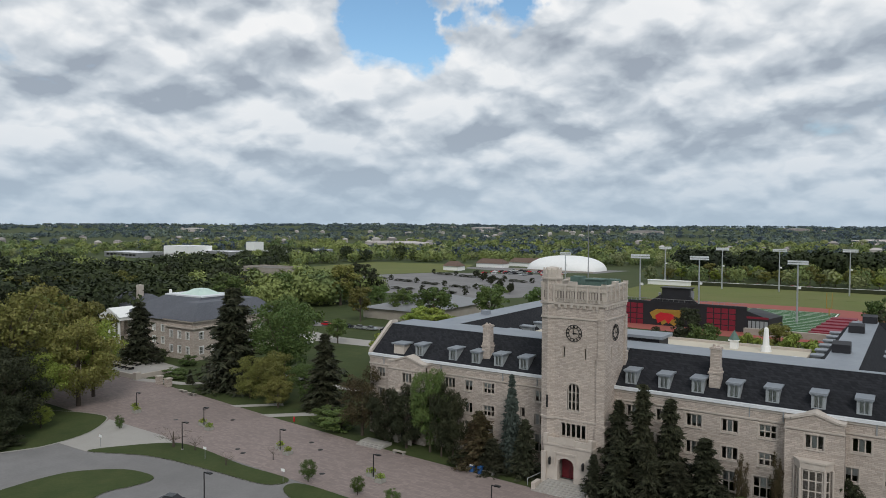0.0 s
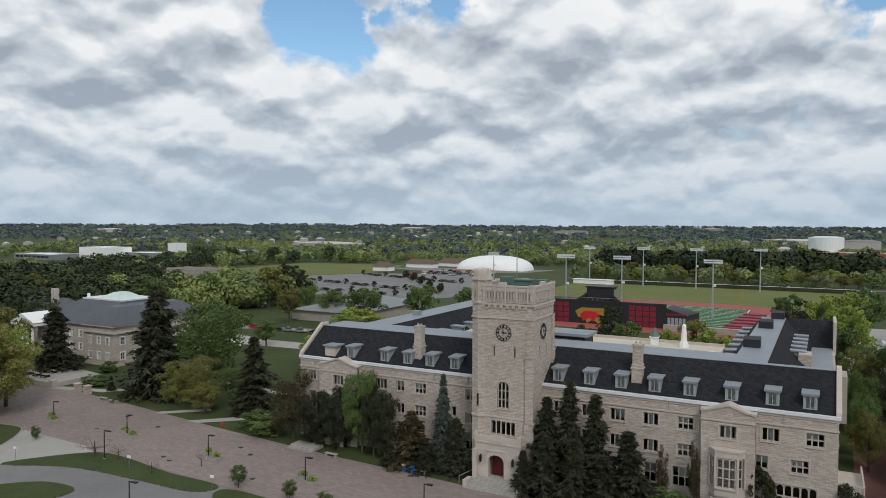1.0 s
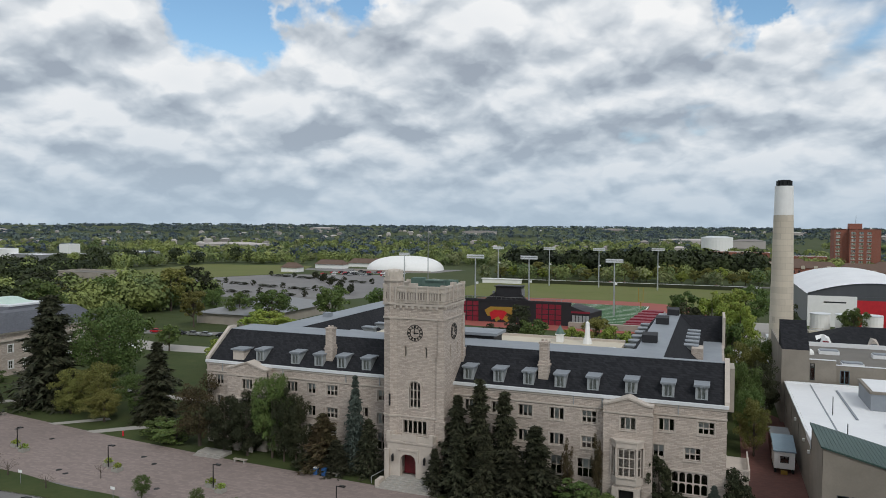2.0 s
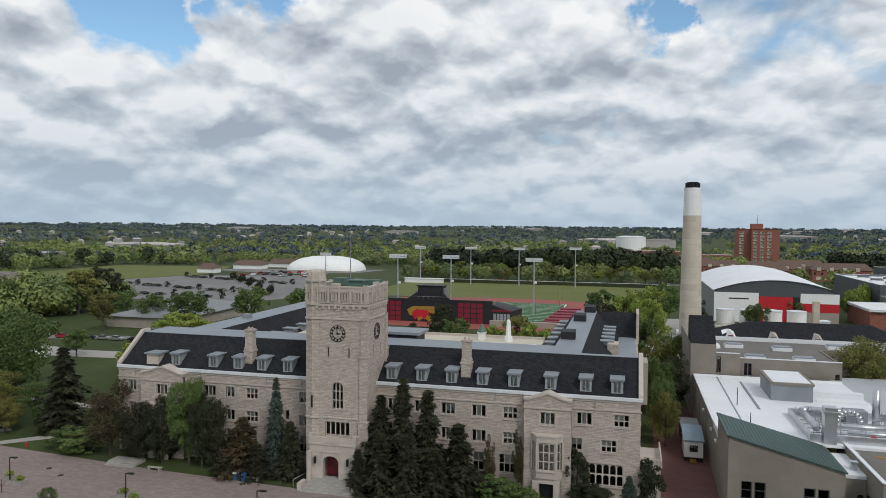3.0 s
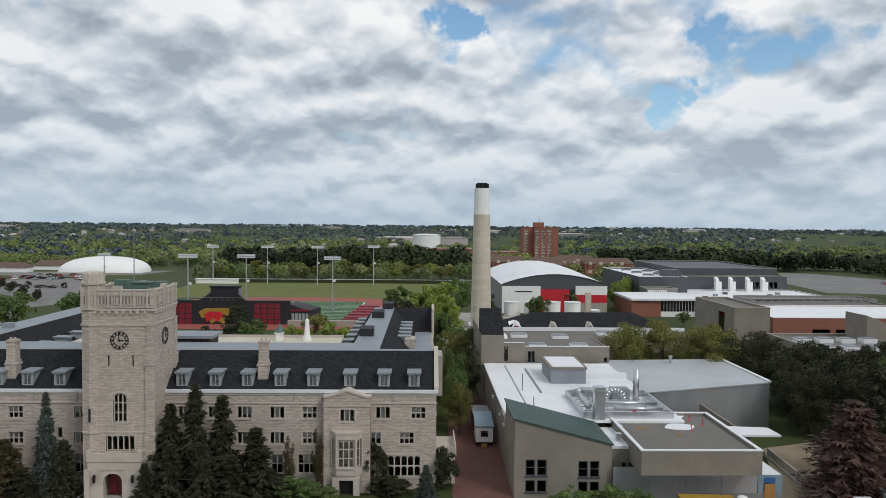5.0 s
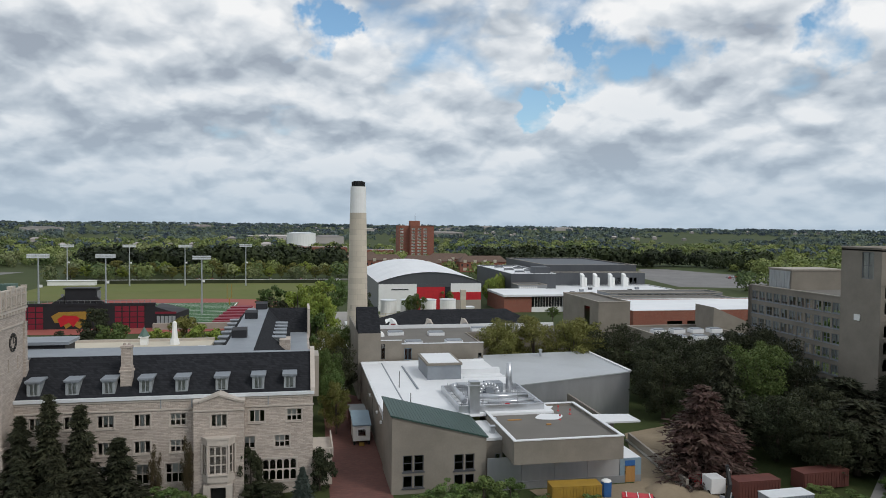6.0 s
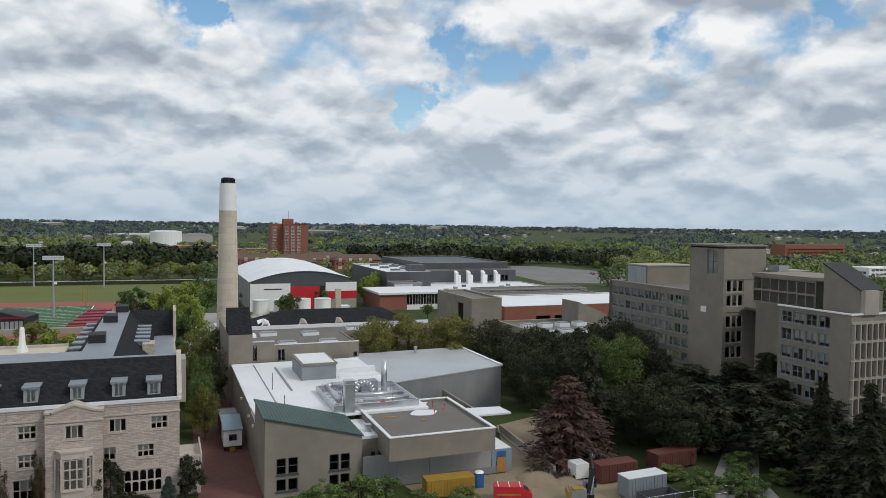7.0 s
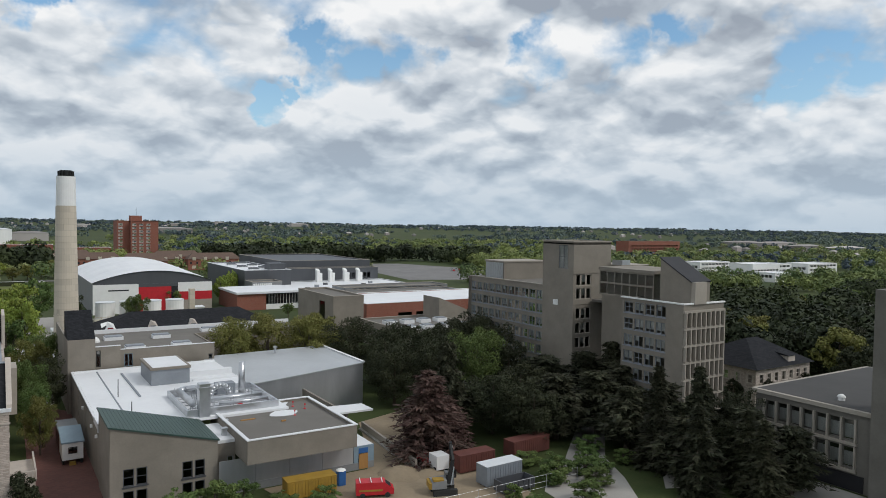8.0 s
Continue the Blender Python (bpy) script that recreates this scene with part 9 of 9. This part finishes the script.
# court trees behind the hall
for x, y, h, w, k in ((-58, 196, 10, 13, "near_dark"), (-47, 192, 12.2, 10, "near_green"), (-36, 190, 11, 9, "near_lime"), (-24, 186, 12.4, 10, "near_lime"), (-30, 198, 12, 9, "near_olive"), (-76, 190, 12, 8, "near_green"), (-88, 200, 11, 9, "near_green"), (-14, 205, 12, 10, "near_lime"), (-60, 225, 12, 10, "near_dark")):
    plant(k, x, y, h, w, "rounded tree behind the hall")
# west of the hall, towards the car park
for x, y, h, w, k in ((-118, 150, 9, 11, "near_lime"), (-128, 186, 11, 15, "near_lime"), (-140, 196, 10, 12, "near_lime"), (-112, 168, 9, 9, "near_lime"), (-148, 214, 15, 15, "near_green"), (-136, 236, 15, 14, "near_green"), (-118, 244, 15, 13, "near_green"), (-104, 232, 12, 10, "near_green"), (-176, 206, 13, 10, "near_olive"), (-168, 222, 12, 10, "near_green"), (-150, 165, 8, 7, "near_green"), (-190, 235, 12, 9, "near_green"), (-100, 170, 7, 7, "near_green")):
    plant(k, x, y, h, w, "leafy tree west of the hall")
# grove between the arts building and the tower block
# near_dark trees here wear the cloud shade as leaf colour
DK = "grove tree by the tower block, cloud shade in its dark leaf colour"
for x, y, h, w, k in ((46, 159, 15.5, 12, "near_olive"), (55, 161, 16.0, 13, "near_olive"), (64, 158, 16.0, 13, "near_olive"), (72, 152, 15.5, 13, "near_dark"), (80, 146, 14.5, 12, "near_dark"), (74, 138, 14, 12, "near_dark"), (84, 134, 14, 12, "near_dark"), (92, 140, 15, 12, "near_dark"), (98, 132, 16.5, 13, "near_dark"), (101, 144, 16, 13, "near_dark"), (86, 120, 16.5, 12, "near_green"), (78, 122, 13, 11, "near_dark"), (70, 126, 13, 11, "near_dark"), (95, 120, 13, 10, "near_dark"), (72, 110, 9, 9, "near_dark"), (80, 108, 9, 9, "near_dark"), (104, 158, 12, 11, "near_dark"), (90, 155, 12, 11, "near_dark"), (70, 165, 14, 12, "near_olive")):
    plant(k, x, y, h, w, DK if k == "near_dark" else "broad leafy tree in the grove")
plant("near_copper", 59.0, 94.8, 14.4, 12.0, "copper-red tree at the edge of the site")
plant("near_copper", 64.5, 97.5, 9.0, 9.0, "copper-red tree at the edge of the site")
for x, y, h, w, k in ((66, 100, 18, 6, "pine"), (92.5, 105, 12, 11, "pine"), (97, 110, 11, 10, "pine"), (87.5, 72.4, 16.5, 9, "spruce"), (89.4, 66.4, 17.5, 9, "spruce"), (95, 69, 13, 8, "spruce"), (70, 104, 10, 9, "pine"), (88, 98, 10, 10, "pine"), (104, 106, 12, 10, "pine"), (100, 92, 12, 9, "pine"), (103.6, 97, 11.5, 9, "pine"), (96, 86, 9.5, 9, "pine"), (84.5, 62.5, 13, 9, "spruce"), (92, 60, 12, 9, "spruce"), (99.4, 74.5, 11, 8, "spruce"), (110, 104, 14, 7, "pine"), (113, 99, 15, 7, "spruce")):
    plant(k, x, y, h, w, "dark conifer in the grove by the tower block")
# several of these are added to darken a lawn lying in cloud shade
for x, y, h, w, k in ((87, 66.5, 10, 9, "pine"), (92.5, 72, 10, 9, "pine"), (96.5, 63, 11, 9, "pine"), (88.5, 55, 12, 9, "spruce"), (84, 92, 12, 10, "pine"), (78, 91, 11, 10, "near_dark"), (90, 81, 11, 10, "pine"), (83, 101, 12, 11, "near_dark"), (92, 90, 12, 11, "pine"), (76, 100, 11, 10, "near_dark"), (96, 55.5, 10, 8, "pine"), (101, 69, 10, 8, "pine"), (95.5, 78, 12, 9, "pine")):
    plant(k, x, y, h, w, "dark grove tree by the library, some added to darken the lawn")
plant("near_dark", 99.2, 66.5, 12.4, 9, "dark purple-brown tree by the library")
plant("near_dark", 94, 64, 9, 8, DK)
for x, y, h, w in ((72, 78, 3.6, 5), (76, 76.5, 3.2, 5), (80, 80, 3.0, 4), (68.5, 75, 2.4, 3), (60, 73.6, 2.6, 3), (84, 84, 3, 5), (101, 76, 4, 5)):
    plant("shrub", x, y, h, w, "low green bush by the site walk")
for x, y, h, w in ((19.4, 88.0, 5.2, 5.6), (23.4, 87.4, 5.6, 6.0), (27.4, 88.6, 4.4, 4.6), (32.0, 86.6, 2.6, 4.0), (16.0, 88.6, 3.6, 4.0), (37.6, 85.8, 2.4, 4.0)):
    plant("shrub", x, y, h, w, "fresh green bushy tree before the arts building")
for x, y, h, w in ((70, 76, 3.4, 5), (74, 72, 3.0, 5), (68, 68, 3.6, 5), (79, 76, 2.6, 4), (66, 64, 2.8, 4), (85, 77, 2.6, 4), (61, 70, 2.2, 3), (71, 84, 2.2, 5)):
    plant("shrub", x, y, h, w, "green bush beside the grove walk")
plant("near_green", 62, 300, 9, 7, "green tree by the water tanks")
plant("near_green", 42, 262, 12, 8, "pine beside the water tanks", i=1)
plant("near_green", 97, 262, 6, 5, "small green tree by the sports centre")
for k in range(7):
    plant("mid_lime", 86 + 3.2 * k, 318 + 6 * k, 13, 6, "young birch beside the sports hall", group="birches by the sports hall")

for x, y, h, w in ((134.6, 92, 5.5, 4), (134.4, 98, 6.5, 5), (139, 86.6, 6, 4), (145, 86.4, 4.5, 5), (152, 86.6, 6, 4)):
    plant("shrub_dark", x, y, h, w, "dark ivy climbing the stone house")
for x, y, h, w in ((150, 128, 13, 12), (166, 130, 14, 13), (176, 118, 13, 12), (188, 136, 13, 13), (160, 146, 12, 12), (205, 150, 13, 13)):
    plant("mid_olive", x, y, h, w, "olive-green tree behind the tower block")

# ---- woods ----
KEEP = [(-345, -150, 285, 560), (-435, -295, 375, 545), (-145, 25, 245, 462), (15, 200, 200, 430), (-216, -128, 75, 170), (30, 165, 500, 615), (-15, 100, 690, 730), (85, 130, 640, 680),
        (-730, -520, 415, 620), (440, 650, 280, 410), (228, 350, 378, 575), (280, 385, 175, 240), (690, 810, 640, 680), (-40, 40, 960, 1040), (-320, -275, 245, 290), (100, 160, 40, 165), (-215, -90, 100, 300), (285, 385, 175, 245)]


def free(x, y):
    return not any(a < x < b and c < y < d for a, b, c, d in KEEP)


rnd = random.Random(23)
count = 0
for _ in range(3000):
    if count >= 90:
        break
    a, r = radians(rnd.uniform(-66, 72)), 175 * math.exp(rnd.uniform(0, 0.75))
    x, y = r * math.sin(a), r * math.cos(a)
    if not free(x, y) or (abs(x + 40) < 75 and y < 260) or (-20 < x < 130 and y < 240):
        continue
    west = x < -0.75 * y
    k = rnd.choice(("mid_dark", "mid_dark", "mid_green", "mid_olive") if west else ("mid_green", "mid_olive", "mid_dark", "mid_lime"))
    if x > 0.55 * y:
        k = rnd.choice(("mid_dark", "mid_green", "mid_dark", "mid_olive"))
    h = rnd.uniform(11, 19) if west else rnd.uniform(8, 14)
    plant(k, x, y, h, h * rnd.uniform(0.75, 1.05), "leafy tree of the surrounding woods", group="woodland trees")
    count += 1
for k in range(14):
    plant("mid_dark", -180 - 6 * k + 3 * (k % 3), 330 + 7 * k, 5, 4, "small clipped car-park tree", group="car-park trees")
for x0, y0, x1, y1, n in ((-312, 372, -190, 336, 15), (-285, 322, -196, 312, 10), (-296, 428, -200, 396, 13)):
    for k in range(n):
        x, y = x0 + (x1 - x0) * k / (n - 1), y0 + (y1 - y0) * k / (n - 1)
        plant("shrub_dark", x, y, 1.6 if k % 3 else 3.6, 7.0 if k % 3 else 3.6, "hedge planting on a car-park island", group="car-park hedges")
for k in range(24):
    plant("mid_lime" if k % 3 == 1 else "mid_olive", -140 + 7.5 * k, 475 + 6 * (k % 4), 8 + (k % 4), 9, "tree beyond the sports field", group="trees beyond the field")


def far_woods(name, n, r0, r1, size, seed, mat, label, lo, hi, clear, per=26, leaf=0.26):
    """Thousands of distant crowns in one mesh: each a ragged cluster of leafy facets."""
    rng = np.random.default_rng(seed)
    a = np.radians(rng.uniform(lo, hi, n))
    r = r0 * (r1 / r0) ** rng.uniform(0, 1, n)
    x, y = r * np.sin(a), r * np.cos(a)
    patch = np.array([noise.noise(Vector((px * 0.0035, py * 0.0035, 0.7))) + 0.4 * noise.noise(Vector((px * 0.011, py * 0.011, 2.2))) for px, py in zip(x, y)])
    ok = (patch > clear) & np.array([free(px, py) and not (abs(px + 40) < 75 and py < 260) and not (-20 < px < 130 and py < 240) for px, py in zip(x, y)])
    x, y, r = x[ok], y[ok], r[ok]
    n = len(x)
    z = np.array([hills(px, py) for px, py in zip(x, y)])
    h = rng.uniform(0.7, 1.25, n) * size
    w = h * rng.uniform(0.7, 1.1, n) * (1 + r / 2600)
    d = unit(rng.normal(size=(n * per, 3)) + np.array([0, 0, 0.4]))
    own = np.repeat(np.arange(n), per)
    P = np.stack([x[own], y[own], z[own] + h[own] * 0.52], 1) + d * np.stack([w[own] * 0.5, w[own] * 0.5, h[own] * 0.48], 1) * rng.uniform(0.6, 1.05, (n * per, 1))
    N = unit(d + 0.45 * rng.normal(size=(n * per, 3)))
    V, F = leaflets(P, N, w[own] * leaf * rng.uniform(0.6, 1.3, n * per), rng)
    ob = new(name, mesh_np(name, V, F, mat))
    return tagged(ob, label, "woods", kind="stuff")


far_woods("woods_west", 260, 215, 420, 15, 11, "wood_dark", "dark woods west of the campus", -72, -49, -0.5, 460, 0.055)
far_woods("woods_mid_west", 150, 285, 430, 13, 21, "wood_leaf", "green trees beyond the road", -53, -39, -1, 380, 0.055)
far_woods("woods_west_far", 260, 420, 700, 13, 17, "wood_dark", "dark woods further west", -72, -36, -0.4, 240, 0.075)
far_woods("woods_west_green", 200, 400, 700, 12, 12, "wood_leaf", "green woods west of the campus", -72, -34, -0.4, 340, 0.06)
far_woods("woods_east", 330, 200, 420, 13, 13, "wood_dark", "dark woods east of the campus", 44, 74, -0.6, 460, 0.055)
far_woods("woods_east_far", 420, 420, 700, 10, 18, "wood_leaf", "mixed woods further east", 34, 74, -0.5, 200, 0.08)
far_woods("woods_north", 360, 470, 700, 10, 14, "wood_leaf", "mixed green woods beyond the fields", -36, 34, -0.2, 220, 0.075)
far_woods("woods_north_olive", 280, 470, 760, 9, 15, "wood_olive", "olive-green woods beyond the fields", -36, 40, -0.2, 220, 0.075)
far_woods("woods_pines", 150, 530, 640, 15, 16, "wood_dark", "dark belt of pines behind the fields", -16, 3, -1, 190, 0.085)
far_woods("woods_belt", 420, 560, 700, 14, 19, "wood_dark", "dark straight belt of trees behind the sports hall", 14, 36, -1, 120, 0.10)
far_woods("woods_near", 2600, 620, 1250, 9, 1, "wood_leaf", "mixed green woods in the middle distance", -72, 74, -0.30, 90, 0.11)
far_woods("woods_olive", 1700, 620, 1500, 8.5, 2, "wood_olive", "olive-green woods in the middle distance", -72, 74, -0.10, 90, 0.11)
# the three farthest belts take the leaf colours tinted for haze
far_woods("woods_dark", 2400, 700, 2600, 9.5, 3, "far_dark", "belts of distant woodland with haze in their colour", -72, 75, 0.0, 44, 0.15)
far_woods("woods_far", 6500, 1300, 4700, 9, 4, "far_haze_leaf", "far rolling woods up to the skyline, haze in their colour", -72, 75, -0.05, 30, 0.17)
far_woods("woods_skyline", 3600, 2600, 4800, 10, 5, "far_dark", "wooded skyline with haze in its colour", -72, 75, -0.1, 26, 0.18)

# scattered far roofs of the town
g = Geo()
rnd = random.Random(77)
for _ in range(620):
    a, r = radians(rnd.uniform(-66, 70)), rnd.uniform(950, 3600)
    if noise.noise(Vector((math.sin(a) * r * 0.0014, math.cos(a) * r * 0.0014, 9.0))) < 0.05:
        continue
    x, y = r * math.sin(a), r * math.cos(a)
    z, w, d, h = hills(x, y), rnd.uniform(7, 15), rnd.uniform(6, 10), rnd.uniform(4, 6.5)
    if rnd.random() < 0.08:
        w, d, h = rnd.uniform(40, 110), rnd.uniform(20, 40), rnd.uniform(7, 12)
    g.box(x - w / 2, x + w / 2, y - d / 2, y + d / 2, z - 2, z + h)
    i = len(g.v)
    g.v += [(x - w / 2 - 0.5, y - d / 2 - 0.5, z + h), (x + w / 2 + 0.5, y - d / 2 - 0.5, z + h), (x + w / 2 + 0.5, y + d / 2 + 0.5, z + h), (x - w / 2 - 0.5, y + d / 2 + 0.5, z + h), (x - w / 4, y, z + h + 2.5), (x + w / 4, y, z + h + 2.5)]
    g.f += [tuple(i + q for q in f) for f in ((0, 1, 5, 4), (1, 2, 5), (2, 3, 4, 5), (3, 0, 4))]
M["far_roofs"] = material("far_town", (0.42, 0.39, 0.37), (0.3, 0.27, 0.26), 0.01, 0.9, island=0.45)
single("far_town", g, "far_roofs", "scattered pale roofs of the distant town", "houses", "stuff")
